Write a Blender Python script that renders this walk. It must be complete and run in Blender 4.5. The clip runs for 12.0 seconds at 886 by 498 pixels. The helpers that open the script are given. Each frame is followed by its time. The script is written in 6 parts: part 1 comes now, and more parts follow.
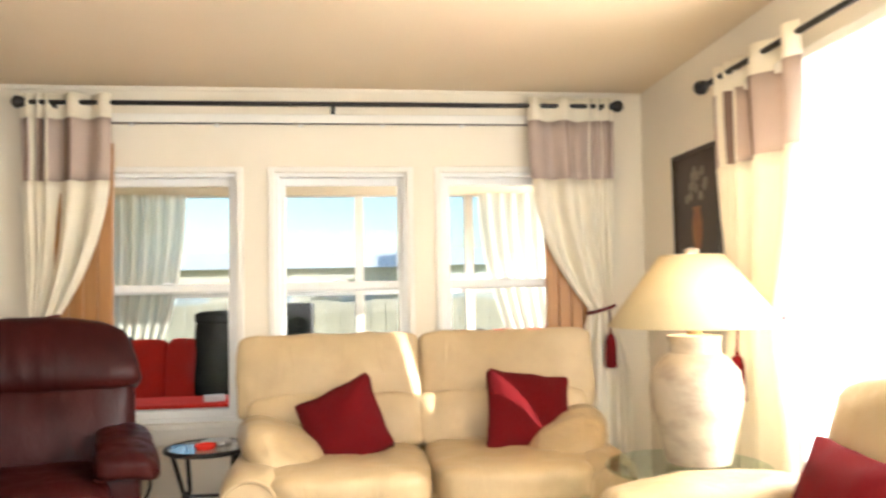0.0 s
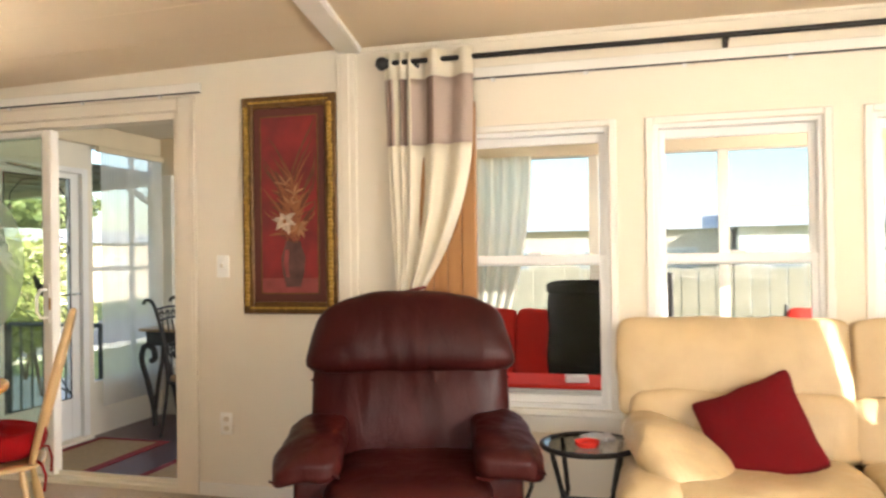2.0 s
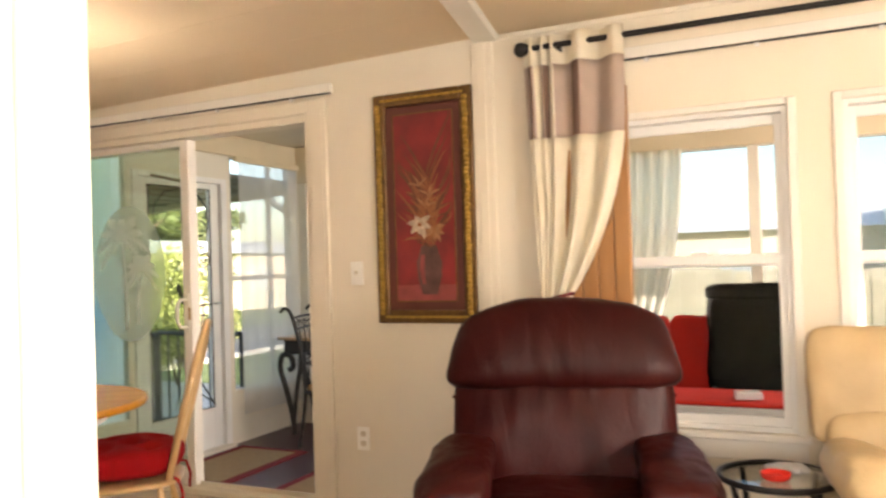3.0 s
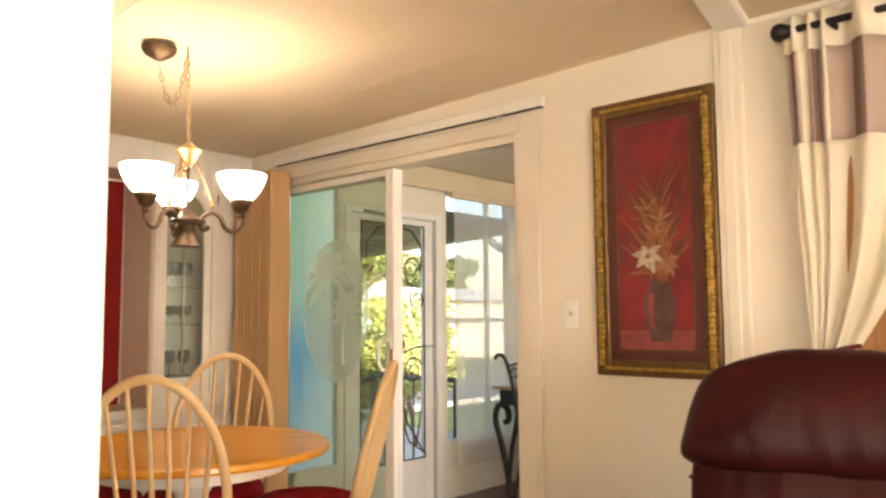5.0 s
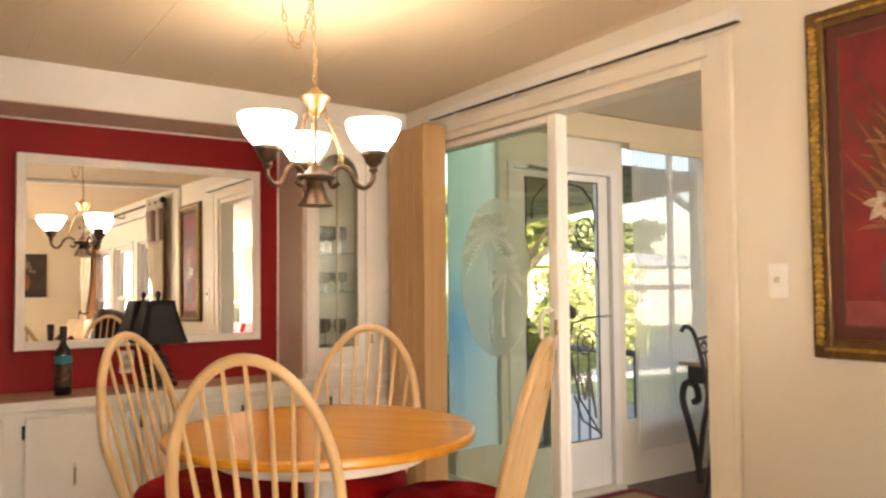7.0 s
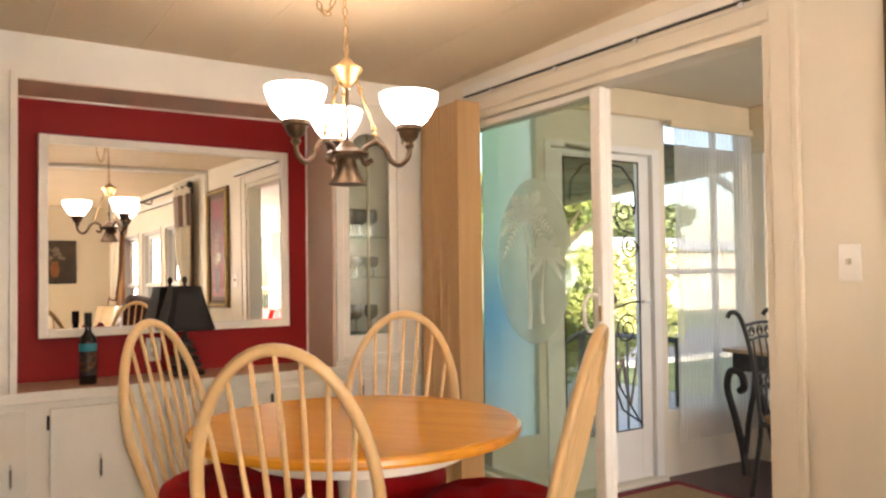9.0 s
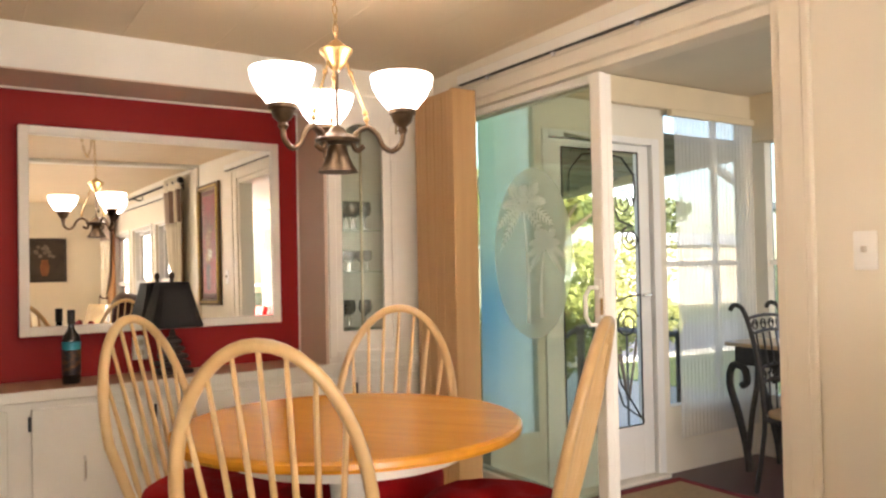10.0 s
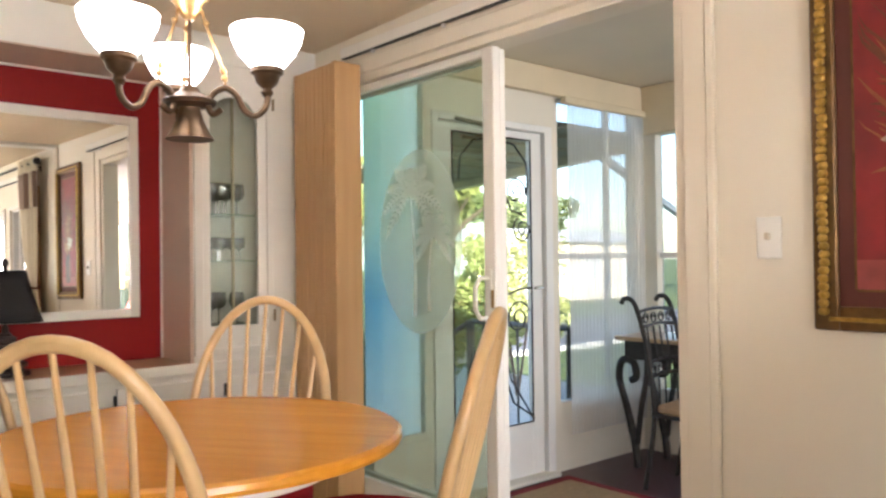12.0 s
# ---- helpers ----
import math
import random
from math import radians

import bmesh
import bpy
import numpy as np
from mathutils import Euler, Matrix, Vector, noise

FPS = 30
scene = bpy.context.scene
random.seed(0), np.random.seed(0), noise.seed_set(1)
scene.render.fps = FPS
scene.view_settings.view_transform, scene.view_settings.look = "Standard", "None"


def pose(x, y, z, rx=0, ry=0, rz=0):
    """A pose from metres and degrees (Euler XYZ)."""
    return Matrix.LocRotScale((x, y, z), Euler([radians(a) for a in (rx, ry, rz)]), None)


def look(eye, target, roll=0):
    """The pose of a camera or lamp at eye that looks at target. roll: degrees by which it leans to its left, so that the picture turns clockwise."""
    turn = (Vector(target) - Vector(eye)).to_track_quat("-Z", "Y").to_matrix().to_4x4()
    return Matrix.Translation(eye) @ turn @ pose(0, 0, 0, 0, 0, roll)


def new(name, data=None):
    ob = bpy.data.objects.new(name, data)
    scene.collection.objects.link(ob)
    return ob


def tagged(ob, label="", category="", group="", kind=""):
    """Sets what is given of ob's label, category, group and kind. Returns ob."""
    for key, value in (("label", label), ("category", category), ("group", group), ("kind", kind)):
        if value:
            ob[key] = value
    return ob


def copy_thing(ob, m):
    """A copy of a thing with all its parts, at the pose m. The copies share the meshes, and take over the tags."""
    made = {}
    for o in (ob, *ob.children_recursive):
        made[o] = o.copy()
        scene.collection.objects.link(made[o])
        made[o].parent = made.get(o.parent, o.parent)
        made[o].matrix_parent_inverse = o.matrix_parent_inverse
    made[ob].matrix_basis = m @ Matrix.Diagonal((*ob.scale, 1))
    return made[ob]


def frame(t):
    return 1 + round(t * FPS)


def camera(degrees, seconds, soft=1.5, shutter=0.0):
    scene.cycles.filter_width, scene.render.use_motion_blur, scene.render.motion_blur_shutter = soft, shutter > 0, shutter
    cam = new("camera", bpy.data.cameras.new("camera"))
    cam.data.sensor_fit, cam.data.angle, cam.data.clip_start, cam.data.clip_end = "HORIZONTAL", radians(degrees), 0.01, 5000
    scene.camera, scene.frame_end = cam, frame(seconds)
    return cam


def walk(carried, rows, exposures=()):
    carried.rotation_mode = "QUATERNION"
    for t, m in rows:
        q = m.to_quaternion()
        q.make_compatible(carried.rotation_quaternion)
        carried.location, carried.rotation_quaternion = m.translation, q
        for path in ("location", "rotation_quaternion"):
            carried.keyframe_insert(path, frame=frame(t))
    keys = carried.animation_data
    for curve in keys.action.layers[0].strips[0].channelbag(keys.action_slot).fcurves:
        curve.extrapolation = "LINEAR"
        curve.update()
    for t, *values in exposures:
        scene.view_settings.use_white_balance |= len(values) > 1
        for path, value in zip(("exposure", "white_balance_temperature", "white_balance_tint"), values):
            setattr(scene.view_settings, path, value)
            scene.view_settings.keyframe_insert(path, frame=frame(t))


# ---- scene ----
cam = camera(59.2, 12.0, soft=2.4, shutter=0.4)
SKY_STRENGTH = 0.15
EXPO = [(0, 1.86, 5900, 10), (0.5, 2.06, 5650, 11), (1.0, 2.06, 5800, 11), (1.5, 2.06, 5950, 11), (2.5, 2.0, 6600, 16), (3.5, 2.02, 6900, 18), (5.5, 2.14, 7300, 20), (6.5, 2.17, 7300, 21), (7.5, 2.17, 7050, 21), (9.5, 2.17, 6750, 20), (10.5, 2.16, 6450, 17), (12, 2.15, 5850, 16)]
PATH = [
    (0, (1.95, -4.19, 1.205), (2.18, -2.206, 1.303), -1.1),
    (0.5, (1.93, -4.06, 1.295), (1.872, -2.061, 1.356), -0.5),
    (1, (1.905, -3.926, 1.292), (1.6, -1.95, 1.34), -0.7),
    (1.5, (1.705, -3.776, 1.28), (1.285, -1.82, 1.305), -0.7),
    (2, (1.582, -3.63, 1.26), (1.037, -1.705, 1.271), -0.8),
    (2.5, (1.499, -3.521, 1.252), (0.817, -1.64, 1.264), -1.2),
    (3, (1.419, -3.356, 1.252), (0.564, -1.548, 1.285), -1.8),
    (3.5, (1.368, -3.201, 1.208), (0.324, -1.495, 1.303), -1.0),
    (5.5, (1.121, -2.706, 1.203), (-0.288, -1.296, 1.365), -0.5),
    (6, (1.051, -2.569, 1.204), (-0.442, -1.245, 1.338), -0.4),
    (6.5, (0.976, -2.487, 1.209), (-0.609, -1.272, 1.312), -0.5),
    (7, (0.896, -2.432, 1.207), (-0.754, -1.305, 1.297), -0.5),
    (7.5, (0.831, -2.395, 1.212), (-0.858, -1.326, 1.289), -0.4),
    (9.5, (0.678, -2.35, 1.192), (-1.008, -1.276, 1.24), -0.8),
    (10, (0.622, -2.309, 1.183), (-1.061, -1.227, 1.229), -1.1),
    (10.5, (0.584, -2.274, 1.177), (-1.083, -1.169, 1.22), -1.0),
    (11, (0.527, -2.227, 1.168), (-1.108, -1.075, 1.205), -1.1),
    (11.5, (0.5, -2.172, 1.163), (-1.087, -0.955, 1.195), -0.8),
    (12, (0.412, -2.108, 1.155), (-1.106, -0.807, 1.185), -0.7),
]
walk(cam, [(t, look(eye, target, roll)) for t, eye, target, roll in PATH], exposures=EXPO)

# ---- world, sun, lamps ----
world = bpy.data.worlds.new("sky_world")
scene.world = world
world.use_nodes = True
wt = world.node_tree
bg = wt.nodes["Background"]
sky = wt.nodes.new("ShaderNodeTexSky")
sky.sky_type = "NISHITA"
sky.sun_disc = False
SUN_DIR = Vector((-1.0, 0.585, -0.37)).normalized()      # the way the light travels
sky.sun_elevation = math.asin(-SUN_DIR.z)
sky.sun_rotation = math.atan2(-SUN_DIR.x, -SUN_DIR.y)
wt.links.new(sky.outputs[0], bg.inputs[0])
bg.inputs[1].default_value = SKY_STRENGTH

sun = new("sun", bpy.data.lights.new("sun", "SUN"))
sun.data.energy, sun.data.angle, sun.data.color = 5.0, radians(0.5), (1.0, 0.93, 0.82)
sun.matrix_world = look((0, 0, 0), SUN_DIR)


def window_light(name, place, target, width, height, watts, color=(1, 0.97, 0.92)):
    ob = new(name, bpy.data.lights.new(name, "AREA"))
    ob.data.shape, ob.data.size, ob.data.size_y, ob.data.energy, ob.data.color = "RECTANGLE", width, height, watts, color
    ob.matrix_world = look(place, target)
    return ob


window_light("east_window_light", (3.80, -2.4, 1.25), (0, -2.4, 1.2), 2.1, 1.45, 52)
# added fill lamp, shines in through an invented opening in the south wall
window_light("back_fill_light", (1.9, -6.35, 1.45), (1.9, 0, 1.2), 2.0, 1.1, 20)
# added lamp in the porch's unseen east opening, brightens the porch
window_light("porch_fill_light", (4.62, 1.3, 1.13), (0, 1.3, 1.0), 1.55, 1.6, 42)


def lamp_point(name, place, watts, color=(1.0, 0.80, 0.56), size=0.03):
    ob = new(name, bpy.data.lights.new(name, "POINT"))
    ob.data.energy, ob.data.color, ob.data.shadow_soft_size = watts, color, size
    ob.location = place
    return ob


# ---- materials ----
MATS = {}


def mat(name, color, rough=0.6, metal=0.0, vary=0.12, scale=6.0, bump=0.0, bump_scale=120.0, stretch=(1, 1, 1),
        second=None, spec=0.5, sheen=0.0, coat=0.0, per_object=0.0, amount=0.5, crease=0.0):
    """A surface with broad stains, a fine grain and relief."""
    if name in MATS:
        return MATS[name]
    m = bpy.data.materials.new(name)
    m.use_nodes = True
    nt = m.node_tree
    b = nt.nodes["Principled BSDF"]
    b.inputs["Roughness"].default_value = rough
    b.inputs["Metallic"].default_value = metal
    b.inputs["Specular IOR Level"].default_value = spec
    b.inputs["Sheen Weight"].default_value = sheen
    b.inputs["Coat Weight"].default_value = coat
    co = nt.nodes.new("ShaderNodeTexCoord")
    mp = nt.nodes.new("ShaderNodeMapping")
    mp.inputs["Scale"].default_value = stretch
    nt.links.new(co.outputs["Object"], mp.inputs[0])
    n1 = nt.nodes.new("ShaderNodeTexNoise")
    n1.inputs["Scale"].default_value = scale
    n1.inputs["Detail"].default_value = 6
    nt.links.new(mp.outputs[0], n1.inputs["Vector"])
    ramp = nt.nodes.new("ShaderNodeMix")
    ramp.data_type = "RGBA"
    c = Vector(color)
    dark = second if second else tuple(c * (1 - vary))
    light = color if second else tuple(min(1, v * (1 + vary * 0.5)) for v in c)
    ramp.inputs[6].default_value = (*dark, 1)
    ramp.inputs[7].default_value = (*light, 1)
    span = nt.nodes.new("ShaderNodeMapRange")
    span.inputs[1].default_value, span.inputs[2].default_value = amount - 0.22, amount + 0.22
    nt.links.new(n1.outputs["Fac"], span.inputs[0])
    nt.links.new(span.outputs[0], ramp.inputs[0])
    out = ramp.outputs[2]
    if per_object:
        info = nt.nodes.new("ShaderNodeObjectInfo")
        hsv = nt.nodes.new("ShaderNodeHueSaturation")
        rng = nt.nodes.new("ShaderNodeMapRange")
        rng.inputs[3].default_value, rng.inputs[4].default_value = 1 - per_object, 1 + per_object
        nt.links.new(info.outputs["Random"], rng.inputs[0])
        nt.links.new(rng.outputs[0], hsv.inputs["Value"])
        nt.links.new(out, hsv.inputs["Color"])
        out = hsv.outputs[0]
    nt.links.new(out, b.inputs["Base Color"])
    rr = nt.nodes.new("ShaderNodeMapRange")
    rr.inputs[3].default_value, rr.inputs[4].default_value = rough * 0.85, min(1, rough * 1.15)
    nt.links.new(n1.outputs["Fac"], rr.inputs[0])
    nt.links.new(rr.outputs[0], b.inputs["Roughness"])
    if bump:
        n2 = nt.nodes.new("ShaderNodeTexNoise")
        n2.inputs["Scale"].default_value = bump_scale
        n2.inputs["Detail"].default_value = 3
        nt.links.new(mp.outputs[0], n2.inputs["Vector"])
        bp = nt.nodes.new("ShaderNodeBump")
        bp.inputs["Strength"].default_value = bump
        bp.inputs["Distance"].default_value = 0.004
        nt.links.new(n2.outputs["Fac"], bp.inputs["Height"])
        if crease:
            n3 = nt.nodes.new("ShaderNodeTexNoise")
            n3.inputs["Scale"].default_value, n3.inputs["Detail"].default_value, n3.inputs["Distortion"].default_value = 9.0, 3, 0.9
            fold = nt.nodes.new("ShaderNodeMapping")
            fold.inputs["Scale"].default_value = (1.5, 1.0, 0.45)
            nt.links.new(co.outputs["Object"], fold.inputs[0])
            nt.links.new(fold.outputs[0], n3.inputs["Vector"])
            b3 = nt.nodes.new("ShaderNodeBump")
            b3.inputs["Strength"].default_value, b3.inputs["Distance"].default_value = crease, 0.02
            nt.links.new(n3.outputs["Fac"], b3.inputs["Height"])
            nt.links.new(b3.outputs[0], bp.inputs["Normal"])
        nt.links.new(bp.outputs[0], b.inputs["Normal"])
    MATS[name] = m
    return m


def wood(name, light, dark, axis="Z", scale=7.0, rough=0.4, coat=0.0, fine=1.0):
    """Long grain along one axis of the object."""
    stretch = {"X": (0.06, 1, 1), "Y": (1, 0.06, 1), "Z": (1, 1, 0.06)}[axis]
    stretch = tuple(s * fine * 3 for s in stretch)
    return mat(name, light, rough, vary=0.2, scale=scale, bump=0.15, bump_scale=scale * 8, stretch=stretch, second=dark, coat=coat)


def glass(name, tint=(1, 1, 1), rough=0.0, low=0.045, frost=0.0):
    """Thin pane: mostly clear, with a mirror-like sheen."""
    m = bpy.data.materials.new(name)
    m.use_nodes = True
    nt = m.node_tree
    nt.nodes.remove(nt.nodes["Principled BSDF"])
    out = nt.nodes["Material Output"]
    tr = nt.nodes.new("ShaderNodeBsdfTransparent")
    tr.inputs[0].default_value = (*tint, 1)
    gl = nt.nodes.new("ShaderNodeBsdfGlossy")
    gl.inputs["Roughness"].default_value = rough
    lw = nt.nodes.new("ShaderNodeLayerWeight")
    lw.inputs[0].default_value = 0.5
    pw = nt.nodes.new("ShaderNodeMath")
    pw.operation = "POWER"
    pw.inputs[1].default_value = 4.0
    nt.links.new(lw.outputs["Facing"], pw.inputs[0])
    fr = nt.nodes.new("ShaderNodeMapRange")
    fr.inputs[3].default_value, fr.inputs[4].default_value = low, 0.9
    nt.links.new(pw.outputs[0], fr.inputs[0])
    mx = nt.nodes.new("ShaderNodeMixShader")
    nt.links.new(fr.outputs[0], mx.inputs[0])
    nt.links.new(tr.outputs[0], mx.inputs[1])
    nt.links.new(gl.outputs[0], mx.inputs[2])
    last = mx
    if frost:
        df = nt.nodes.new("ShaderNodeBsdfTranslucent")
        df.inputs[0].default_value = (*tint, 1)
        d2 = nt.nodes.new("ShaderNodeBsdfDiffuse")
        d2.inputs[0].default_value = (*tint, 1)
        ad = nt.nodes.new("ShaderNodeMixShader")
        ad.inputs[0].default_value = 0.5
        nt.links.new(df.outputs[0], ad.inputs[1])
        nt.links.new(d2.outputs[0], ad.inputs[2])
        m2 = nt.nodes.new("ShaderNodeMixShader")
        m2.inputs[0].default_value = frost
        nt.links.new(mx.outputs[0], m2.inputs[1])
        nt.links.new(ad.outputs[0], m2.inputs[2])
        last = m2
    nt.links.new(last.outputs[0], out.inputs[0])
    return m


def cloth(name, color, through_light=0.4, open_weave=0.0, vary=0.06, weave=380.0):
    """Woven cloth that lets some light through."""
    m = bpy.data.materials.new(name)
    m.use_nodes = True
    nt = m.node_tree
    nt.nodes.remove(nt.nodes["Principled BSDF"])
    out = nt.nodes["Material Output"]
    co = nt.nodes.new("ShaderNodeTexCoord")
    n1 = nt.nodes.new("ShaderNodeTexNoise")
    n1.inputs["Scale"].default_value = 9
    nt.links.new(co.outputs["Object"], n1.inputs["Vector"])
    mixc = nt.nodes.new("ShaderNodeMix")
    mixc.data_type = "RGBA"
    mixc.inputs[6].default_value = (*[v * (1 - vary) for v in color], 1)
    mixc.inputs[7].default_value = (*[min(1, v * (1 + vary)) for v in color], 1)
    nt.links.new(n1.outputs["Fac"], mixc.inputs[0])
    n2 = nt.nodes.new("ShaderNodeTexNoise")
    n2.inputs["Scale"].default_value = weave
    nt.links.new(co.outputs["Object"], n2.inputs["Vector"])
    bp = nt.nodes.new("ShaderNodeBump")
    bp.inputs["Strength"].default_value, bp.inputs["Distance"].default_value = 0.3, 0.002
    nt.links.new(n2.outputs["Fac"], bp.inputs["Height"])
    df = nt.nodes.new("ShaderNodeBsdfDiffuse")
    tl = nt.nodes.new("ShaderNodeBsdfTranslucent")
    for s in (df, tl):
        nt.links.new(mixc.outputs[2], s.inputs[0])
    nt.links.new(bp.outputs[0], df.inputs["Normal"])
    mx = nt.nodes.new("ShaderNodeMixShader")
    mx.inputs[0].default_value = through_light
    nt.links.new(df.outputs[0], mx.inputs[1])
    nt.links.new(tl.outputs[0], mx.inputs[2])
    last = mx
    if open_weave:
        tr = nt.nodes.new("ShaderNodeBsdfTransparent")
        m2 = nt.nodes.new("ShaderNodeMixShader")
        m2.inputs[0].default_value = open_weave
        nt.links.new(mx.outputs[0], m2.inputs[1])
        nt.links.new(tr.outputs[0], m2.inputs[2])
        last = m2
    nt.links.new(last.outputs[0], out.inputs[0])
    MATS[name] = m
    return m


def glow(name, color, strength, base=(0.9, 0.88, 0.82)):
    m = mat(name, base, 0.4)
    b = m.node_tree.nodes["Principled BSDF"]
    b.inputs["Emission Color"].default_value = (*color, 1)
    b.inputs["Emission Strength"].default_value = strength
    return m


M_WALL = mat("wall_paint", (0.80, 0.73, 0.60), 0.55, vary=0.05, scale=1.3, bump=0.12, bump_scale=90)
M_WHITE = mat("white_trim_paint", (0.82, 0.79, 0.72), 0.4, vary=0.05, scale=3, bump=0.05, bump_scale=60)
M_CASING = mat("cream_casing_paint", (0.81, 0.74, 0.61), 0.5, vary=0.04, scale=2)
M_PARTITION = mat("partition_paint", (0.83, 0.80, 0.73), 0.5, vary=0.04, scale=2, bump=0.1, bump_scale=90)
M_CEIL = mat("ceiling_paint", (0.73, 0.595, 0.415), 0.7, vary=0.06, scale=0.9, bump=0.2, bump_scale=60)
M_CARPET = mat("carpet", (0.50, 0.40, 0.29), 0.95, vary=0.2, scale=40, bump=0.8, bump_scale=500, sheen=0.3)
M_RED = mat("red_wall_paint", (0.28, 0.012, 0.010), 0.55, spec=0.22, vary=0.1, scale=2, bump=0.08, bump_scale=80)
M_TAN = mat("tan_niche_paint", (0.64, 0.475, 0.37), 0.5, vary=0.06, scale=2, bump=0.08, bump_scale=80)
M_VINYL = mat("white_vinyl", (0.80, 0.80, 0.78), 0.35, vary=0.03, scale=5)
M_MAPLE = wood("accordion_maple", (0.60, 0.365, 0.165), (0.54, 0.31, 0.13), "Z", 9, 0.45)
M_PANEL = wood("side_panel_oak", (0.44, 0.22, 0.075), (0.33, 0.15, 0.045), "Z", 9, 0.45)
M_CHAIRWOOD = wood("chair_ash", (0.70, 0.49, 0.25), (0.62, 0.41, 0.185), "Z", 12, 0.32, coat=0.3)
M_TABLEWOOD = wood("table_oak", (0.76, 0.335, 0.028), (0.66, 0.27, 0.020), "X", 10, 0.25, coat=0.2)
M_COUNTER = wood("counter_wood", (0.56, 0.36, 0.22), (0.46, 0.28, 0.16), "Y", 8, 0.35)
M_CREAM = mat("cream_leather", (0.50, 0.372, 0.205), 0.42, vary=0.12, scale=7, bump=0.35, bump_scale=160, spec=0.45, crease=0.5)
M_MAROON = mat("maroon_leather", (0.034, 0.0056, 0.0048), 0.36, vary=0.25, scale=6, bump=0.3, bump_scale=170, spec=0.13, crease=0.3)
M_REDCLOTH = mat("red_cloth", (0.125, 0.0022, 0.004), 0.9, vary=0.15, scale=14, bump=0.6, bump_scale=420, spec=0.2)
M_PADCLOTH = mat("red_pad_cloth", (0.34, 0.006, 0.008), 0.9, vary=0.15, scale=14, bump=0.6, bump_scale=420, spec=0.2)
M_BRONZE = mat("antique_bronze", (0.14, 0.088, 0.05), 0.45, metal=0.8, vary=0.4, scale=25, bump=0.2, bump_scale=150)
M_GOLDB = mat("gilt_brass", (0.43, 0.275, 0.115), 0.4, metal=0.85, vary=0.3, scale=30, bump=0.2, bump_scale=120)
M_GOLD = mat("gold_leaf", (0.52, 0.33, 0.07), 0.4, metal=0.7, vary=0.5, scale=60, bump=0.4, bump_scale=200)
M_BLACK = mat("black_metal", (0.018, 0.016, 0.015), 0.4, metal=0.3, vary=0.2, scale=20)
M_IRON = mat("wrought_iron", (0.05, 0.045, 0.042), 0.5, metal=0.5, vary=0.3, scale=40, bump=0.3, bump_scale=200)
M_SHADE_BLACK = mat("black_shade_cloth", (0.014, 0.012, 0.013), 0.75, vary=0.2, scale=20, bump=0.3, bump_scale=300)
M_MIRROR = mat("mirror_silver", (0.90, 0.90, 0.88), 0.004, metal=1.0, vary=0.01, scale=2)
M_GLASS = glass("window_glass", (0.97, 0.98, 0.98), low=0.006)
M_TINT = glass("slider_glass", (0.80, 0.835, 0.755))
M_CLEAR = glass("clear_glass", (0.96, 0.98, 0.97))
M_CURTAIN = cloth("cream_curtain", (0.86, 0.79, 0.64), 0.17)
M_CURTAIN_BAND = cloth("taupe_band", (0.56, 0.45, 0.38), 0.22)
M_CURTAIN_DARK = cloth("brown_stripe", (0.27, 0.185, 0.145), 0.2)
M_SHEER = cloth("white_sheer", (0.95, 0.93, 0.88), 0.75, 0.10)


# ---- mesh helpers ----
def part(name, bm, material, parent=None, label="", smooth=True, kind="", category="", group="", angle=40):
    me = bpy.data.meshes.new(name)
    bmesh.ops.recalc_face_normals(bm, faces=bm.faces)
    if smooth:
        for f in bm.faces:
            f.smooth = True
        for e in bm.edges:
            if len(e.link_faces) == 2 and e.calc_face_angle(0) > radians(angle):
                e.smooth = False
    bm.to_mesh(me)
    bm.free()
    for m in material if isinstance(material, (list, tuple)) else [material]:
        me.materials.append(m)
    ob = new(name, me)
    if parent is not None:
        ob.parent = parent
    return tagged(ob, label, category, group, kind)


def thing(name, label, category, at=None, group="", kind=""):
    ob = new(name)
    ob.empty_display_size = 0.1
    if at is not None:
        ob.matrix_basis = at
    return tagged(ob, label, category, group, kind)


def box(x0, x1, y0, y1, z0, z1, bevel=0.0, bm=None, seg=1, mi=0):
    bm = bm or bmesh.new()
    r = bmesh.ops.create_cube(bm, size=1)
    vs = r["verts"]
    bmesh.ops.transform(bm, matrix=Matrix.Translation(((x0 + x1) / 2, (y0 + y1) / 2, (z0 + z1) / 2)) @ Matrix.Diagonal((abs(x1 - x0), abs(y1 - y0), abs(z1 - z0), 1)), verts=vs)
    fs = {f for v in vs for f in v.link_faces}
    for f in fs:
        f.material_index = mi
    if bevel:
        es = list({e for v in vs for e in v.link_edges})
        bmesh.ops.bevel(bm, geom=es, offset=bevel, segments=seg, affect="EDGES", profile=0.5)
    return bm


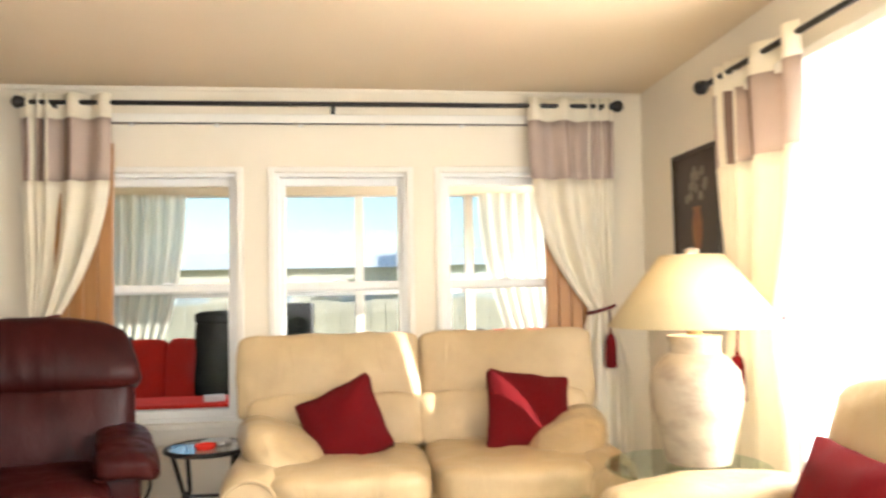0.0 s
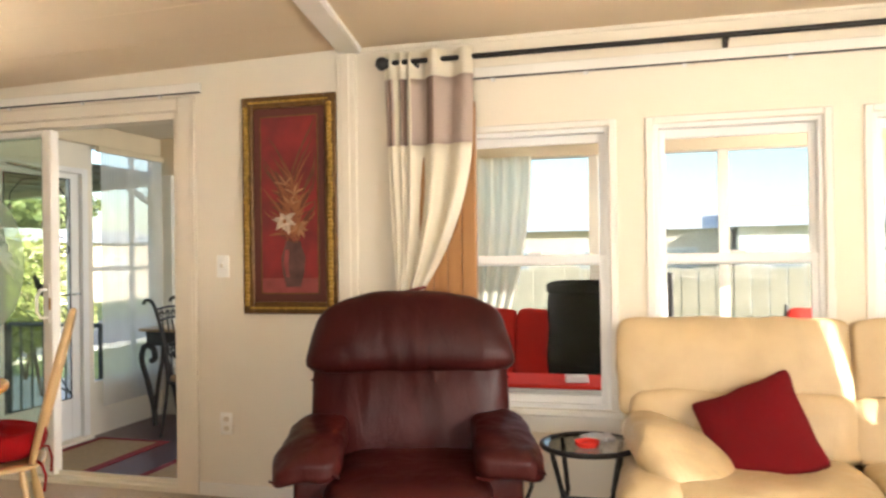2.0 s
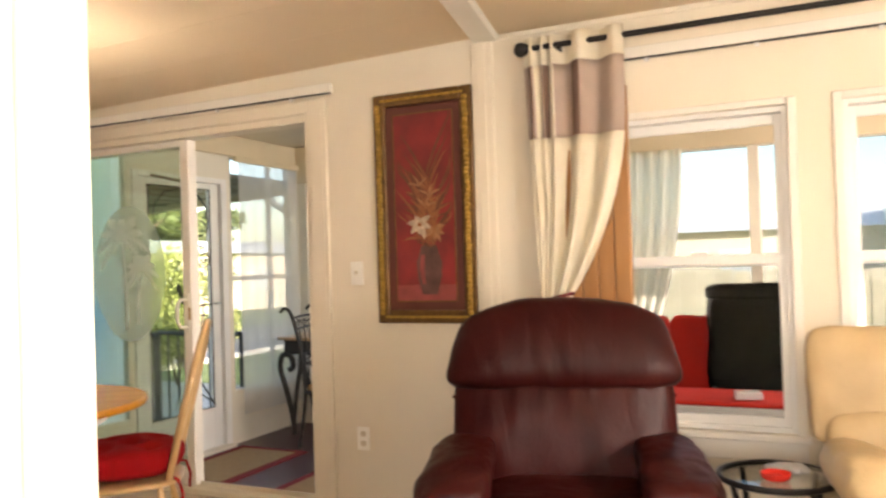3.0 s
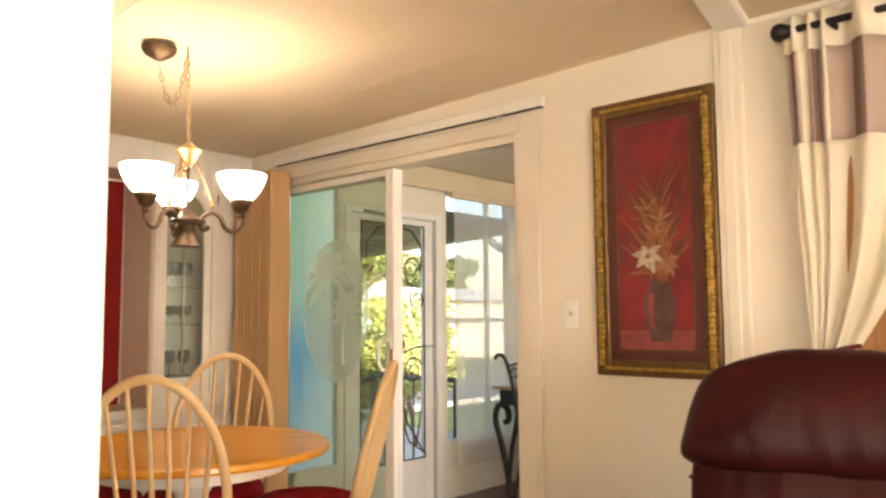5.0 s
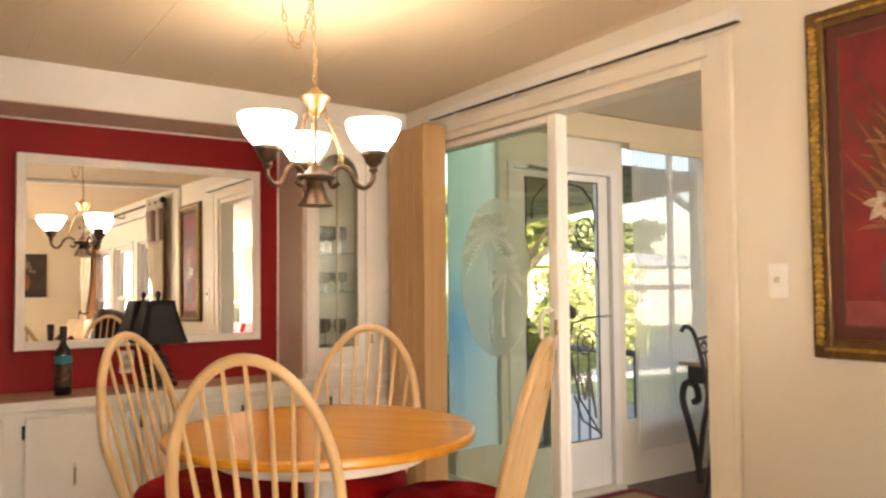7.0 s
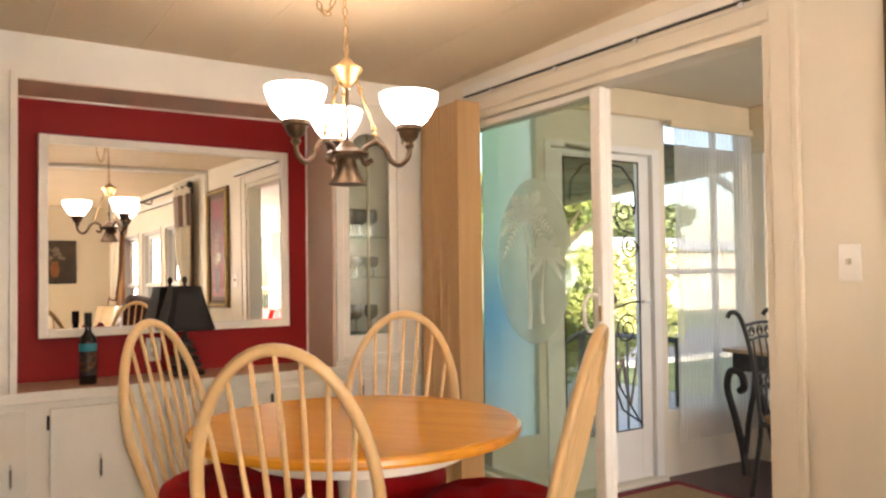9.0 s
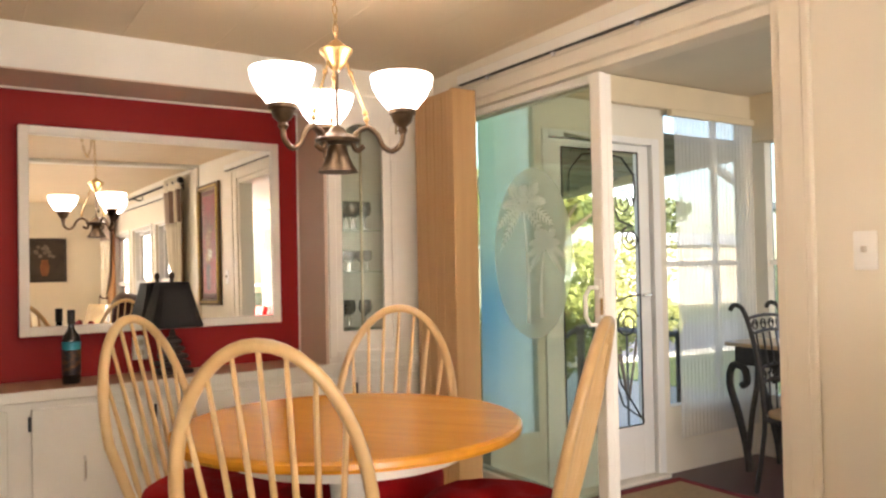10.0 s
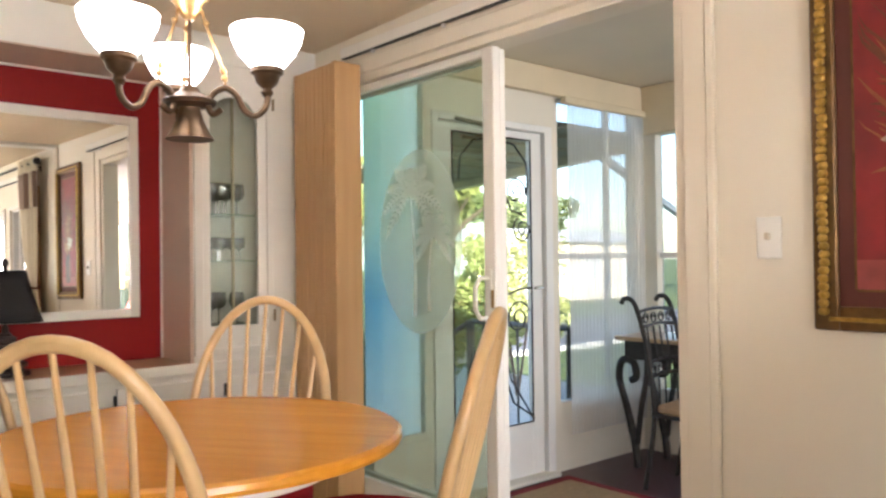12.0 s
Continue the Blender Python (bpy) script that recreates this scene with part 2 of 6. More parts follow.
def tube(points, radii, n=8, bm=None, closed=False, caps=True, flat=1.0):
    """A round bar along points; radii one number or one for each point."""
    bm = bm or bmesh.new()
    pts = [Vector(p) for p in points]
    k = len(pts)
    radii = [radii] * k if isinstance(radii, (int, float)) else radii
    rings = []
    up = None
    for i, p in enumerate(pts):
        a = pts[(i - 1) % k] if closed or i else p
        b = pts[(i + 1) % k] if closed or i < k - 1 else p
        d = (b - a).normalized()
        if up is None:
            up = d.orthogonal().normalized()
        side = d.cross(up)
        side = side.normalized() if side.length > 1e-6 else d.orthogonal().normalized()
        up = side.cross(d).normalized()
        rings.append([bm.verts.new(p + radii[i] * (math.cos(2 * math.pi * j / n) * up + flat * math.sin(2 * math.pi * j / n) * side)) for j in range(n)])
    for i in range(k if closed else k - 1):
        r0, r1 = rings[i], rings[(i + 1) % k]
        for j in range(n):
            bm.faces.new((r0[j], r0[(j + 1) % n], r1[(j + 1) % n], r1[j]))
    if caps and not closed:
        bm.faces.new(rings[0][::-1])
        bm.faces.new(rings[-1])
    return bm


def lathe(profile, n=24, center=(0, 0, 0), bm=None, m=None):
    """A turned body; profile: (radius, z) from the bottom up."""
    bm = bm or bmesh.new()
    c = Vector(center)
    rings = []
    for r, z in profile:
        rings.append([bm.verts.new(c + Vector((max(r, 1e-4) * math.cos(2 * math.pi * j / n), max(r, 1e-4) * math.sin(2 * math.pi * j / n), z))) for j in range(n)])
    for a, b in zip(rings, rings[1:]):
        for j in range(n):
            bm.faces.new((a[j], a[(j + 1) % n], b[(j + 1) % n], b[j]))
    bm.faces.new(rings[0][::-1])
    bm.faces.new(rings[-1])
    if m is not None:
        bmesh.ops.transform(bm, matrix=m, verts=[v for r in rings for v in r])
    return bm


def puff(center, size, power=5.0, n=12, wrinkle=0.0, freq=6.0, m=None, bm=None, seed=0.0, bend=None):
    """A stuffed, rounded block."""
    bm = bm or bmesh.new()
    grid = {}
    c, s = Vector(center), Vector(size) / 2
    made = []

    def vert(a, b, face):
        axis, sign = divmod(face, 2)
        v = [0.0, 0.0, 0.0]
        v[axis] = 1.0 if sign else -1.0
        v[(axis + 1) % 3], v[(axis + 2) % 3] = a, b
        key = tuple(round(x, 5) for x in v)
        if key not in grid:
            u = Vector([math.sin(x * math.pi / 2) * 0.35 + x * 0.65 for x in v])
            u = u / (sum(abs(x) ** power for x in u)) ** (1 / power)
            p = Vector((u.x * s.x, u.y * s.y, u.z * s.z))
            if bend:
                p = bend(p)
            if wrinkle:
                q = p + Vector((seed, seed * 2.3, 0))
                q = Vector([a * b for a, b in zip(q, freq)]) if isinstance(freq, tuple) else q * freq
                p += u.normalized() * wrinkle * (noise.noise(q) + 0.5 * noise.noise(q * 2.3))
            grid[key] = bm.verts.new(c + p)
            made.append(grid[key])
        return grid[key]

    st = [-1 + 2 * i / n for i in range(n + 1)]
    for face in range(6):
        for i in range(n):
            for j in range(n):
                q = [vert(st[i], st[j], face), vert(st[i + 1], st[j], face), vert(st[i + 1], st[j + 1], face), vert(st[i], st[j + 1], face)]
                bm.faces.new(q if face % 2 else q[::-1])
    if m is not None:
        bmesh.ops.transform(bm, matrix=m, verts=made)
    return bm


def wall_with_holes(axis, at, thick, a0, a1, z0, z1, holes):
    """A thick wall along x (axis 'x', face at y=at) or y, with through openings (a0, a1, z0, z1)."""
    bm = bmesh.new()
    cuts = sorted({a0, a1, *[h[0] for h in holes], *[h[1] for h in holes]})
    for l, r in zip(cuts, cuts[1:]):
        mid = (l + r) / 2
        spans, z = [], z0
        for h in sorted((h for h in holes if h[0] < mid < h[1]), key=lambda h: h[2]):
            spans.append((z, h[2]))
            z = h[3]
        spans.append((z, z1))
        for lo, hi in spans:
            if hi - lo > 1e-4:
                if axis == "x":
                    box(l, r, at, at + thick, lo, hi, bm=bm)
                else:
                    box(at, at + thick, l, r, lo, hi, bm=bm)
    bmesh.ops.remove_doubles(bm, verts=bm.verts, dist=1e-5)
    bmesh.ops.delete(bm, geom=[f for f in bm.faces if any(f is not g and set(f.verts) == set(g.verts) for g in f.verts[0].link_faces)], context="FACES_ONLY")
    return bm


# ---- the shell ----
ROOM_R, HUTCH_BACK, HUTCH_FACE, BACK = 3.57, -3.38, -3.04, -6.2


def ceil_z(x, y):
    return 2.292 + 0.022 * min(x, 0) - 0.006 * max(x, 0) - 0.008 * y


part("floor", box(-3.6, ROOM_R + 0.12, BACK - 0.12, 0.12, -0.12, 0), M_CARPET, label="beige cut-pile carpet", kind="structure", smooth=False)

bm = bmesh.new()
xs, ys = [-3.6, -2.4, -1.2, 0.0, 1.2, 2.4, ROOM_R + 0.12], [BACK - 0.12, -4.6, -3, -1.5, 0.12]
low = [[bm.verts.new((x, y, ceil_z(x, y))) for y in ys] for x in xs]
top = [[bm.verts.new((x, y, ceil_z(x, y) + 0.1)) for y in ys] for x in xs]
for i in range(len(xs) - 1):
    for j in range(len(ys) - 1):
        bm.faces.new((low[i][j], low[i][j + 1], low[i + 1][j + 1], low[i + 1][j]))
        bm.faces.new((top[i][j], top[i + 1][j], top[i + 1][j + 1], top[i][j + 1]))
for k in range(8):                            # V-jointed boards over the dining side
    y = -0.05 - 0.395 * k
    for x0, x1 in ((-3.05, -1.5), (-1.5, 0.02)):
        q = [[bm.verts.new((x, y + d, ceil_z(x, y) - h)) for d, h in ((-0.006, 0.0), (-0.002, 0.0018), (0.002, 0.0018), (0.006, 0.0))] for x in (x0, x1)]
        for i in range(3):
            bm.faces.new((q[0][i], q[1][i], q[1][i + 1], q[0][i + 1]))
part("ceiling", bm, M_CEIL, label="cream painted board ceiling", kind="structure", smooth=False)

SL0, SL1, SLT = -2.86, -0.908, 2.04          # sliding door opening
WINDOWS = [(0.645, 1.346), (1.543, 2.244), (2.431, 3.132)]
WZ0, WZ1 = 0.53, 1.83
holes = [(SL0, SL1, 0.03, SLT)] + [(a, b, WZ0, WZ1) for a, b in WINDOWS]
part("wall_north", wall_with_holes("x", 0, 0.12, -3.6, ROOM_R + 0.12, 0, 2.42, holes), M_WALL, label="cream painted wall", kind="structure", smooth=False)
EW0, EW1, EWZ0, EWZ1 = -3.7, -1.09, 0.30, 1.93
part("wall_east", wall_with_holes("y", ROOM_R, 0.12, BACK, 0, 0, 2.42, [(EW0, EW1, EWZ0, EWZ1)]), M_WALL, label="cream painted wall", kind="structure", smooth=False)
# this wall's opening is invented and out of view, made for the fill lamp
part("wall_south", wall_with_holes("x", BACK - 0.12, 0.12, -3.6, ROOM_R + 0.12, 0, 2.42, [(0.9, 2.9, 0.9, 2.0)]), M_WALL, label="cream painted wall", kind="structure", smooth=False)
part("wall_west", box(-3.6, -3.46, BACK, 0, 0, 2.42), M_WALL, label="cream painted wall", kind="structure", smooth=False)
part("partition_wall", box(0.25, 0.380, BACK, -2.49, 0, 2.36), M_PARTITION, label="white painted partition wall", kind="structure", smooth=False)
bm = box(0.235, 0.392, -2.49, -2.476, 0, 2.34, 0.003)
box(0.380, 0.392, -2.60, -2.49, 0, 2.34, 0.003, bm=bm)
box(0.380, 0.386, BACK, -2.60, 0, 0.09, 0.002, bm=bm)
part("partition_trim", bm, M_WHITE, label="white trim at the end of the partition", kind="structure", smooth=False)

# seam beam from the post to the end of the partition
def beam_run(points, half, deep):
    bm = bmesh.new()
    rows = []
    for x, y in points:
        z = ceil_z(x, y)
        rows.append([bm.verts.new(p) for p in ((x - half, y, z + 0.03), (x - half, y, z - deep + 0.008), (x - half + 0.01, y, z - deep), (x + half - 0.01, y, z - deep), (x + half, y, z - deep + 0.008), (x + half, y, z + 0.03))])
    for p, q in zip(rows, rows[1:]):
        for i in range(6):
            j = (i + 1) % 6
            bm.faces.new((p[i], p[j], q[j], q[i]))
    for e in (rows[0], rows[-1]):
        bm.faces.new(e)
    return bm


part("ceiling_beam", beam_run([(0.085, -0.002), (0.335, -1.35), (0.400, -2.47), (0.318, BACK)], 0.062, 0.03), M_WHITE, label="white boxed seam beam across the ceiling", kind="structure", smooth=False)
bm = box(0.014, 0.118, -0.018, 0.0, 0, 2.27, 0.004)
box(0.04, 0.085, -0.026, -0.016, 0, 2.265, 0.004, bm=bm)
part("wall_post", bm, M_WALL, label="flat cream post on the wall", kind="structure", smooth=False)


def strip(name, pieces, material, label):
    bm = bmesh.new()
    for p in pieces:
        box(*p, bm=bm, bevel=0.003)
    return part(name, bm, material, label=label, kind="structure", smooth=False)


strip("baseboard", [(SL1 + 0.11, 0.012, -0.012, 0, 0, 0.07), (0.120, ROOM_R - 0.014, -0.012, 0, 0, 0.07),
                    (ROOM_R - 0.012, ROOM_R, BACK, -0.014, 0, 0.07)], M_WHITE, "white painted baseboard")
strip("cornice", [(0.120, ROOM_R - 0.014, -0.014, 0, 2.262, 2.285)], M_WALL, "cream cornice strip")

# door casing round the slider
bm = box(SL1 + 0.002, SL1 + 0.082, -0.014, 0.0, 0, SLT + 0.07, 0.004)
box(SL1 + 0.082, SL1 + 0.108, -0.020, 0.0, 0, SLT + 0.07, 0.005, bm=bm)
box(SL0, SL1 + 0.002, -0.014, 0.0, SLT + 0.002, SLT + 0.07, 0.004, bm=bm)
part("door_casing", bm, M_CASING, label="cream moulded casing round the sliding door", kind="structure", smooth=False)


# ---- sliding door ----
def sliding_door():
    door = thing("door_1", "white sliding patio door standing open, etched palm glass", "door", kind="structure")
    bm = box(SL1 - 0.035, SL1, 0.0, 0.12, 0.03, SLT, 0.003)
    box(SL0, SL0 + 0.015, 0.0, 0.12, 0.03, SLT, 0.003, bm=bm)
    box(SL0 + 0.015, SL1 - 0.035, 0.0, 0.12, SLT - 0.04, SLT - 0.002, 0.003, bm=bm)
    box(SL0, SL1, -0.01, 0.13, -0.004, 0.029, 0.003, bm=bm)
    box(SL0 + 0.036, SL1 - 0.036, 0.056, 0.064, 0.029, 0.055, 0.001, bm=bm)
    part("frame", bm, M_CASING, door, smooth=False)
    x0, x1 = SL0 + 0.016, -1.745
    bm = box(x1 - 0.062, x1, 0.005, 0.045, 0.04, SLT - 0.05, 0.004)
    box(x0, x0 + 0.014, 0.005, 0.045, 0.04, SLT - 0.045, 0.004, bm=bm)
    box(x0 + 0.014, x1 - 0.062, 0.005, 0.045, SLT - 0.085, SLT - 0.05, 0.004, bm=bm)
    box(x0 + 0.014, x1 - 0.062, 0.005, 0.045, 0.04, 0.14, 0.004, bm=bm)
    panel = part("sliding_panel", bm, M_WHITE, door, smooth=False)
    g = part("pane", box(x0 + 0.010, x1 - 0.057, 0.022, 0.028, 0.135, SLT - 0.08), M_TINT, panel, "greenish tinted glass", smooth=False)
    g.visible_shadow = False
    # etched oval with two palms
    cx, cz, rx, rz = -2.235, 1.24, 0.285, 0.40
    bm = bmesh.new()
    ring = [bm.verts.new((cx + rx * math.cos(a), 0.0195, cz + rz * math.sin(a))) for a in [2 * math.pi * i / 64 for i in range(64)]]
    bm.faces.new(ring)
    part("etched_oval", bm, M_ETCH, panel, "frosted etched oval", smooth=False)
    bm = bmesh.new()

    def leaflet(a, b, width, y):
        d = (b - a).normalized()
        n = Vector((-d.z, 0, d.x)) * width
        q = [bm.verts.new((p.x, y, p.z)) for p in (a, a.lerp(b, 0.4) + n, b, a.lerp(b, 0.4) - n)]
        bm.faces.new(q)

    def frond(px, pz, ang, length, k):
        """A drooping rib with leaflets hanging off both sides."""
        rib = [Vector((px + math.cos(ang) * length * u, 0, pz + math.sin(ang) * length * u - 0.42 * length * u * u)) for u in [i / 9 for i in range(10)]]
        for i in range(9):
            leaflet(rib[i], rib[i + 1] + (rib[i + 1] - rib[i]) * 0.6, 0.011 * (1 - 0.07 * i), 0.0186 - 0.00003 * k)
            d = (rib[i + 1] - rib[i]).normalized()
            reach = length * 0.24 * math.sin(math.pi * (0.12 + 0.8 * i / 9))
            for side in (-1, 1):
                out = (d * 0.75 + Vector((-d.z, 0, d.x)) * side * 0.8 + Vector((0, 0, -0.25))).normalized()
                leaflet(rib[i], rib[i] + out * reach, 0.0075, 0.0184 - 0.00003 * k - 0.00001 * side)

    for px, pz, base, sc, bow in ((cx - 0.05, cz + 0.215, cz - 0.33, 1.0, 0.03), (cx + 0.10, cz + 0.03, cz - 0.30, 0.66, -0.03)):
        for k in range(9):
            frond(px, pz, radians(-30 + 30 * k), (0.20 + 0.02 * math.sin(k * 2.7)) * sc, k)
        prev = None
        for i in range(13):
            u = i / 12
            x, z, w = px + bow * math.sin(u * 2.2), pz + (base - pz) * u, (0.006 + 0.008 * u) * (0.6 + 0.4 * sc)
            row = (bm.verts.new((x - w, 0.0178, z)), bm.verts.new((x + w, 0.0178, z)))
            if prev:
                bm.faces.new((prev[0], prev[1], row[1], row[0]))
            prev = row
    part("etched_palms", bm, M_ETCH2, panel, "clear-cut palm trees in the etching", smooth=False)
    hx = x1 - 0.03
    bm = tube([(hx, 0.004, 1.085), (hx - 0.004, -0.045, 1.085), (hx - 0.012, -0.062, 1.05), (hx - 0.012, -0.062, 0.965), (hx - 0.004, -0.045, 0.93), (hx, 0.004, 0.93)], 0.009, 8)
    box(hx - 0.018, hx + 0.018, -0.004, 0.006, 0.90, 1.12, 0.003, bm=bm)
    part("handle", bm, M_WHITE, panel, "white pull handle")
    bm = box(hx + 0.010, hx + 0.024, -0.004, 0.006, 0.97, 1.04, 0.002)
    part("lock", bm, M_GOLDB, panel, "brass lock plate")
    # fixed half behind it
    bm = box(x0, x0 + 0.014, 0.07, 0.105, 0.04, SLT - 0.045, 0.004)
    box(x1 - 0.10, x1 - 0.03, 0.07, 0.105, 0.04, SLT - 0.045, 0.004, bm=bm)
    box(x0 + 0.014, x1 - 0.10, 0.07, 0.105, SLT - 0.085, SLT - 0.045, 0.004, bm=bm)
    box(x0 + 0.014, x1 - 0.10, 0.07, 0.105, 0.04, 0.14, 0.004, bm=bm)
    fixed = part("fixed_panel", bm, M_WHITE, door, smooth=False)
    g = part("pane", box(x0 + 0.010, x1 - 0.09, 0.085, 0.09, 0.135, SLT - 0.08), M_CLEAR, fixed, "clear glass", smooth=False)
    g.visible_shadow = False


M_ETCH = glass("etched_glass", (0.86, 0.94, 0.88), 0.4, frost=0.42)
M_ETCH2 = cloth("palm_etch", (0.96, 0.98, 0.97), 0.85, 0.15, vary=0.02)
sliding_door()


# ---- windows ----
def double_hung(name, a, b):
    win = thing(name, "white vinyl double-hung window with grey jambs", "window", kind="structure")
    t = 0.022
    bm = box(a, a + t, 0.012, 0.10, WZ0, WZ1, 0.002)
    box(b - t, b, 0.012, 0.10, WZ0, WZ1, 0.002, bm=bm)
    box(a + t, b - t, 0.012, 0.10, WZ1 - t, WZ1, 0.002, bm=bm)
    box(a + t, b - t, 0.012, 0.10, WZ0, WZ0 + t, 0.002, bm=bm)
    part("window_frame", bm, M_VINYL, win, smooth=False)
    bm = box(a - 0.035, a, -0.014, 0.0, WZ0 - 0.03, WZ1 + 0.03, 0.004)
    box(b, b + 0.035, -0.014, 0.0, WZ0 - 0.03, WZ1 + 0.03, 0.004, bm=bm)
    box(a, b, -0.014, 0.0, WZ1, WZ1 + 0.03, 0.004, bm=bm)
    box(a - 0.05, b + 0.05, -0.035, 0.012, WZ0 - 0.03, WZ0, 0.005, bm=bm)
    box(a - 0.035, b + 0.035, -0.014, 0.0, WZ0 - 0.11, WZ0 - 0.03, 0.004, bm=bm)
    part("window_casing", bm, M_WHITE, win, smooth=False)
    mid = 1.215
    for nm, z0, z1, y in (("upper_sash", mid - 0.02, WZ1 - t, 0.062), ("lower_sash", WZ0 + t, mid + 0.03, 0.03)):
        s = 0.028
        bm = box(a + t, a + t + s, y, y + 0.026, z0, z1, 0.003)
        box(b - t - s, b - t, y, y + 0.026, z0, z1, 0.003, bm=bm)
        box(a + t + s, b - t - s, y, y + 0.026, z1 - 0.042, z1, 0.003, bm=bm)
        box(a + t + s, b - t - s, y, y + 0.026, z0, z0 + 0.036, 0.003, bm=bm)
        sash = part(nm, bm, M_VINYL, win, smooth=False)
        g = part("pane", box(a + t + s - 0.004, b - t - s + 0.004, y + 0.011, y + 0.015, z0 + 0.03, z1 - 0.036), M_GLASS, sash, smooth=False)
        g.visible_shadow = False
    bm = box(a + t, b - t, 0.094, 0.100, mid - 0.012, mid + 0.012, 0.001)
    box(a + t, b - t, 0.094, 0.100, WZ0 + t, WZ0 + t + 0.02, 0.001, bm=bm)
    scr = part("screen_frame", bm, M_RAILGREY, win, "grey half-screen frame", smooth=False)
    g = part("screen", box(a + t, b - t, 0.096, 0.0975, WZ0 + t + 0.02, mid - 0.012), M_HALFSCREEN, scr, "grey insect screen", smooth=False)
    g.visible_shadow = False
    bm = tube([((a + b) / 2 - 0.03, 0.022, mid + 0.034), ((a + b) / 2 + 0.03, 0.022, mid + 0.034)], 0.008, 6)
    part("latch", bm, M_VINYL, win)


M_SCREEN = glass("insect_screen", (0.68, 0.70, 0.70), low=0.0)
M_HALFSCREEN = glass("half_screen", (0.84, 0.85, 0.85), low=0.0)
M_RAILGREY = mat("grey_aluminium", (0.42, 0.45, 0.45), 0.4, metal=0.4, vary=0.08, scale=10)
for i, (a, b) in enumerate(WINDOWS):
    double_hung("window_%d" % (i + 1), a, b)


# folded wooden shutters beside the windows
def shutter(x0, x1):
    sh = thing("wood_shutter", "orange-brown wooden folding shutter beside the window", "shutter", group="window shutters")
    n = 4
    for k in range(n):
        a, b = x0 + (x1 - x0) * k / n, x0 + (x1 - x0) * (k + 1) / n
        part("leaf", box(a + 0.002, b - 0.002, -0.055, -0.016, 0.45, 1.98, 0.004), M_PANEL, sh, smooth=False)


shutter(0.45, 0.733)
shutter(2.99, 3.26)


# ---- curtains ----
def curtain(name, label, top_pts, pinch, bottom_w, z_top, tie_z, m, side, half=0.065):
    """A grommet curtain, gathered at a tie. Built in its own frame: x along the rod, -y into the room."""
    cur = thing(name, label, "curtain", m, group="living room curtains")
    x0, x1 = top_pts
    rows, cols = 34, 72
    zb = 0.06
    grid = []
    for r in range(rows + 1):
        v = r / rows
        z = z_top + (zb - z_top) * v
        if z > tie_z:
            s = (z_top - z) / (z_top - tie_z)
            e = s ** 3.2
            lo = x0 + (pinch - half - x0) * (e if side > 0 else s ** 1.6)
            hi = x1 + (pinch + half - x1) * (s ** 1.6 if side > 0 else e)
        else:
            s = min(1, (tie_z - z) / 0.35)
            lo, hi = pinch - half - bottom_w * s * 0.5, pinch + half + bottom_w * s * 0.5
        depth = 0.030 * (1 - 0.45 * max(0, 1 - abs(z - tie_z) / 0.25))
        line = []
        for c in range(cols + 1):
            u = c / cols
            drop = min(1, (z_top - z) / 0.5)
            w = u if side < 0 else 1 - u
            dense = w < 0.32
            turns = 3 * w / 0.32 if dense else 3 + 2 * (w - 0.32) / 0.68
            ph = turns * 2 * math.pi + drop * 1.3 * noise.noise((u * 2.6, z * 0.7, x0))
            y = (0.6 if dense else 1.0) * depth * math.sin(ph) * (1 + drop * 0.7 * noise.noise((u * 3.3, z * 0.6, x0 + 9))) + 0.014 * noise.noise((u * 5, z * 2.0, x0))
            line.append(Vector((lo + (hi - lo) * u + 0.006 * noise.noise((u * 9, z * 3, 7 + x0)), y, z)))
        grid.append(line)

    def piece(nm, za, zb_, material, lab="", cols_from=0, cols_to=cols):
        bm = bmesh.new()
        zs = [g[0].z for g in grid]
        keep = [i for i in range(len(zs)) if zb_ - 1e-6 <= zs[i] <= za + 1e-6]
        vs = [[bm.verts.new(grid[i][c]) for c in range(cols_from, cols_to + 1)] for i in keep]
        for a, b in zip(vs, vs[1:]):
            for c in range(len(a) - 1):
                bm.faces.new((a[c], a[c + 1], b[c + 1], b[c]))
        ob = part(nm, bm, material, cur, lab, angle=80)
        mod = ob.modifiers.new("thickness", "SOLIDIFY")
        mod.thickness = 0.003
        return ob

    step = (z_top - zb) / rows
    b1, b2 = z_top - 2 * step, z_top - 7 * step
    piece("heading", z_top, b1, M_CURTAIN)
    piece("band", b1, b2, M_CURTAIN_BAND, "taupe woven band")
    piece("panel", b2, zb, M_CURTAIN)
    # darker stripes woven into the band, lying just proud of it
    for w0, w1, tone, lab in ((0.03, 0.09, M_CURTAIN_DARK, "dark brown stripe"), (0.10, 0.15, M_CURTAIN, "cream stripe"), (0.19, 0.24, M_CURTAIN_DARK, "dark brown stripe"), (0.245, 0.31, M_CURTAIN, "cream stripe"), (0.47, 0.57, M_CURTAIN_DARK, "dark brown stripe")):
        bm = bmesh.new()
        keep = [i for i in range(len(grid)) if b2 - 1e-6 <= grid[i][0].z <= b1 + 1e-6]
        c0, c1 = sorted(round(cols * (w if side < 0 else 1 - w)) for w in (w0, w1))
        vs = [[bm.verts.new(grid[i][c] + Vector((0, -0.0035, 0))) for c in range(c0, c1 + 1)] for i in keep]
        for a, b in zip(vs, vs[1:]):
            for c in range(len(a) - 1):
                bm.faces.new((a[c], a[c + 1], b[c + 1], b[c]))
        part("stripe", bm, tone, cur, lab, angle=80)
    # tie and tassel
    bm = bmesh.new()
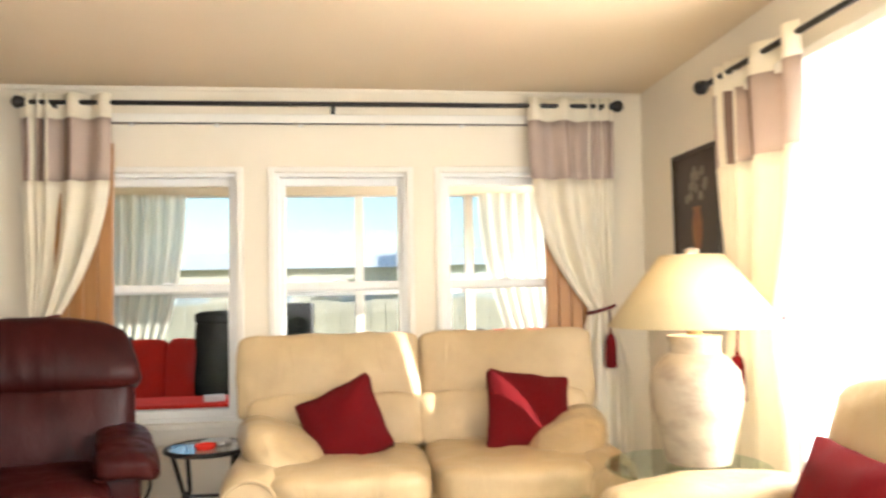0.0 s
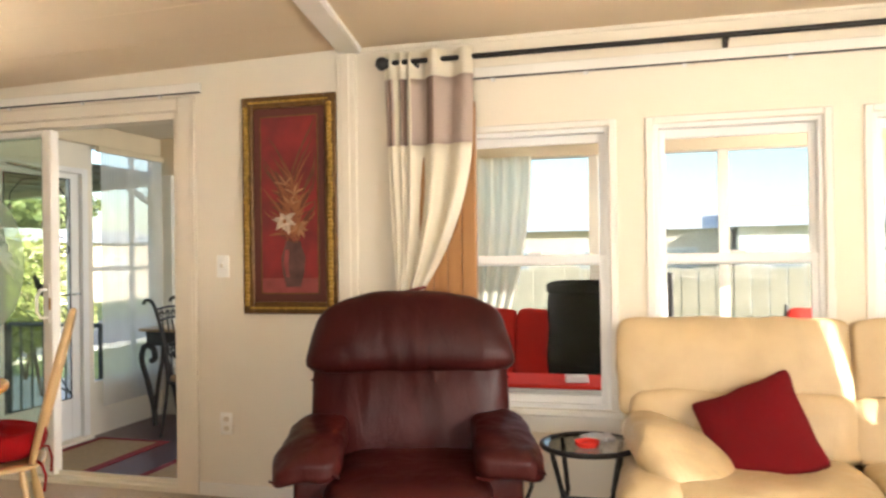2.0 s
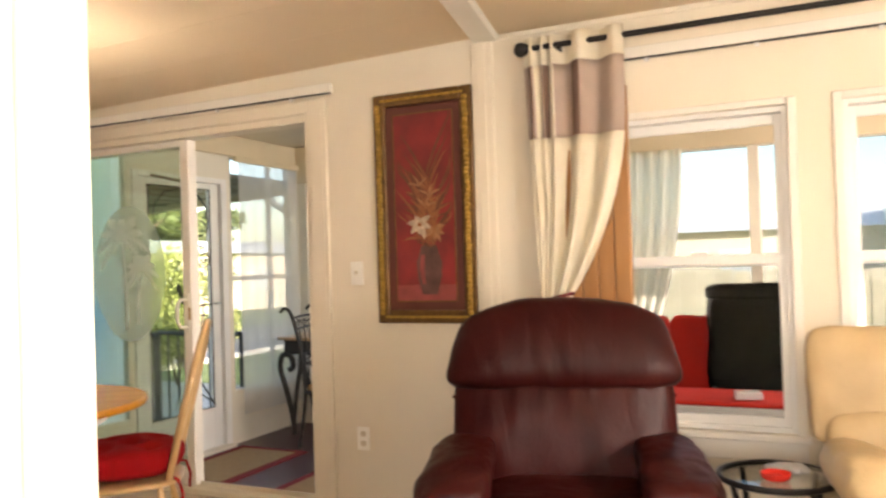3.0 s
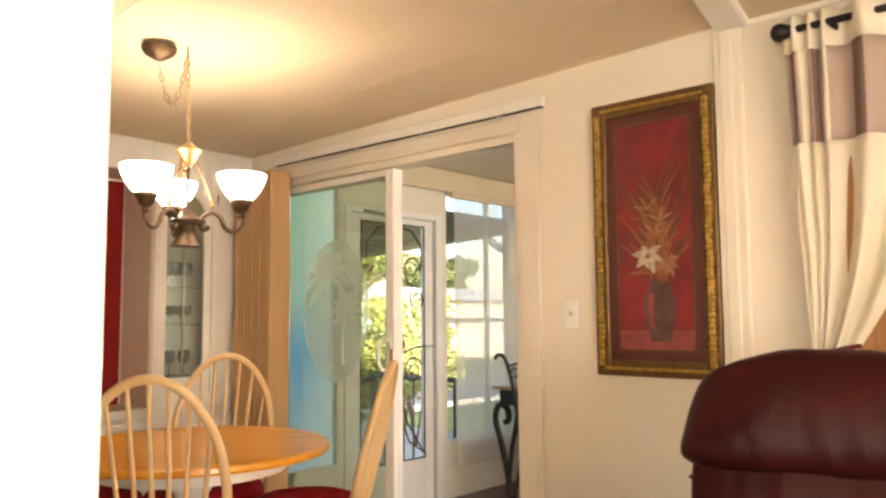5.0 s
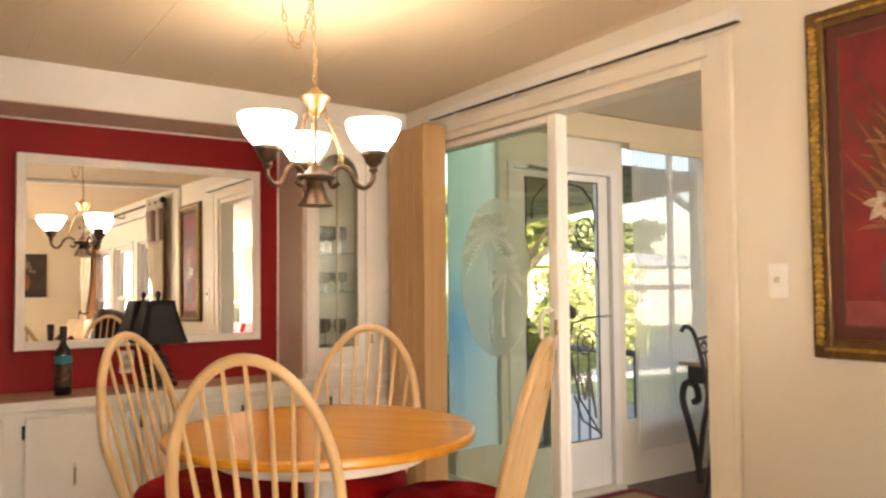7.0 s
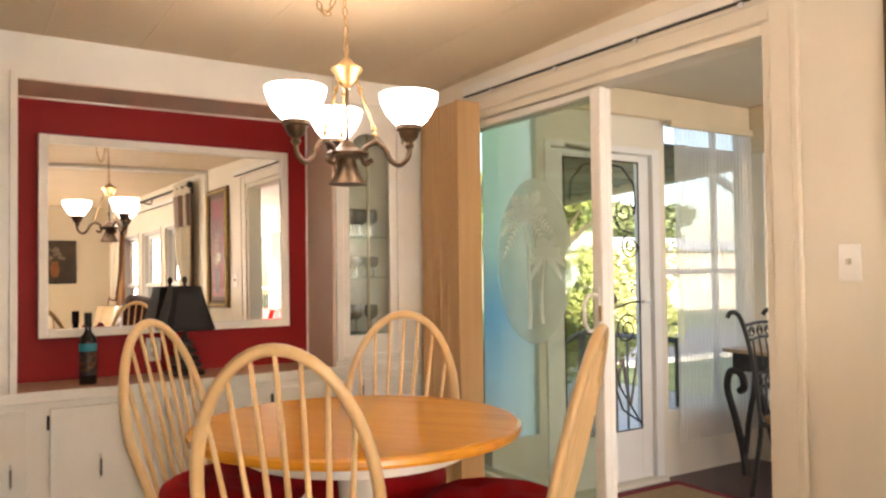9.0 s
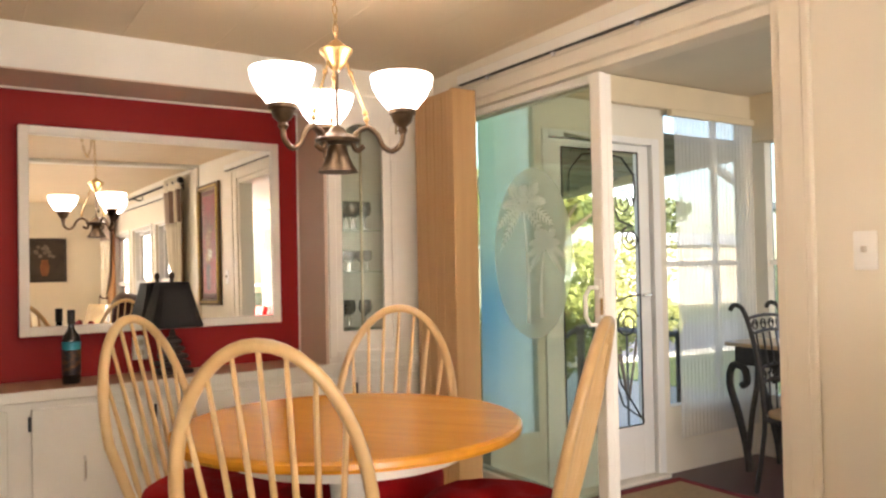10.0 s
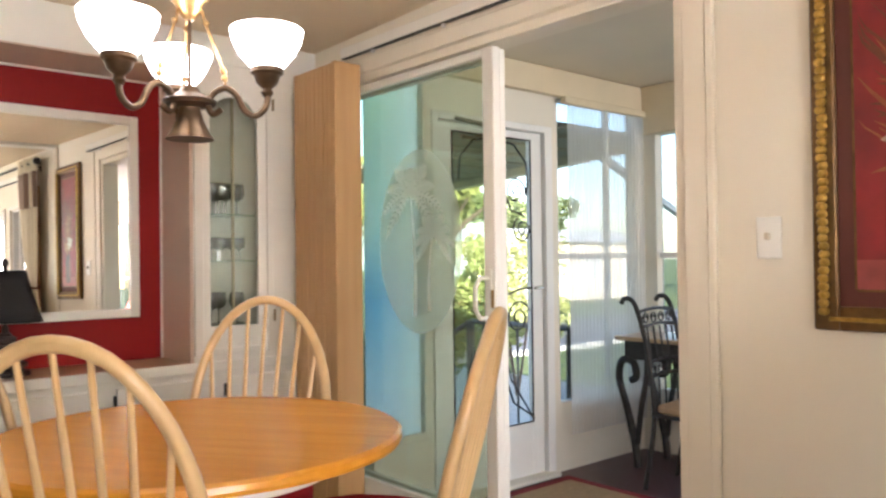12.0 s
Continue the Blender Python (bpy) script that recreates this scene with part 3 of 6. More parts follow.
    tube([(pinch + (half + 0.010) * math.cos(a), 0.045 * math.sin(a), tie_z + 0.02 * math.cos(a)) for a in [2 * math.pi * i / 20 for i in range(20)]], 0.009, 6, closed=True, bm=bm)
    part("tie_cord", bm, M_TASSEL, cur, "dark red cord")
    tx = pinch + 0.03 * side
    bm = tube([(tx, -0.045, tie_z), (tx, -0.055, tie_z - 0.10), (tx, -0.055, tie_z - 0.14)], [0.004, 0.004, 0.012], 6)
    lathe([(0.014, -0.18), (0.03, -0.175), (0.027, -0.04), (0.02, -0.01), (0.008, 0)], 12, (tx, -0.055, tie_z - 0.13), bm=bm)
    part("tassel", bm, M_REDCLOTH, cur, "dark red tassel")
    return cur


M_TASSEL = mat("dark_red_cord", (0.12, 0.01, 0.012), 0.8, vary=0.2, scale=60, bump=0.5, bump_scale=300)
ROD_Z = 2.178
curtain("curtain", "cream grommet curtain with taupe band, tied back", (0.30, 0.74), 0.41, 0.22, ROD_Z + 0.045, 1.08, pose(0, -0.09, 0), -1)
curtain("curtain", "cream grommet curtain with taupe band, red tassel", (2.90, 3.38), 3.28, 0.2, ROD_Z + 0.045, 1.07, pose(0, -0.09, 0), 1)
ROD2_X, ROD2_Z = 3.48, 2.06
curtain("curtain", "cream curtain with taupe band at the bright window", (1.07, 1.72), 1.33, 0.16, ROD2_Z + 0.04, 1.05, pose(ROD2_X, 0, 0, 0, 0, -90), -1, 0.20)


def curtain_rod(a, b, m, brackets):
    rod = thing("curtain_rod", "black metal curtain rod with ball finials", "curtain rod", m, group="curtain rods")
    part("rod", tube([(a, 0, 0), (b, 0, 0)], 0.0125, 12), M_BLACK, rod)
    for x, s in ((a, -1), (b, 1)):
        bm = lathe([(0.012, 0), (0.02, 0.004), (0.02, 0.012), (0.03, 0.03), (0.033, 0.045), (0.03, 0.06), (0.016, 0.072)], 16, m=Matrix.Translation((x, 0, 0)) @ Matrix.Rotation(radians(90 * s), 4, "Y"))
        part("finial", bm, M_BLACK, rod)
    for x in brackets:
        bm = tube([(x, 0, -0.016), (x, 0.04, -0.03), (x, 0.089, -0.03)], 0.007, 8)
        box(x - 0.012, x + 0.012, 0.084, 0.09, -0.07, 0.02, 0.002, bm=bm)
        box(x - 0.010, x + 0.010, -0.018, 0.018, -0.024, -0.012, 0.002, bm=bm)
        part("bracket", bm, M_BLACK, rod)
    return rod


curtain_rod(0.33, 3.36, pose(0, -0.09, ROD_Z), (0.46, 1.854, 3.30))
curtain_rod(1.0, 3.75, pose(ROD2_X, 0, ROD2_Z, 0, 0, -90), (1.1, 2.4, 3.7))


def traverse_rod(m, length, n):
    t = thing("traverse_rod", "thin white traverse curtain track", "curtain track", m)
    part("rail", box(0, length, -0.03, 0, -0.025, 0.022, 0.003), M_WHITE, t, smooth=False)
    bm = box(0.005, length - 0.005, -0.026, -0.004, -0.029, -0.0255)
    part("slot", bm, M_BLACK, t, "dark underside slot", smooth=False)
    for k in range(n):
        x = length * (k + 0.5) / n
        bm = box(x - 0.009, x + 0.009, -0.022, -0.008, -0.045, -0.029, 0.002)
        part("bracket", bm, M_VINYL, t, smooth=False)


traverse_rod(pose(0.60, -0.004, 2.115), 2.6, 6)
traverse_rod(pose(-2.72, -0.026, 2.15), 1.975, 4)

# sheer at the bright window
bm = bmesh.new()
cols, rows = 220, 10
g = []
for r in range(rows + 1):
    z = 1.97 + (0.12 - 1.97) * r / rows
    g.append([bm.verts.new((3.525 + 0.016 * math.sin(c / cols * 44 * math.pi) + 0.006 * noise.noise((c * 0.1, z, 3)), -1.565 - 2.255 * c / cols, z)) for c in range(cols + 1)])
for a, b in zip(g, g[1:]):
    for c in range(cols):
        bm.faces.new((a[c], a[c + 1], b[c + 1], b[c]))
part("sheer_curtain", bm, M_SHEER, label="white pleated sheer curtain over the window", category="curtain", angle=80)
bm = box(3.50, 3.55, -3.85, -1.10, 1.965, 2.005, 0.004)
part("curtain_track", bm, M_WHITE, label="white curtain track over the bright window", category="curtain track", smooth=False)

east = thing("window_4", "large bright window with white frame", "window", kind="structure")
bm = box(ROOM_R + 0.03, ROOM_R + 0.09, EW0, EW0 + 0.05, EWZ0, EWZ1, 0.003)
for y in (EW1 - 0.05, (EW0 + EW1) / 2 - 0.025):
    box(ROOM_R + 0.03, ROOM_R + 0.09, y, y + 0.05, EWZ0, EWZ1, 0.003, bm=bm)
for z in (EWZ0, EWZ1 - 0.05):
    box(ROOM_R + 0.03, ROOM_R + 0.09, EW0 + 0.05, EW1 - 0.05, z, z + 0.05, 0.003, bm=bm)
part("window_frame", bm, M_VINYL, east, smooth=False)


# ---- sofa ----
def sofa():
    so = thing("sofa", "cream leather two-seat sofa with pillow arms", "sofa", pose(2.27, -0.10, 0))
    W = 0.885
    # base and outer arms
    part("base", puff((0, -0.48, 0.21), (2 * W - 0.14, 0.82, 0.30), 9, 12, 0.006, 5), M_CREAM, so)
    for s in (-1, 1):
        ax = s * (W - 0.15)

        def arched(p):
            return p + Vector((0, 0, -0.05 * (abs(p.x) / 0.13) ** 3 if p.z > 0 else 0))
        part("arm_panel", puff((ax, -0.52, 0.275), (0.26, 0.86, 0.45), 8, 18, 0.005, 5, seed=s, bend=arched), M_CREAM, so)
        arch = [(ax - 0.10, -0.950, 0.08), (ax - 0.10, -0.950, 0.385)] + [(ax - 0.10 * math.cos(t), -0.950, 0.385 + 0.08 * math.sin(t)) for t in [math.pi * i / 10 for i in range(1, 10)]] + [(ax + 0.10, -0.950, 0.385), (ax + 0.10, -0.950, 0.08)]
        part("piping", tube(arch, 0.008, 6), M_CREAM, so)

        def droop(p):
            return p + Vector((0, 0, -0.07 * max(0, -p.y / 0.33) ** 2 + 0.02))
        roll = Matrix.Translation((s * (W - 0.225), -0.48, 0.497)) @ Matrix.Rotation(radians(-10 * s), 4, "Z") @ Matrix.Rotation(radians(-21 * s), 4, "Y")
        part("arm_pillow", puff((0, 0, 0), (0.39, 0.64, 0.175), 2.6, 32, 0.007, (5, 14, 9), m=roll, seed=s * 3, bend=droop), M_CREAM, so)
        # back cushion, seam, lumbar and seat
        lean = Matrix.Translation((s * 0.441, -0.17, 0.775)) @ Matrix.Rotation(radians(-10), 4, "X")

        def stuffed(p):
            k = max(0, 1 - (p.x / 0.45) ** 2) * max(0, 1 - (p.z / 0.2) ** 2)
            gather = 0.007 * math.sin(p.x * 58 + 3 * noise.noise((p.x * 6, s, 0))) * max(0, -p.z / 0.2) ** 2 * (0.5 + noise.noise((p.x * 5, s, 4)))
            return p + Vector((0, (-0.045 * k + gather) if p.y < 0 else 0, 0))
        part("back_cushion", puff((0, 0, 0), (0.882, 0.17, 0.41), 13, 36, 0.012, (5, 5, 6), m=lean, seed=s * 5, bend=stuffed), M_CREAM, so)
        low = Matrix.Translation((s * 0.40, -0.25, 0.56)) @ Matrix.Rotation(radians(-14), 4, "X")
        part("lumbar_cushion", puff((0, 0, 0), (0.86, 0.20, 0.28), 6, 24, 0.010, 8, m=low, seed=s * 7), M_CREAM, so)
        part("seat_cushion", puff((s * 0.36, -0.60, 0.395), (0.72, 0.76, 0.18), 5, 26, 0.012, 8, seed=s * 9), M_CREAM, so)
        for y in (-0.14, -0.82):
            part("foot", lathe([(0.02, 0), (0.028, 0.06)], 10, (s * (W - 0.12), y, 0)), M_BLACK, so)
    part("back_frame", puff((0, -0.06, 0.50), (2 * W - 0.1, 0.10, 0.80), 8, 10), M_CREAM, so)
    return so


sofa()


def throw_pillow(m, label="dark red square throw pillow", size=0.40):
    def pinch(p):
        a, b = abs(p.x) / (size / 2), abs(p.z) / (size / 2)
        k = 1 - 0.09 * ((1 - a ** 4) * b ** 2 + (1 - b ** 4) * a ** 2)
        return Vector((p.x * k, p.y * (1 - 0.75 * max(a, b) ** 3), p.z * k))
    ob = part("throw_pillow", puff((0, 0, 0), (size, 0.15, size), 14, 18, 0.008, 8, bend=pinch, seed=m.translation.x), M_REDCLOTH, label=label, category="pillow", group="red throw pillows")
    ob.matrix_basis = m
    return ob


throw_pillow(pose(1.90, -0.60, 0.59, -28, -24, -6), size=0.39)
throw_pillow(pose(2.755, -0.58, 0.60, -25, 9, 6), size=0.43)


# ---- recliner ----
def recliner():
    rc = thing("recliner", "maroon leather recliner with padded headrest", "armchair", pose(0.625, -0.755, 0, 0, 0, 17))
    part("base", puff((0, -0.02, 0.22), (0.76, 0.70, 0.34), 9, 12, 0.006, 5), M_MAROON, rc)
    part("seat", puff((0, -0.16, 0.40), (0.60, 0.70, 0.20), 4, 20, 0.010, 7), M_MAROON, rc)
    part("footrest", puff((0, -0.48, 0.25), (0.60, 0.12, 0.34), 5, 12, 0.01, 7), M_MAROON, rc)

    def gathers(p, top, amount, spread):
        """Stitched-in pleats that run down from a seam and die out."""
        fade = math.exp(-max(0, top - p.z) / 0.11) * math.exp(-(p.x / spread) ** 2)
        return amount * fade * math.sin(p.x * 74 + 2.5 * noise.noise((p.x * 8, p.z * 3, 2))) * (0.6 + noise.noise((p.x * 14, 0, 5)))

    def stuffed_back(p):
        swell = max(0, 1 - (p.x / 0.42) ** 2) * max(0, 1 - (p.z / 0.28) ** 2)
        y = p.y - (0.05 * swell + gathers(p, 0.24, 0.012, 0.24) if p.y < 0 else 0)
        return Vector((p.x * (1 - 0.06 * max(0, -p.z / 0.25)), y, p.z))
    lean = Matrix.Translation((0, 0.20, 0.61)) @ Matrix.Rotation(radians(-12), 4, "X")
    part("backrest", puff((0, 0, 0), (0.80, 0.22, 0.54), 6, 52, 0.006, (8, 5, 3), m=lean, bend=stuffed_back), M_MAROON, rc)

    def crown(p):
        up = max(0, (p.z + 0.17) / 0.34)
        swell = max(0, 1 - (p.x / 0.46) ** 2) * max(0, 1 - ((p.z + 0.03) / 0.19) ** 2)
        y = p.y - (0.045 * swell + gathers(Vector((p.x, 0, -p.z)), 0.02, 0.007, 0.12) if p.y < 0 else 0)
        return Vector((p.x * (1 - 0.17 * up), y, p.z - 0.30 * p.x ** 2 * up))
    lean = Matrix.Translation((0, 0.245, 0.925)) @ Matrix.Rotation(radians(-14), 4, "X")
    part("headrest", puff((0, 0, 0), (0.885, 0.25, 0.345), 6, 52, 0.006, (8, 5, 4), m=lean, bend=crown), M_MAROON, rc)
    part("seam", tube([(0.40 * (i / 10 - 1), 0.095 + 0.06 * (i / 10 - 1) ** 2, 0.752) for i in range(21)], 0.006, 6), M_MAROON, rc)
    for s in (-1, 1):
        def slope(p):
            f = max(0, (-p.y - 0.02) / 0.27)
            flare = 1 + 0.30 * f
            roll = -0.05 * max(0, s * p.x / 0.12) ** 2 * (0.4 + f)
            return Vector((p.x * flare, p.y, p.z + 0.07 * p.y - 0.022 * f ** 2 + roll))
        part("arm", puff((s * 0.352, -0.11, 0.56), (0.225, 0.56, 0.122), 3.6, 28, 0.008, 10, seed=s, bend=slope), M_MAROON, rc)
        part("arm_panel", puff((s * 0.335, -0.04, 0.32), (0.15, 0.56, 0.42), 8, 14, 0.006, 6, seed=s + 4), M_MAROON, rc)
        lip = [(s * 0.352 + 0.118 * math.cos(a), -0.370, 0.498 + 0.012 * math.sin(a * 2)) for a in [math.pi * i / 12 for i in range(13)]]
        part("piping", tube(lip, 0.005, 6), M_MAROON, rc)
    for x in (-0.32, 0.32):
        for y in (-0.34, 0.28):
            part("foot", lathe([(0.03, 0), (0.03, 0.06)], 10, (x, y, 0)), M_BLACK, rc)
    bm = tube([(0.425, -0.16, 0.34), (0.445, -0.18, 0.40), (0.445, -0.20, 0.47)], 0.008, 8)
    part("lever", bm, M_BLACK, rc, "black recline lever")


recliner()


# ---- little round table between ----
def side_table():
    t = thing("side_table", "small round black metal table with glass top", "side table", pose(1.285, -0.50, 0))
    R, z = 0.185, 0.495
    part("rim", tube([(R * math.cos(a), R * math.sin(a), z) for a in [2 * math.pi * i / 40 for i in range(40)]], 0.011, 8, closed=True), M_BLACK, t)
    part("top", lathe([(R - 0.006, -0.003), (R - 0.006, 0.003)], 40, (0, 0, z + 0.004)), M_CLEAR, t, "clear glass top", smooth=False)
    for s in (-1, 1):
        part("leg_frame", tube([(s * 0.13, -0.12, z - 0.01), (s * 0.10, -0.04, 0.30), (s * 0.15, 0.16, 0.012), (s * 0.02, 0.17, 0.012)], 0.010, 8), M_BLACK, t)
        part("leg_frame", tube([(s * 0.12, 0.12, z - 0.01), (s * 0.09, 0.04, 0.30), (s * 0.14, -0.16, 0.012), (s * 0.02, -0.17, 0.012)], 0.010, 8), M_BLACK, t)
    part("brace", tube([(-0.105, -0.06, 0.33), (-0.08, -0.055, 0.295), (0.08, -0.055, 0.295), (0.105, -0.06, 0.33)], 0.008, 8), M_BLACK, t)
    return t


side_table()


# ---- hutch wall ----
NY0, NY1, NZ0, NZ1 = -2.125, -0.665, 0.70, 2.046
AY0, AY1, AZ0, AZ1 = -0.572, -0.328, 0.86, 1.945


def hutch():
    hu = thing("hutch", "white built-in hutch with red niche and arched cabinet", "cabinet", kind="")
    # carcass round the niche and the arched case
    bm = box(HUTCH_BACK - 0.06, HUTCH_FACE, -3.1, NY0, 0.7, 2.30)
    box(HUTCH_BACK - 0.06, HUTCH_FACE, NY0, NY1, NZ1, 2.30, bm=bm)
    part("surround", bm, M_WHITE, hu, smooth=False)
    bm = box(HUTCH_FACE - 0.02, HUTCH_FACE + 0.012, NY0 - 0.03, NY0, NZ0, NZ1 + 0.03, 0.003)
    part("niche_trim", bm, M_WHITE, hu, smooth=False)
    part("niche_back", box(HUTCH_BACK - 0.06, HUTCH_BACK, NY0, NY1, 0.70, NZ1), M_RED, hu, "deep red painted niche back", smooth=False)
    part("niche_side", box(HUTCH_BACK, HUTCH_FACE - 0.002, NY1 - 0.004, NY1 + 0.012, 0.70, NZ1), M_TAN, hu, "tan painted niche side", smooth=False)
    part("niche_side", box(HUTCH_BACK, HUTCH_FACE - 0.022, NY0 - 0.012, NY0 + 0.004, 0.70, NZ1), M_TAN, hu, "tan painted niche side", smooth=False)
    part("niche_head", box(HUTCH_BACK, HUTCH_FACE - 0.002, NY0 + 0.004, NY1 - 0.004, NZ1 - 0.006, NZ1 + 0.01), M_TAN, hu, "tan painted niche head", smooth=False)
    bm = box(HUTCH_BACK, HUTCH_BACK + 0.008, NY0 + 0.004, NY1 - 0.004, NZ1 - 0.018, NZ1 - 0.008)
    box(HUTCH_BACK, HUTCH_BACK + 0.008, NY1 - 0.013, NY1 - 0.005, NZ0, NZ1 - 0.02, bm=bm)
    part("niche_bead", bm, M_WHITE, hu, "thin white bead", smooth=False)
    # arched case: front with an arched hole
    bm = bmesh.new()
    f0, f1 = HUTCH_FACE - 0.02, HUTCH_FACE
    n = 16
    cy, r = (AY0 + AY1) / 2, (AY1 - AY0) / 2
    zc = AZ1 - r
    inner = [(AY0, AZ0)] + [(cy - r * math.cos(math.pi * i / n), zc + r * math.sin(math.pi * i / n)) for i in range(n + 1)] + [(AY1, AZ0)]
    top, y0, y1, zb = 2.30, NY1 + 0.012, 0.0, 0.70
    outer = [(y0, zb)] + [(y0 + (y1 - y0) * i / n, top) for i in range(n + 1)] + [(y1, zb)]
    for x in (f0, f1):
        vi = [bm.verts.new((x, *p)) for p in inner]
        vo = [bm.verts.new((x, *p)) for p in outer]
        for i in range(len(vi) - 1):
            bm.faces.new((vi[i], vi[i + 1], vo[i + 1], vo[i]))
        bm.faces.new((vo[0], vi[0], vi[-1], vo[-1]))
        if x == f0:
            back = vi
        else:
            for i in range(len(vi)):
                j = (i + 1) % len(vi)
                bm.faces.new((back[i], back[j], vi[j], vi[i]))
    part("cabinet_front", bm, M_WHITE, hu, smooth=False)
    # raised door frame round the arch
    bm = bmesh.new()
    for a, b in ((NY1 + 0.012, NY1 + 0.055), (-0.285, -0.255)):
        box(HUTCH_FACE, HUTCH_FACE + 0.014, a, b, 0.73, 2.12, 0.003, bm=bm)
    box(HUTCH_FACE, HUTCH_FACE + 0.014, NY1 + 0.055, -0.285, 2.09, 2.12, 0.003, bm=bm)
    box(HUTCH_FACE, HUTCH_FACE + 0.014, NY1 + 0.055, -0.285, 0.73, 0.76, 0.003, bm=bm)
    door = part("cabinet_door", bm, M_WHITE, hu, "white arched display door", smooth=False)
    g = part("pane", box(HUTCH_FACE - 0.014, HUTCH_FACE - 0.010, AY0 - 0.01, AY1 + 0.01, AZ0 - 0.01, AZ1 + 0.01), M_CLEAR, door, smooth=False)
    g.visible_shadow = False
    for z in (1.93, 0.90):
        part("hinge", box(HUTCH_FACE, HUTCH_FACE + 0.016, -0.252, -0.243, z - 0.028, z + 0.028, 0.002), M_BRASSOLD, door, "brass hinge", smooth=False)
    # mirrored inside with glass shelves
    # two mirrors meeting in a corner behind the shelves
    for ya, nm in ((NY1 + 0.02, "mirror_left"), (-0.222, "mirror_right")):
        bm = bmesh.new()
        p, q = Vector((HUTCH_BACK + 0.004, -0.444, 0)), Vector((HUTCH_FACE - 0.024, ya, 0))
        lo = [bm.verts.new((v.x, v.y, z)) for v in (p, q) for z in (0.70, 2.2)]
        bm.faces.new((lo[0], lo[2], lo[3], lo[1]))
        ob = part(nm, bm, M_CASEMIRROR, hu, "mirrored cabinet back", smooth=False)
        ob.modifiers.new("thickness", "SOLIDIFY").thickness = 0.004
    part("mirror_joint", box(HUTCH_FACE - 0.046, HUTCH_FACE - 0.036, -0.447, -0.433, 0.71, 2.2, 0.002), M_BRASSOLD, hu, "dark brass shelf standard", smooth=False)
    for z in (0.86, 1.165, 1.385):
        part("glass_shelf", box(HUTCH_BACK + 0.11, HUTCH_FACE - 0.03, -0.555, -0.333, z - 0.004, z + 0.004), M_SHELFGLASS, hu, "green-edged glass shelf", smooth=False)
    # counter and lower cabinets
    part("counter", box(HUTCH_BACK, HUTCH_FACE + 0.012, -3.1, 0.0, 0.665, 0.70, 0.004), M_COUNTER, hu, "pale wood-grain counter top", smooth=False)
    part("counter_edge", box(HUTCH_FACE + 0.012, HUTCH_FACE + 0.022, -3.1, 0.0, 0.655, 0.703, 0.003), M_WHITE, hu, smooth=False)
    part("lower_case", box(HUTCH_BACK, HUTCH_FACE - 0.004, -3.1, 0.0, 0.0, 0.665), M_WHITE, hu, smooth=False)
    for y0, y1, hy in ((-2.60, -2.085, -2.15), (-2.00, -1.56, -1.80), (-1.50, -1.06, -1.28), (-1.00, -0.56, -0.78), (-0.50, -0.09, -0.3)):
        bm = box(HUTCH_FACE - 0.004, HUTCH_FACE + 0.014, y0, y1, 0.10, 0.625, 0.004)
        d = part("lower_door", bm, M_WHITE, hu, smooth=False)
        for z in (0.565, 0.16):
            part("hinge", box(HUTCH_FACE + 0.002, HUTCH_FACE + 0.018, y0 - 0.012, y0 - 0.001, z - 0.03, z + 0.03, 0.002), M_BLACK, d, "black hinge", smooth=False)
        bm = tube([(HUTCH_FACE + 0.014, hy, 0.305), (HUTCH_FACE + 0.04, hy, 0.32), (HUTCH_FACE + 0.04, hy, 0.39), (HUTCH_FACE + 0.014, hy, 0.405)], 0.006, 8)
        part("handle", bm, M_CHROME, d, "small chrome pull")
    return hu


M_BRASSOLD = mat("old_brass", (0.30, 0.24, 0.14), 0.4, metal=0.6, vary=0.2, scale=30)
M_CHROME = mat("chrome", (0.75, 0.75, 0.75), 0.15, metal=1.0, vary=0.05, scale=10)
# half-matt pale base colour stands in for the room reflected in these mirrors
M_CASEMIRROR = mat("painted_reflection_mirror", (0.76, 0.74, 0.63), 0.22, metal=0.3, vary=0.08, scale=4)
M_SHELFGLASS = glass("shelf_glass", (0.80, 0.90, 0.86))
hutch()


def framed_mirror():
    mi = thing("wall_mirror", "large mirror with flat white frame in niche", "mirror")
    x = HUTCH_BACK + 0.002
    y0, y1, z0, z1, w = -2.022, -0.785, 0.905, 1.86, 0.042
    bm = bmesh.new()
    for a in ((y0, y0 + w, z0, z1), (y1 - w, y1, z0, z1), (y0 + w, y1 - w, z1 - w, z1), (y0 + w, y1 - w, z0, z0 + w)):
        box(x, x + 0.03, *a, 0.004, bm=bm)
    part("frame", bm, M_WHITE, mi, smooth=False)
    part("glass", box(x + 0.004, x + 0.014, y0 + w - 0.005, y1 - w + 0.005, z0 + w - 0.005, z1 - w + 0.005), M_MIRROR, mi, "silvered glass", smooth=False)
    # it hangs a little askew in the niche
    piv = Vector((x + 0.007, (y0 + y1) / 2, z0))
    mi.matrix_basis = Matrix.Translation(piv + Vector((0.018, 0, 0))) @ Matrix.Rotation(radians(2.1), 4, "Z") @ Matrix.Rotation(radians(-0.8), 4, "Y") @ Matrix.Translation(-piv)


framed_mirror()


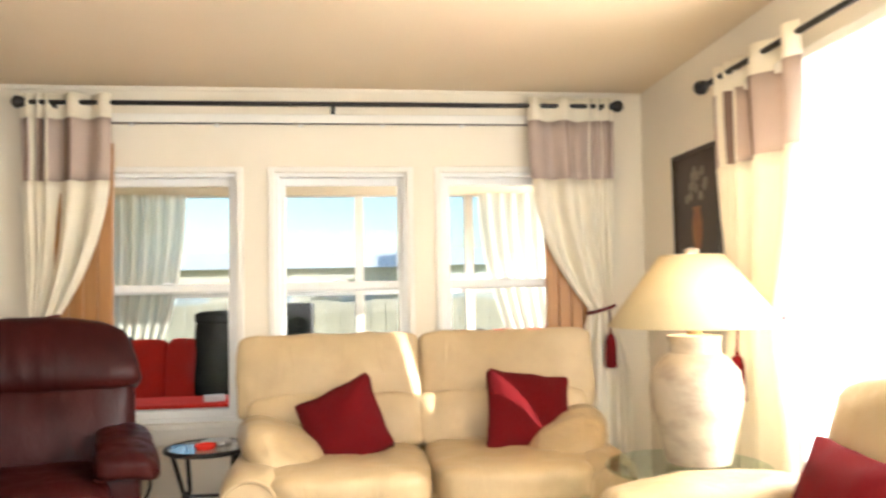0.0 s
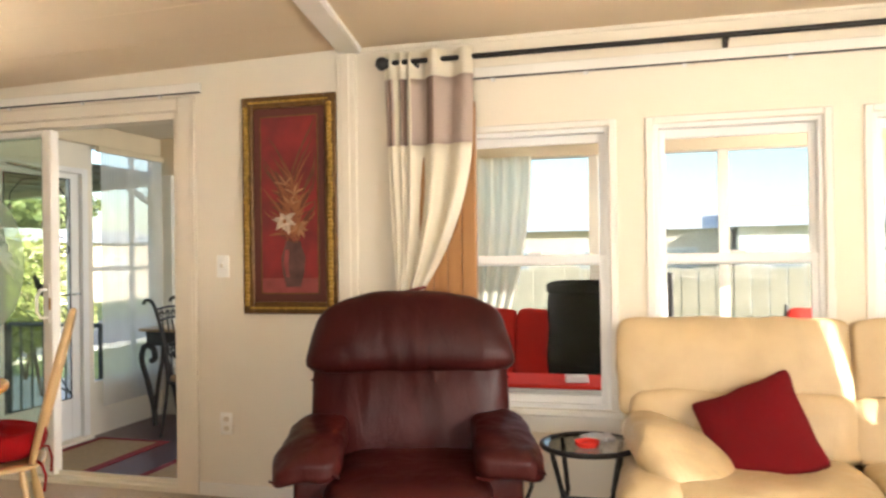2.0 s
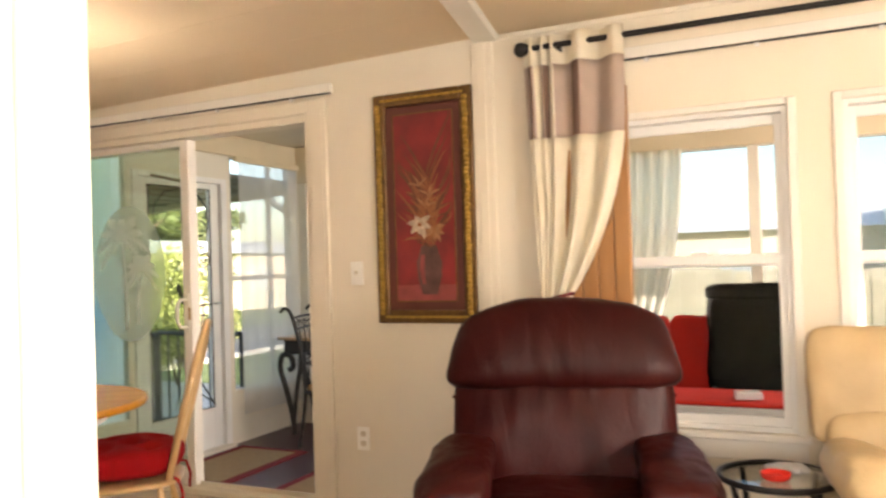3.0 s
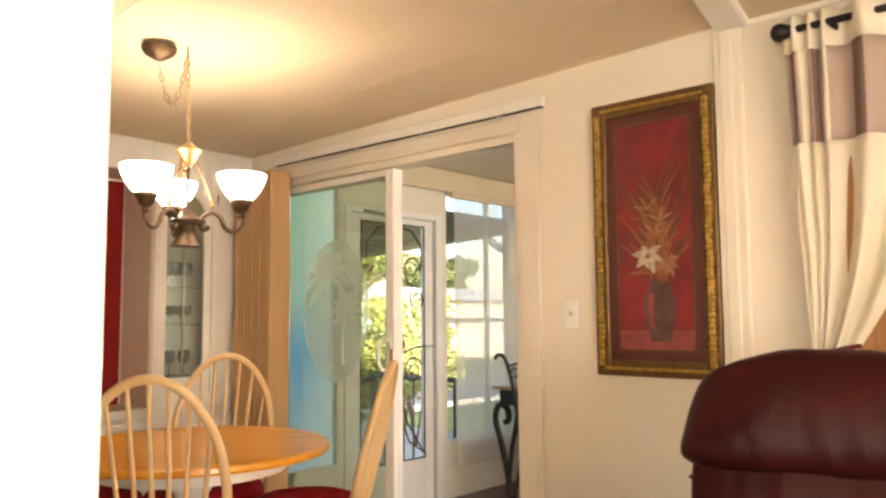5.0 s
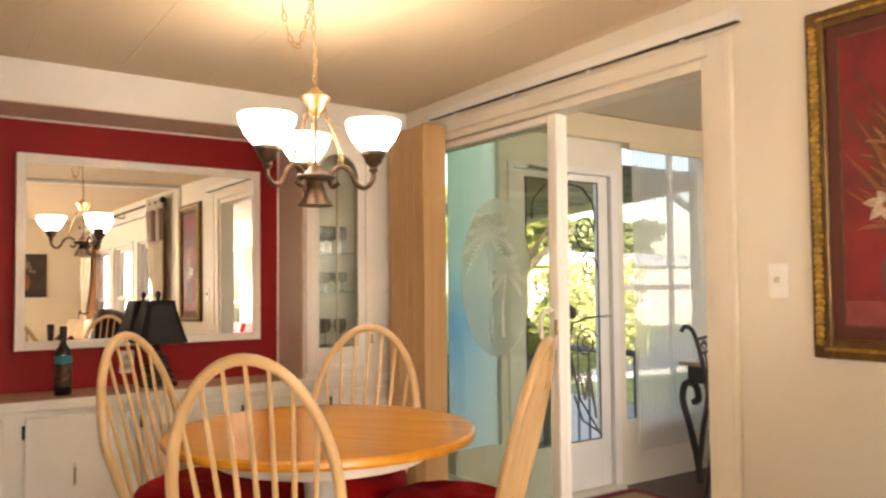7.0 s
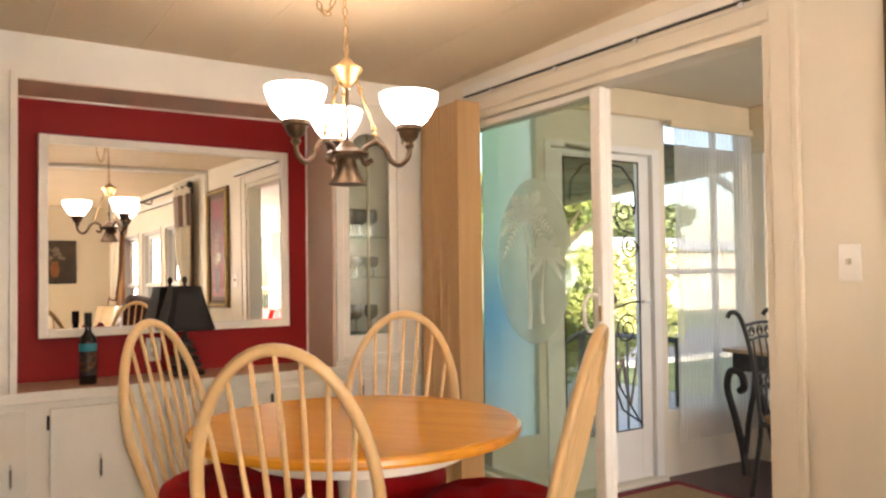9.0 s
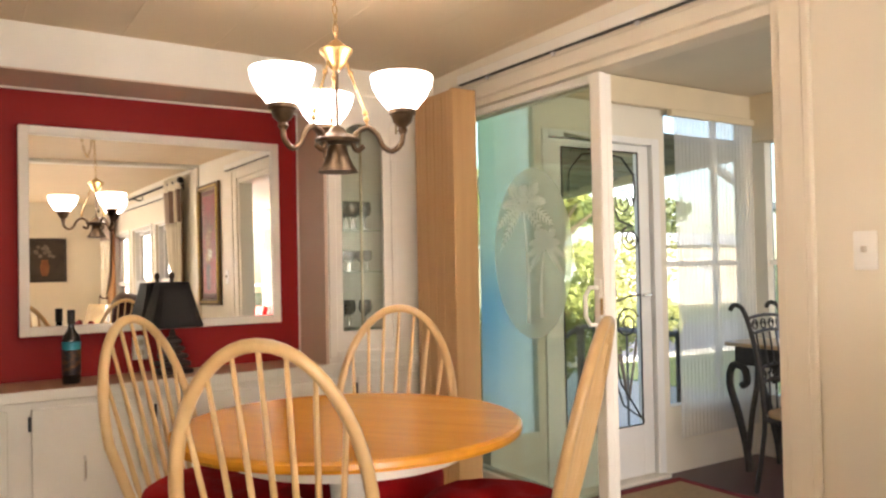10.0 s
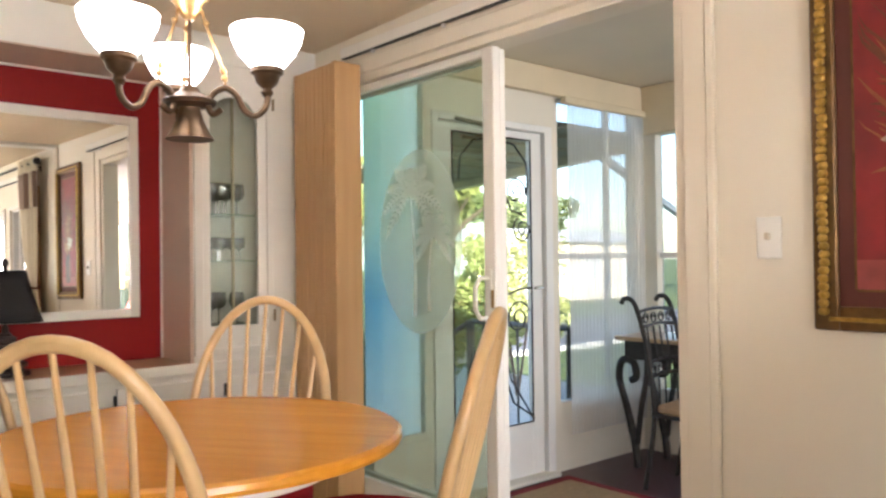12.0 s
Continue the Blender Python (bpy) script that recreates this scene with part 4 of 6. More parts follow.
# ---- accordion door stack ----
def accordion():
    ac = thing("accordion_door", "pale maple folding accordion door, stacked open", "folding door", pose(0, 0, 0))
    x0, x1 = -2.96, -2.588
    part("lead_post", box(x1 - 0.03, x1, -0.175, -0.03, 0.015, 2.075, 0.004), M_MAPLE, ac, smooth=False)
    n = 9
    for k in range(n):
        a = x1 - 0.032 - (x1 - x0 - 0.032) * (k + 1) / n
        b = x1 - 0.032 - (x1 - x0 - 0.032) * k / n
        d = 0.0015 * (k % 2)
        part("fold", box(a + 0.0006, b - 0.0006, -0.172 + d, -0.033, 0.02, 2.07, 0.003), M_MAPLE, ac, smooth=False)


accordion()


# ---- dining set ----
TABLE = (-1.40, -1.335)


def dining_table():
    t = thing("dining_table", "round oak pedestal table with white base", "table", pose(*TABLE, 0, 0, 0, 35))
    R, z = 0.49, 0.735
    part("tabletop", lathe([(R - 0.02, -0.012), (R - 0.004, -0.009), (R, 0.0), (R - 0.002, 0.012), (R - 0.012, 0.018), (0.01, 0.0185)], 72, (0, 0, z)), M_TABLEWOOD, t, angle=30)
    part("apron", lathe([(0.335, -0.07), (0.335, -0.013)], 48, (0, 0, z)), M_WHITE, t)
    part("pedestal", lathe([(0.10, 0.10), (0.075, 0.14), (0.05, 0.22), (0.07, 0.34), (0.085, 0.42), (0.055, 0.52), (0.06, 0.58), (0.10, 0.645)], 24), M_WHITE, t)
    for k in range(4):
        a = math.pi / 2 * k
        p = [(math.cos(a) * r, math.sin(a) * r, h) for r, h in ((0.05, 0.17), (0.16, 0.15), (0.28, 0.08), (0.37, 0.03))]
        part("foot", tube(p, [0.045, 0.04, 0.034, 0.03], 10), M_WHITE, t)


dining_table()


def windsor_chair(m):
    ch = thing("dining_chair", "light ash hoop-back windsor chair with spindles", "chair", m, group="chairs round the table")
    # built facing +y, origin on the floor under the seat's middle
    zs = 0.455

    def dish(p):
        return Vector((p.x * (1 + 0.14 * p.y / 0.2), p.y, p.z))
    part("seat", puff((0, 0, zs - 0.018), (0.42, 0.41, 0.036), 3.2, 14, bend=dish), M_CHAIRWOOD, ch)
    lean = math.tan(radians(14))

    pts = []
    for i in range(9):
        s = i / 8
        pts.append((0.145 + 0.06 * s, zs + 0.24 * s))
    for i in range(1, 24):
        a = math.pi * i / 24
        pts.append((0.205 * math.cos(a), zs + 0.24 + 0.345 * math.sin(a)))
    for i in range(8, -1, -1):
        s = i / 8
        pts.append((-0.145 - 0.06 * s, zs + 0.24 * s))
    y0 = -0.165
    path = [(x, y0 - (z - zs) * lean, z) for x, z in pts]
    part("hoop", tube(path, 0.0135, 10, flat=1.15), M_CHAIRWOOD, ch)
    for k in range(7):
        u = (k - 3) / 3
        xb, xt = 0.115 * u, 0.165 * u
        zt = zs + 0.24 + 0.345 * math.sqrt(max(0, 1 - (xt / 0.205) ** 2))
        p0, p1 = Vector((xb, y0 + 0.012 * (1 - u * u), zs - 0.005)), Vector((xt, y0 - (zt - zs) * lean, zt))
        part("spindle", tube([p0.lerp(p1, s) for s in (0, 0.3, 0.6, 1)], [0.006, 0.0085, 0.007, 0.0055], 8), M_CHAIRWOOD, ch)
    for sx in (-1, 1):
        for sy in (-1, 1):
            top, bot = Vector((sx * 0.14, sy * 0.13, zs - 0.03)), Vector((sx * 0.205, sy * 0.20, 0))
            part("leg", tube([top.lerp(bot, s) for s in (0, 0.12, 0.2, 0.35, 0.5, 0.62, 0.7, 1)], [0.012, 0.016, 0.012, 0.019, 0.02, 0.013, 0.016, 0.011], 10), M_CHAIRWOOD, ch)
        a, b = Vector((sx * 0.178, -0.172, 0.19)), Vector((sx * 0.178, 0.172, 0.19))
        part("stretcher", tube([a, a.lerp(b, 0.5), b], [0.008, 0.013, 0.008], 8), M_CHAIRWOOD, ch)
    part("stretcher", tube([(-0.178, 0, 0.19), (0, 0, 0.19), (0.178, 0, 0.19)], [0.008, 0.013, 0.008], 8), M_CHAIRWOOD, ch)
    return ch


def seat_pad(m):
    pad = thing("seat_cushion", "dark red tufted seat pad on a chair", "cushion", m, group="red seat pads")

    def tuft(p):
        d = sum(math.exp(-((p.x - a) ** 2 + (p.y - b) ** 2) / 0.0022) for a in (-0.09, 0.09) for b in (-0.09, 0.09)) + math.exp(-(p.x ** 2 + p.y ** 2) / 0.0022)
        return Vector((p.x * (1 + 0.14 * p.y / 0.2), p.y, p.z - (0.028 * d if p.z > 0 else 0)))
    part("pad", puff((0, 0, 0.522), (0.43, 0.41, 0.135), 2.9, 24, 0.006, 9, bend=tuft, seed=m.translation.x), M_PADCLOTH, pad)
    for x, y in ((-0.09, -0.09), (0.09, -0.09), (-0.09, 0.09), (0.09, 0.09), (0, 0)):
        part("button", lathe([(0.011, 0), (0.009, 0.004), (0.003, 0.006)], 8, (x, y, 0.562)), M_PADCLOTH, pad)
    for s in (-1, 1):
        part("tie", tube([(s * 0.13, -0.175, 0.46), (s * 0.155, -0.20, 0.45), (s * 0.15, -0.215, 0.40), (s * 0.16, -0.21, 0.34)], 0.006, 6), M_PADCLOTH, pad)


# hoop tops stand about 0.33 m behind the seat's middle
first = None
for hx, hy, twist in ((-0.832, -1.803, 0), (-1.95, -1.82, 0), (-1.80, -0.94, 0), (-0.805, -0.90, 2)):
    d = Vector((hx - TABLE[0], hy - TABLE[1], 0))
    d.normalize()
    d.rotate(Matrix.Rotation(radians(twist), 3, "Z"))
    c = Vector((hx, hy, 0)) - d * 0.315
    turn = math.degrees(math.atan2(d.x, -d.y))
    m = pose(c.x, c.y, 0, 0, 0, turn)
    if first is None:
        first = windsor_chair(m)
    else:
        copy_thing(first, m)
    seat_pad(m)


# ---- chandelier ----
def chandelier():
    ch = thing("chandelier", "antique bronze three-arm chandelier with white glass bowls, lit", "ceiling light", pose(-1.56, -1.284, -0.008))
    # bell and hub
    part("bell", lathe([(0.062, 1.488), (0.060, 1.492), (0.048, 1.51), (0.036, 1.535), (0.028, 1.565), (0.03, 1.572)], 24), M_BRONZE, ch)
    part("hub", lathe([(0.03, 1.57), (0.066, 1.578), (0.07, 1.588), (0.05, 1.60), (0.03, 1.61), (0.02, 1.625), (0.008, 1.63)], 24), M_BRONZE, ch)
    part("stem", tube([(0, 0, 1.62), (0, 0, 1.83)], 0.006, 8), M_BRONZE, ch)
    part("crown", lathe([(0.012, 1.80), (0.03, 1.82), (0.036, 1.84), (0.05, 1.855), (0.052, 1.865), (0.03, 1.878), (0.012, 1.895)], 24), M_GOLDB, ch)
    for ang in (-74, 46, 166):
        a = radians(ang)
        c, s = math.cos(a), math.sin(a)

        def P(r, z):
            return (c * r, s * r, z)
        prof = [(0.085, 1.565), (0.062, 1.552), (0.05, 1.575), (0.062, 1.605), (0.095, 1.62), (0.125, 1.60), (0.144, 1.562), (0.172, 1.545), (0.198, 1.562), (0.206, 1.585), (0.206, 1.605)]
        # smooth the scroll
        pts = []
        for i in range(len(prof) - 1):
            p0, p1, p2, p3 = (Vector(prof[max(0, min(len(prof) - 1, i + k))]) for k in (-1, 0, 1, 2))
            for t in (0, 0.25, 0.5, 0.75):
                q = 0.5 * ((2 * p1) + (p2 - p0) * t + (2 * p0 - 5 * p1 + 4 * p2 - p3) * t * t + (3 * p1 - p0 - 3 * p2 + p3) * t ** 3)
                pts.append(P(q.x, q.y))
        pts.append(P(*prof[-1]))
        arm = part("arm", tube(pts, 0.0085, 8), M_BRONZE, ch)
        x, y, _ = P(0.206, -0.035)
        drop = -0.035
        part("cup", lathe([(0.010, 1.63), (0.016, 1.64), (0.012, 1.65), (0.028, 1.665), (0.034, 1.685), (0.042, 1.69), (0.042, 1.703)], 20, (x, y, drop)), M_BRONZE, arm)
        bm = lathe([(0.036, 1.70), (0.049, 1.712), (0.072, 1.74), (0.089, 1.775), (0.094, 1.802), (0.091, 1.805), (0.084, 1.775), (0.067, 1.744), (0.044, 1.718)], 32, (x, y, drop))
        sh = part("glass_bowl", bm, M_BOWL, arm, "glowing white glass bowl shade")
        part("chain", tube([P(0.095, 1.628), P(0.092, 1.66), P(0.04, 1.80), P(0.035, 1.825)], 0.0045, 6), M_GOLDB, ch)
        for z, r in ((1.645, 0.093), (1.665, 0.09), (1.79, 0.045)):
            part("bead", lathe([(0.003, -0.009), (0.009, -0.004), (0.009, 0.004), (0.003, 0.009)], 8, P(r, z)), M_GOLDB, ch)
        lamp_point("bulb_light", (-1.56 + x, -1.284 + y, 1.74), 0.44)
    # chain up to the hook, then across to the canopy
    def links(points, name="chain_link"):
        dense = []
        for a, b in zip(points, points[1:]):
            a, b = Vector(a), Vector(b)
            k = max(1, int((b - a).length / 0.026))
            dense += [(a.lerp(b, i / k), (b - a).normalized()) for i in range(k)]
        for i, (p, d) in enumerate(dense):
            q = d.to_track_quat("Z", "Y").to_matrix().to_4x4() @ Matrix.Rotation(radians(90 * (i % 2)), 4, "Z")
            bm = tube([(0.0075 * math.cos(t), 0, 0.0165 * math.sin(t)) for t in [2 * math.pi * j / 12 for j in range(12)]], 0.0024, 5, closed=True)
            bmesh.ops.transform(bm, matrix=Matrix.Translation(p) @ q, verts=bm.verts)
            part(name, bm, M_GOLDB, ch)
    hz, cz = 2.262, 2.256
    links([(0, 0, 1.90), (0.0, -0.005, 2.08), (0.0, -0.012, hz - 0.02)])
    hook, can = Vector((0.0, -0.012, hz - 0.02)), Vector((-0.05, -0.105, cz - 0.05))
    sag = [hook.lerp(can, t) + Vector((0, 0, -0.72 * t * (1 - t))) for t in [i / 10 for i in range(11)]]
    links([tuple(p) for p in sag])
    part("hook", tube([(0.0, -0.012, hz + 0.015), (0.0, -0.012, hz - 0.015), (0.008, -0.012, hz - 0.026), (0.0, -0.012, hz - 0.034)], 0.003, 6), M_BRONZE, ch)
    part("canopy", lathe([(0.012, -0.055), (0.03, -0.045), (0.055, -0.03), (0.066, -0.012), (0.066, 0.0)], 28, (-0.05, -0.105, cz + 0.008)), M_BRONZE, ch)


M_BOWL = glow("lit_glass_bowl", (1.0, 0.93, 0.82), 3.8)
chandelier()


# ---- framed flower picture ----
def flower_picture():
    p = thing("framed_picture", "tall red flower painting in gilt frame", "picture")
    x0, x1, z0, z1, w = -0.517, 0.010, 0.962, 2.077, 0.062
    bm = bmesh.new()
    for a, b, c, d in ((x0, x0 + w, z0, z1), (x1 - w, x1, z0, z1), (x0 + w, x1 - w, z1 - w, z1), (x0 + w, x1 - w, z0, z0 + w)):
        box(a, b, -0.026, -0.002, c, d, 0.005, bm=bm)
    fr = part("frame", bm, M_FRAMEWOOD, p, "dark bronze frame", smooth=False)
    rnd = random.Random(4)
    bm = bmesh.new()
    for xx in (x0 + 0.03, x1 - 0.03):
        z = z0 + 0.05
        while z < z1 - 0.05:
            puff((xx + rnd.uniform(-0.003, 0.003), -0.031, z), (0.030, 0.016, 0.024), 2.2, 4, bm=bm)
            z += 0.021
    for zz in (z0 + 0.03, z1 - 0.03):
        box(x0 + 0.04, x1 - 0.04, -0.032, -0.026, zz - 0.006, zz + 0.006, 0.002, bm=bm)
    part("gilt_ornament", bm, M_GOLD, fr, "bright gilt carved ornament")
    part("mat_board", box(x0 + w, x1 - w, -0.012, -0.004, z0 + w, z1 - w), M_MATBOARD, p, "red-brown mat", smooth=False)
    c0, c1, d0, d1 = x0 + w + 0.045, x1 - w - 0.045, z0 + w + 0.045, z1 - w - 0.045
    bm = bmesh.new()
    for a, b, c, d in ((c0 - 0.006, c0, d0, d1), (c1, c1 + 0.006, d0, d1), (c0, c1, d1, d1 + 0.006), (c0, c1, d0 - 0.006, d0)):
        box(a, b, -0.016, -0.011, c, d, bm=bm)
    part("fillet", bm, M_FRAMEWOOD, p, smooth=False)
    part("canvas", box(c0, c1, -0.0155, -0.0115, d0, d1), M_CANVAS, p, "red painted canvas", smooth=False)
    part("painted_table", box(c0, c1, -0.0165, -0.0155, d0, d0 + 0.075), M_PAINTPINK, p, "pink-brown painted ledge", smooth=False)
    cx = (c0 + c1) / 2 + 0.01
    bm = bmesh.new()

    def flat(points, y):
        f = [bm.verts.new((x, y, z)) for x, z in points]
        bm.faces.new(f)
    zb = d0 + 0.03
    flat([(cx - 0.03, zb), (cx + 0.05, zb), (cx + 0.072, zb + 0.08), (cx + 0.078, zb + 0.15), (cx + 0.06, zb + 0.20), (cx + 0.05, zb + 0.235), (cx - 0.03, zb + 0.235), (cx - 0.04, zb + 0.20), (cx - 0.058, zb + 0.15), (cx - 0.052, zb + 0.08)], -0.0175)
    part("painted_vase", bm, M_PAINTGREY, p, "grey painted vase", smooth=False)

    def blade(px, pz, ang, length, width, y):
        n = 6
        sd = []
        for i in range(n + 1):
            s = i / n
            a = ang + 0.3 * s * (1 if math.cos(ang) < 0 else -1)
            x, z = px + math.cos(a) * length * s, pz + math.sin(a) * length * s
            x = max(c0 + 0.012, min(c1 - 0.012, x))
            w2 = width * math.sin(math.pi * (0.08 + 0.9 * s)) / 2
            sd.append((bm.verts.new((x - math.sin(a) * w2, y, z + math.cos(a) * w2)), bm.verts.new((x + math.sin(a) * w2, y, z - math.cos(a) * w2))))
        for a, b in zip(sd, sd[1:]):
            bm.faces.new((a[0], b[0], b[1], a[1]))
    for matl, nm, count, span, lens, y in ((M_PAINTBROWN, "painted_leaves", 64, (25, 155), (0.14, 0.56), -0.018), (M_PAINTOCHRE, "painted_grass", 46, (35, 145), (0.08, 0.50), -0.0188)):
        bm = bmesh.new()
        for k in range(count):
            a = radians(90 + max(-80, min(80, rnd.gauss(0, 30))))
            ln = rnd.uniform(*lens)
            ln = min(ln, 0.105 / max(0.05, abs(math.cos(a))))
            blade(cx + rnd.uniform(-0.03, 0.05), zb + 0.22 + rnd.uniform(0, 0.22), a, ln * rnd.uniform(0.5, 1), rnd.uniform(0.007, 0.017), y - 0.00002 * k)
        part(nm, bm, matl, p, smooth=False)
    bm = bmesh.new()
    for k in range(7):
        blade(cx - 0.035, zb + 0.335, 2 * math.pi * k / 7 + 0.15 * math.sin(k * 3.1), 0.062 + 0.012 * math.sin(k * 2.3), 0.030, -0.0197 - 0.00002 * k)
    part("painted_blossom", bm, M_PAINTWHITE, p, "cream painted petals", smooth=False)
    bm = bmesh.new()
    for k in range(9):
        blade(cx + 0.045, zb + 0.30, 2 * math.pi * k / 9 + 0.2 * math.sin(k * 2.3), 0.05 + 0.012 * math.sin(k * 1.7), 0.018, -0.0193 - 0.00002 * k)
    part("painted_blossom", bm, M_PAINTOCHRE2, p, "dull ochre painted petals", smooth=False)
    bm = bmesh.new()
    flat([(cx - 0.035 + 0.011 * math.cos(a), zb + 0.335 + 0.011 * math.sin(a)) for a in [2 * math.pi * i / 12 for i in range(12)]], -0.0201)
    part("painted_heart", bm, M_PAINTOCHRE, p, "ochre flower heart", smooth=False)
    bm = bmesh.new()
    flat([(cx - 0.028, zb + 0.05), (cx - 0.012, zb + 0.05), (cx - 0.018, zb + 0.12), (cx - 0.012, zb + 0.19), (cx - 0.034, zb + 0.19), (cx - 0.044, zb + 0.12)], -0.0178)
    part("painted_shine", bm, M_PAINTPINK, p, "dull rose sheen on the vase", smooth=False)
    bm = bmesh.new()
    for k in range(9):
        blade(cx - 0.005 + 0.03 * math.sin(k * 2.1), zb + 0.42 + 0.05 * (k % 3), radians(30 + 15 * k), 0.065, 0.011, -0.0196 - 0.00002 * k)
    part("painted_bud", bm, M_PAINTOCHRE2, p, "ochre painted buds", smooth=False)
    return p


M_FRAMEWOOD = mat("dark_gilt_wood", (0.16, 0.085, 0.025), 0.4, metal=0.4, vary=0.4, scale=30, bump=0.3, bump_scale=120)
M_MATBOARD = mat("mat_board", (0.105, 0.026, 0.016), 0.6, vary=0.15, scale=10)
M_CANVAS = mat("red_canvas", (0.30, 0.02, 0.02), 0.5, vary=0.5, scale=5, bump=0.3, bump_scale=200, second=(0.10, 0.012, 0.012))
M_PAINTPINK = mat("paint_pink", (0.28, 0.06, 0.05), 0.5, vary=0.3, scale=14)
M_PAINTGREY = mat("paint_grey", (0.14, 0.065, 0.05), 0.5, vary=0.6, scale=12, second=(0.045, 0.018, 0.016))
M_PAINTBROWN = mat("paint_brown", (0.17, 0.055, 0.022), 0.5, vary=0.5, scale=14, second=(0.10, 0.025, 0.012))
M_PAINTOCHRE = mat("paint_ochre", (0.30, 0.125, 0.04), 0.5, vary=0.4, scale=14, second=(0.20, 0.055, 0.02))
M_PAINTOCHRE2 = mat("paint_light_ochre", (0.36, 0.17, 0.07), 0.5, vary=0.4, scale=30)
M_PAINTWHITE = mat("paint_white", (0.55, 0.43, 0.31), 0.5, vary=0.5, scale=30)
flower_picture()


def dark_picture():
    p = thing("framed_picture", "dark brown still-life painting of a vase", "picture")
    x = ROOM_R - 0.002
    y0, y1, z0, z1 = -0.96, -0.47, 1.28, 1.83
    bm = bmesh.new()
    w = 0.02
    for a in ((y0, y0 + w, z0, z1), (y1 - w, y1, z0, z1), (y0 + w, y1 - w, z1 - w, z1), (y0 + w, y1 - w, z0, z0 + w)):
        box(x - 0.03, x, *a, 0.004, bm=bm)
    part("frame", bm, M_DARKWOOD, p, smooth=False)
    part("canvas", box(x - 0.018, x - 0.004, y0 + w, y1 - w, z0 + w, z1 - w), M_DARKCANVAS, p, smooth=False)
    bm = lathe([(0.03, 0), (0.05, 0.06), (0.055, 0.12), (0.035, 0.18), (0.045, 0.20)], 16, m=Matrix.Translation((x - 0.019, -0.72, 1.36)) @ Matrix.Diagonal((0.02, 1, 1, 1)))
    part("painted_vase", bm, M_PAINTOCHRE, p)
    bm = bmesh.new()
    rnd = random.Random(9)
    for k in range(12):
        puff((x - 0.019, -0.71 + rnd.uniform(-0.11, 0.11), 1.63 + rnd.uniform(-0.04, 0.11)), (0.003, 0.05, 0.045), 2.2, 4, bm=bm)
    part("painted_flower", bm, M_PAINTGREY2, p, "grey painted blossoms")


M_DARKWOOD = mat("dark_frame", (0.03, 0.018, 0.012), 0.4, vary=0.3, scale=20)
M_DARKCANVAS = mat("dark_canvas", (0.055, 0.036, 0.024), 0.5, vary=0.5, scale=6)
M_PAINTGREY2 = mat("paint_pale_grey", (0.20, 0.16, 0.12), 0.5, vary=0.4, scale=20)
dark_picture()


def wall_plate(name, m, toggle):
    p = thing(name, "ivory wall plate" + (" with toggle switch" if toggle else " with two sockets"), "switch" if toggle else "outlet", m)
    part("plate", box(-0.036, 0.036, -0.006, 0, -0.058, 0.058, 0.004, seg=2), M_IVORY, p)
    if toggle:
        part("toggle", box(-0.006, 0.006, -0.022, -0.005, -0.006, 0.014, 0.002), M_IVORY2, p)
        for z in (-0.03, 0.03):
            part("screw", lathe([(0.003, 0), (0.002, 0.001)], 8, m=Matrix.Translation((0, -0.006, z)) @ Matrix.Rotation(radians(90), 4, "X")), M_IVORY, p)
    else:
        for z in (-0.024, 0.024):
            part("socket", puff((0, -0.006, z), (0.032, 0.004, 0.028), 3, 6), M_IVORY2, p)


M_IVORY = mat("ivory_plastic", (0.90, 0.88, 0.82), 0.35, vary=0.04, scale=8)
M_IVORY2 = mat("ivory_plastic_dark", (0.62, 0.55, 0.44), 0.4, vary=0.04, scale=8)
wall_plate("light_switch", pose(-0.646, -0.001, 1.208), True)
wall_plate("wall_outlet", pose(HUTCH_BACK + 0.001, -1.50, 0.82, 0, 0, 90), False)
wall_plate("wall_outlet", pose(-0.637, -0.001, 0.383), False)


# ---- lamp corner ----
LAMP = (3.20, -1.42)


def glass_table():
    t = thing("corner_table", "round glass-topped corner table", "side table", pose(3.15, -1.44, 0))
    part("top", lathe([(0.29, 0.0), (0.295, 0.006), (0.29, 0.012)], 48, (0, 0, 0.53)), M_GREENGLASS, t, "green-edged glass top")
    for k in range(3):
        a = radians(30 + 120 * k)
        c, s = math.cos(a), math.sin(a)
        part("leg", tube([(c * 0.05, s * 0.05, 0.01), (c * 0.16, s * 0.16, 0.2), (c * 0.10, s * 0.10, 0.34), (c * 0.22, s * 0.22, 0.528)], 0.012, 8), M_GOLDB, t)
    part("ring", tube([(0.11 * math.cos(a), 0.11 * math.sin(a), 0.30) for a in [2 * math.pi * i / 24 for i in range(24)]], 0.008, 6, closed=True), M_GOLDB, t)


M_GREENGLASS = glass("green_glass", (0.82, 0.92, 0.87))
glass_table()


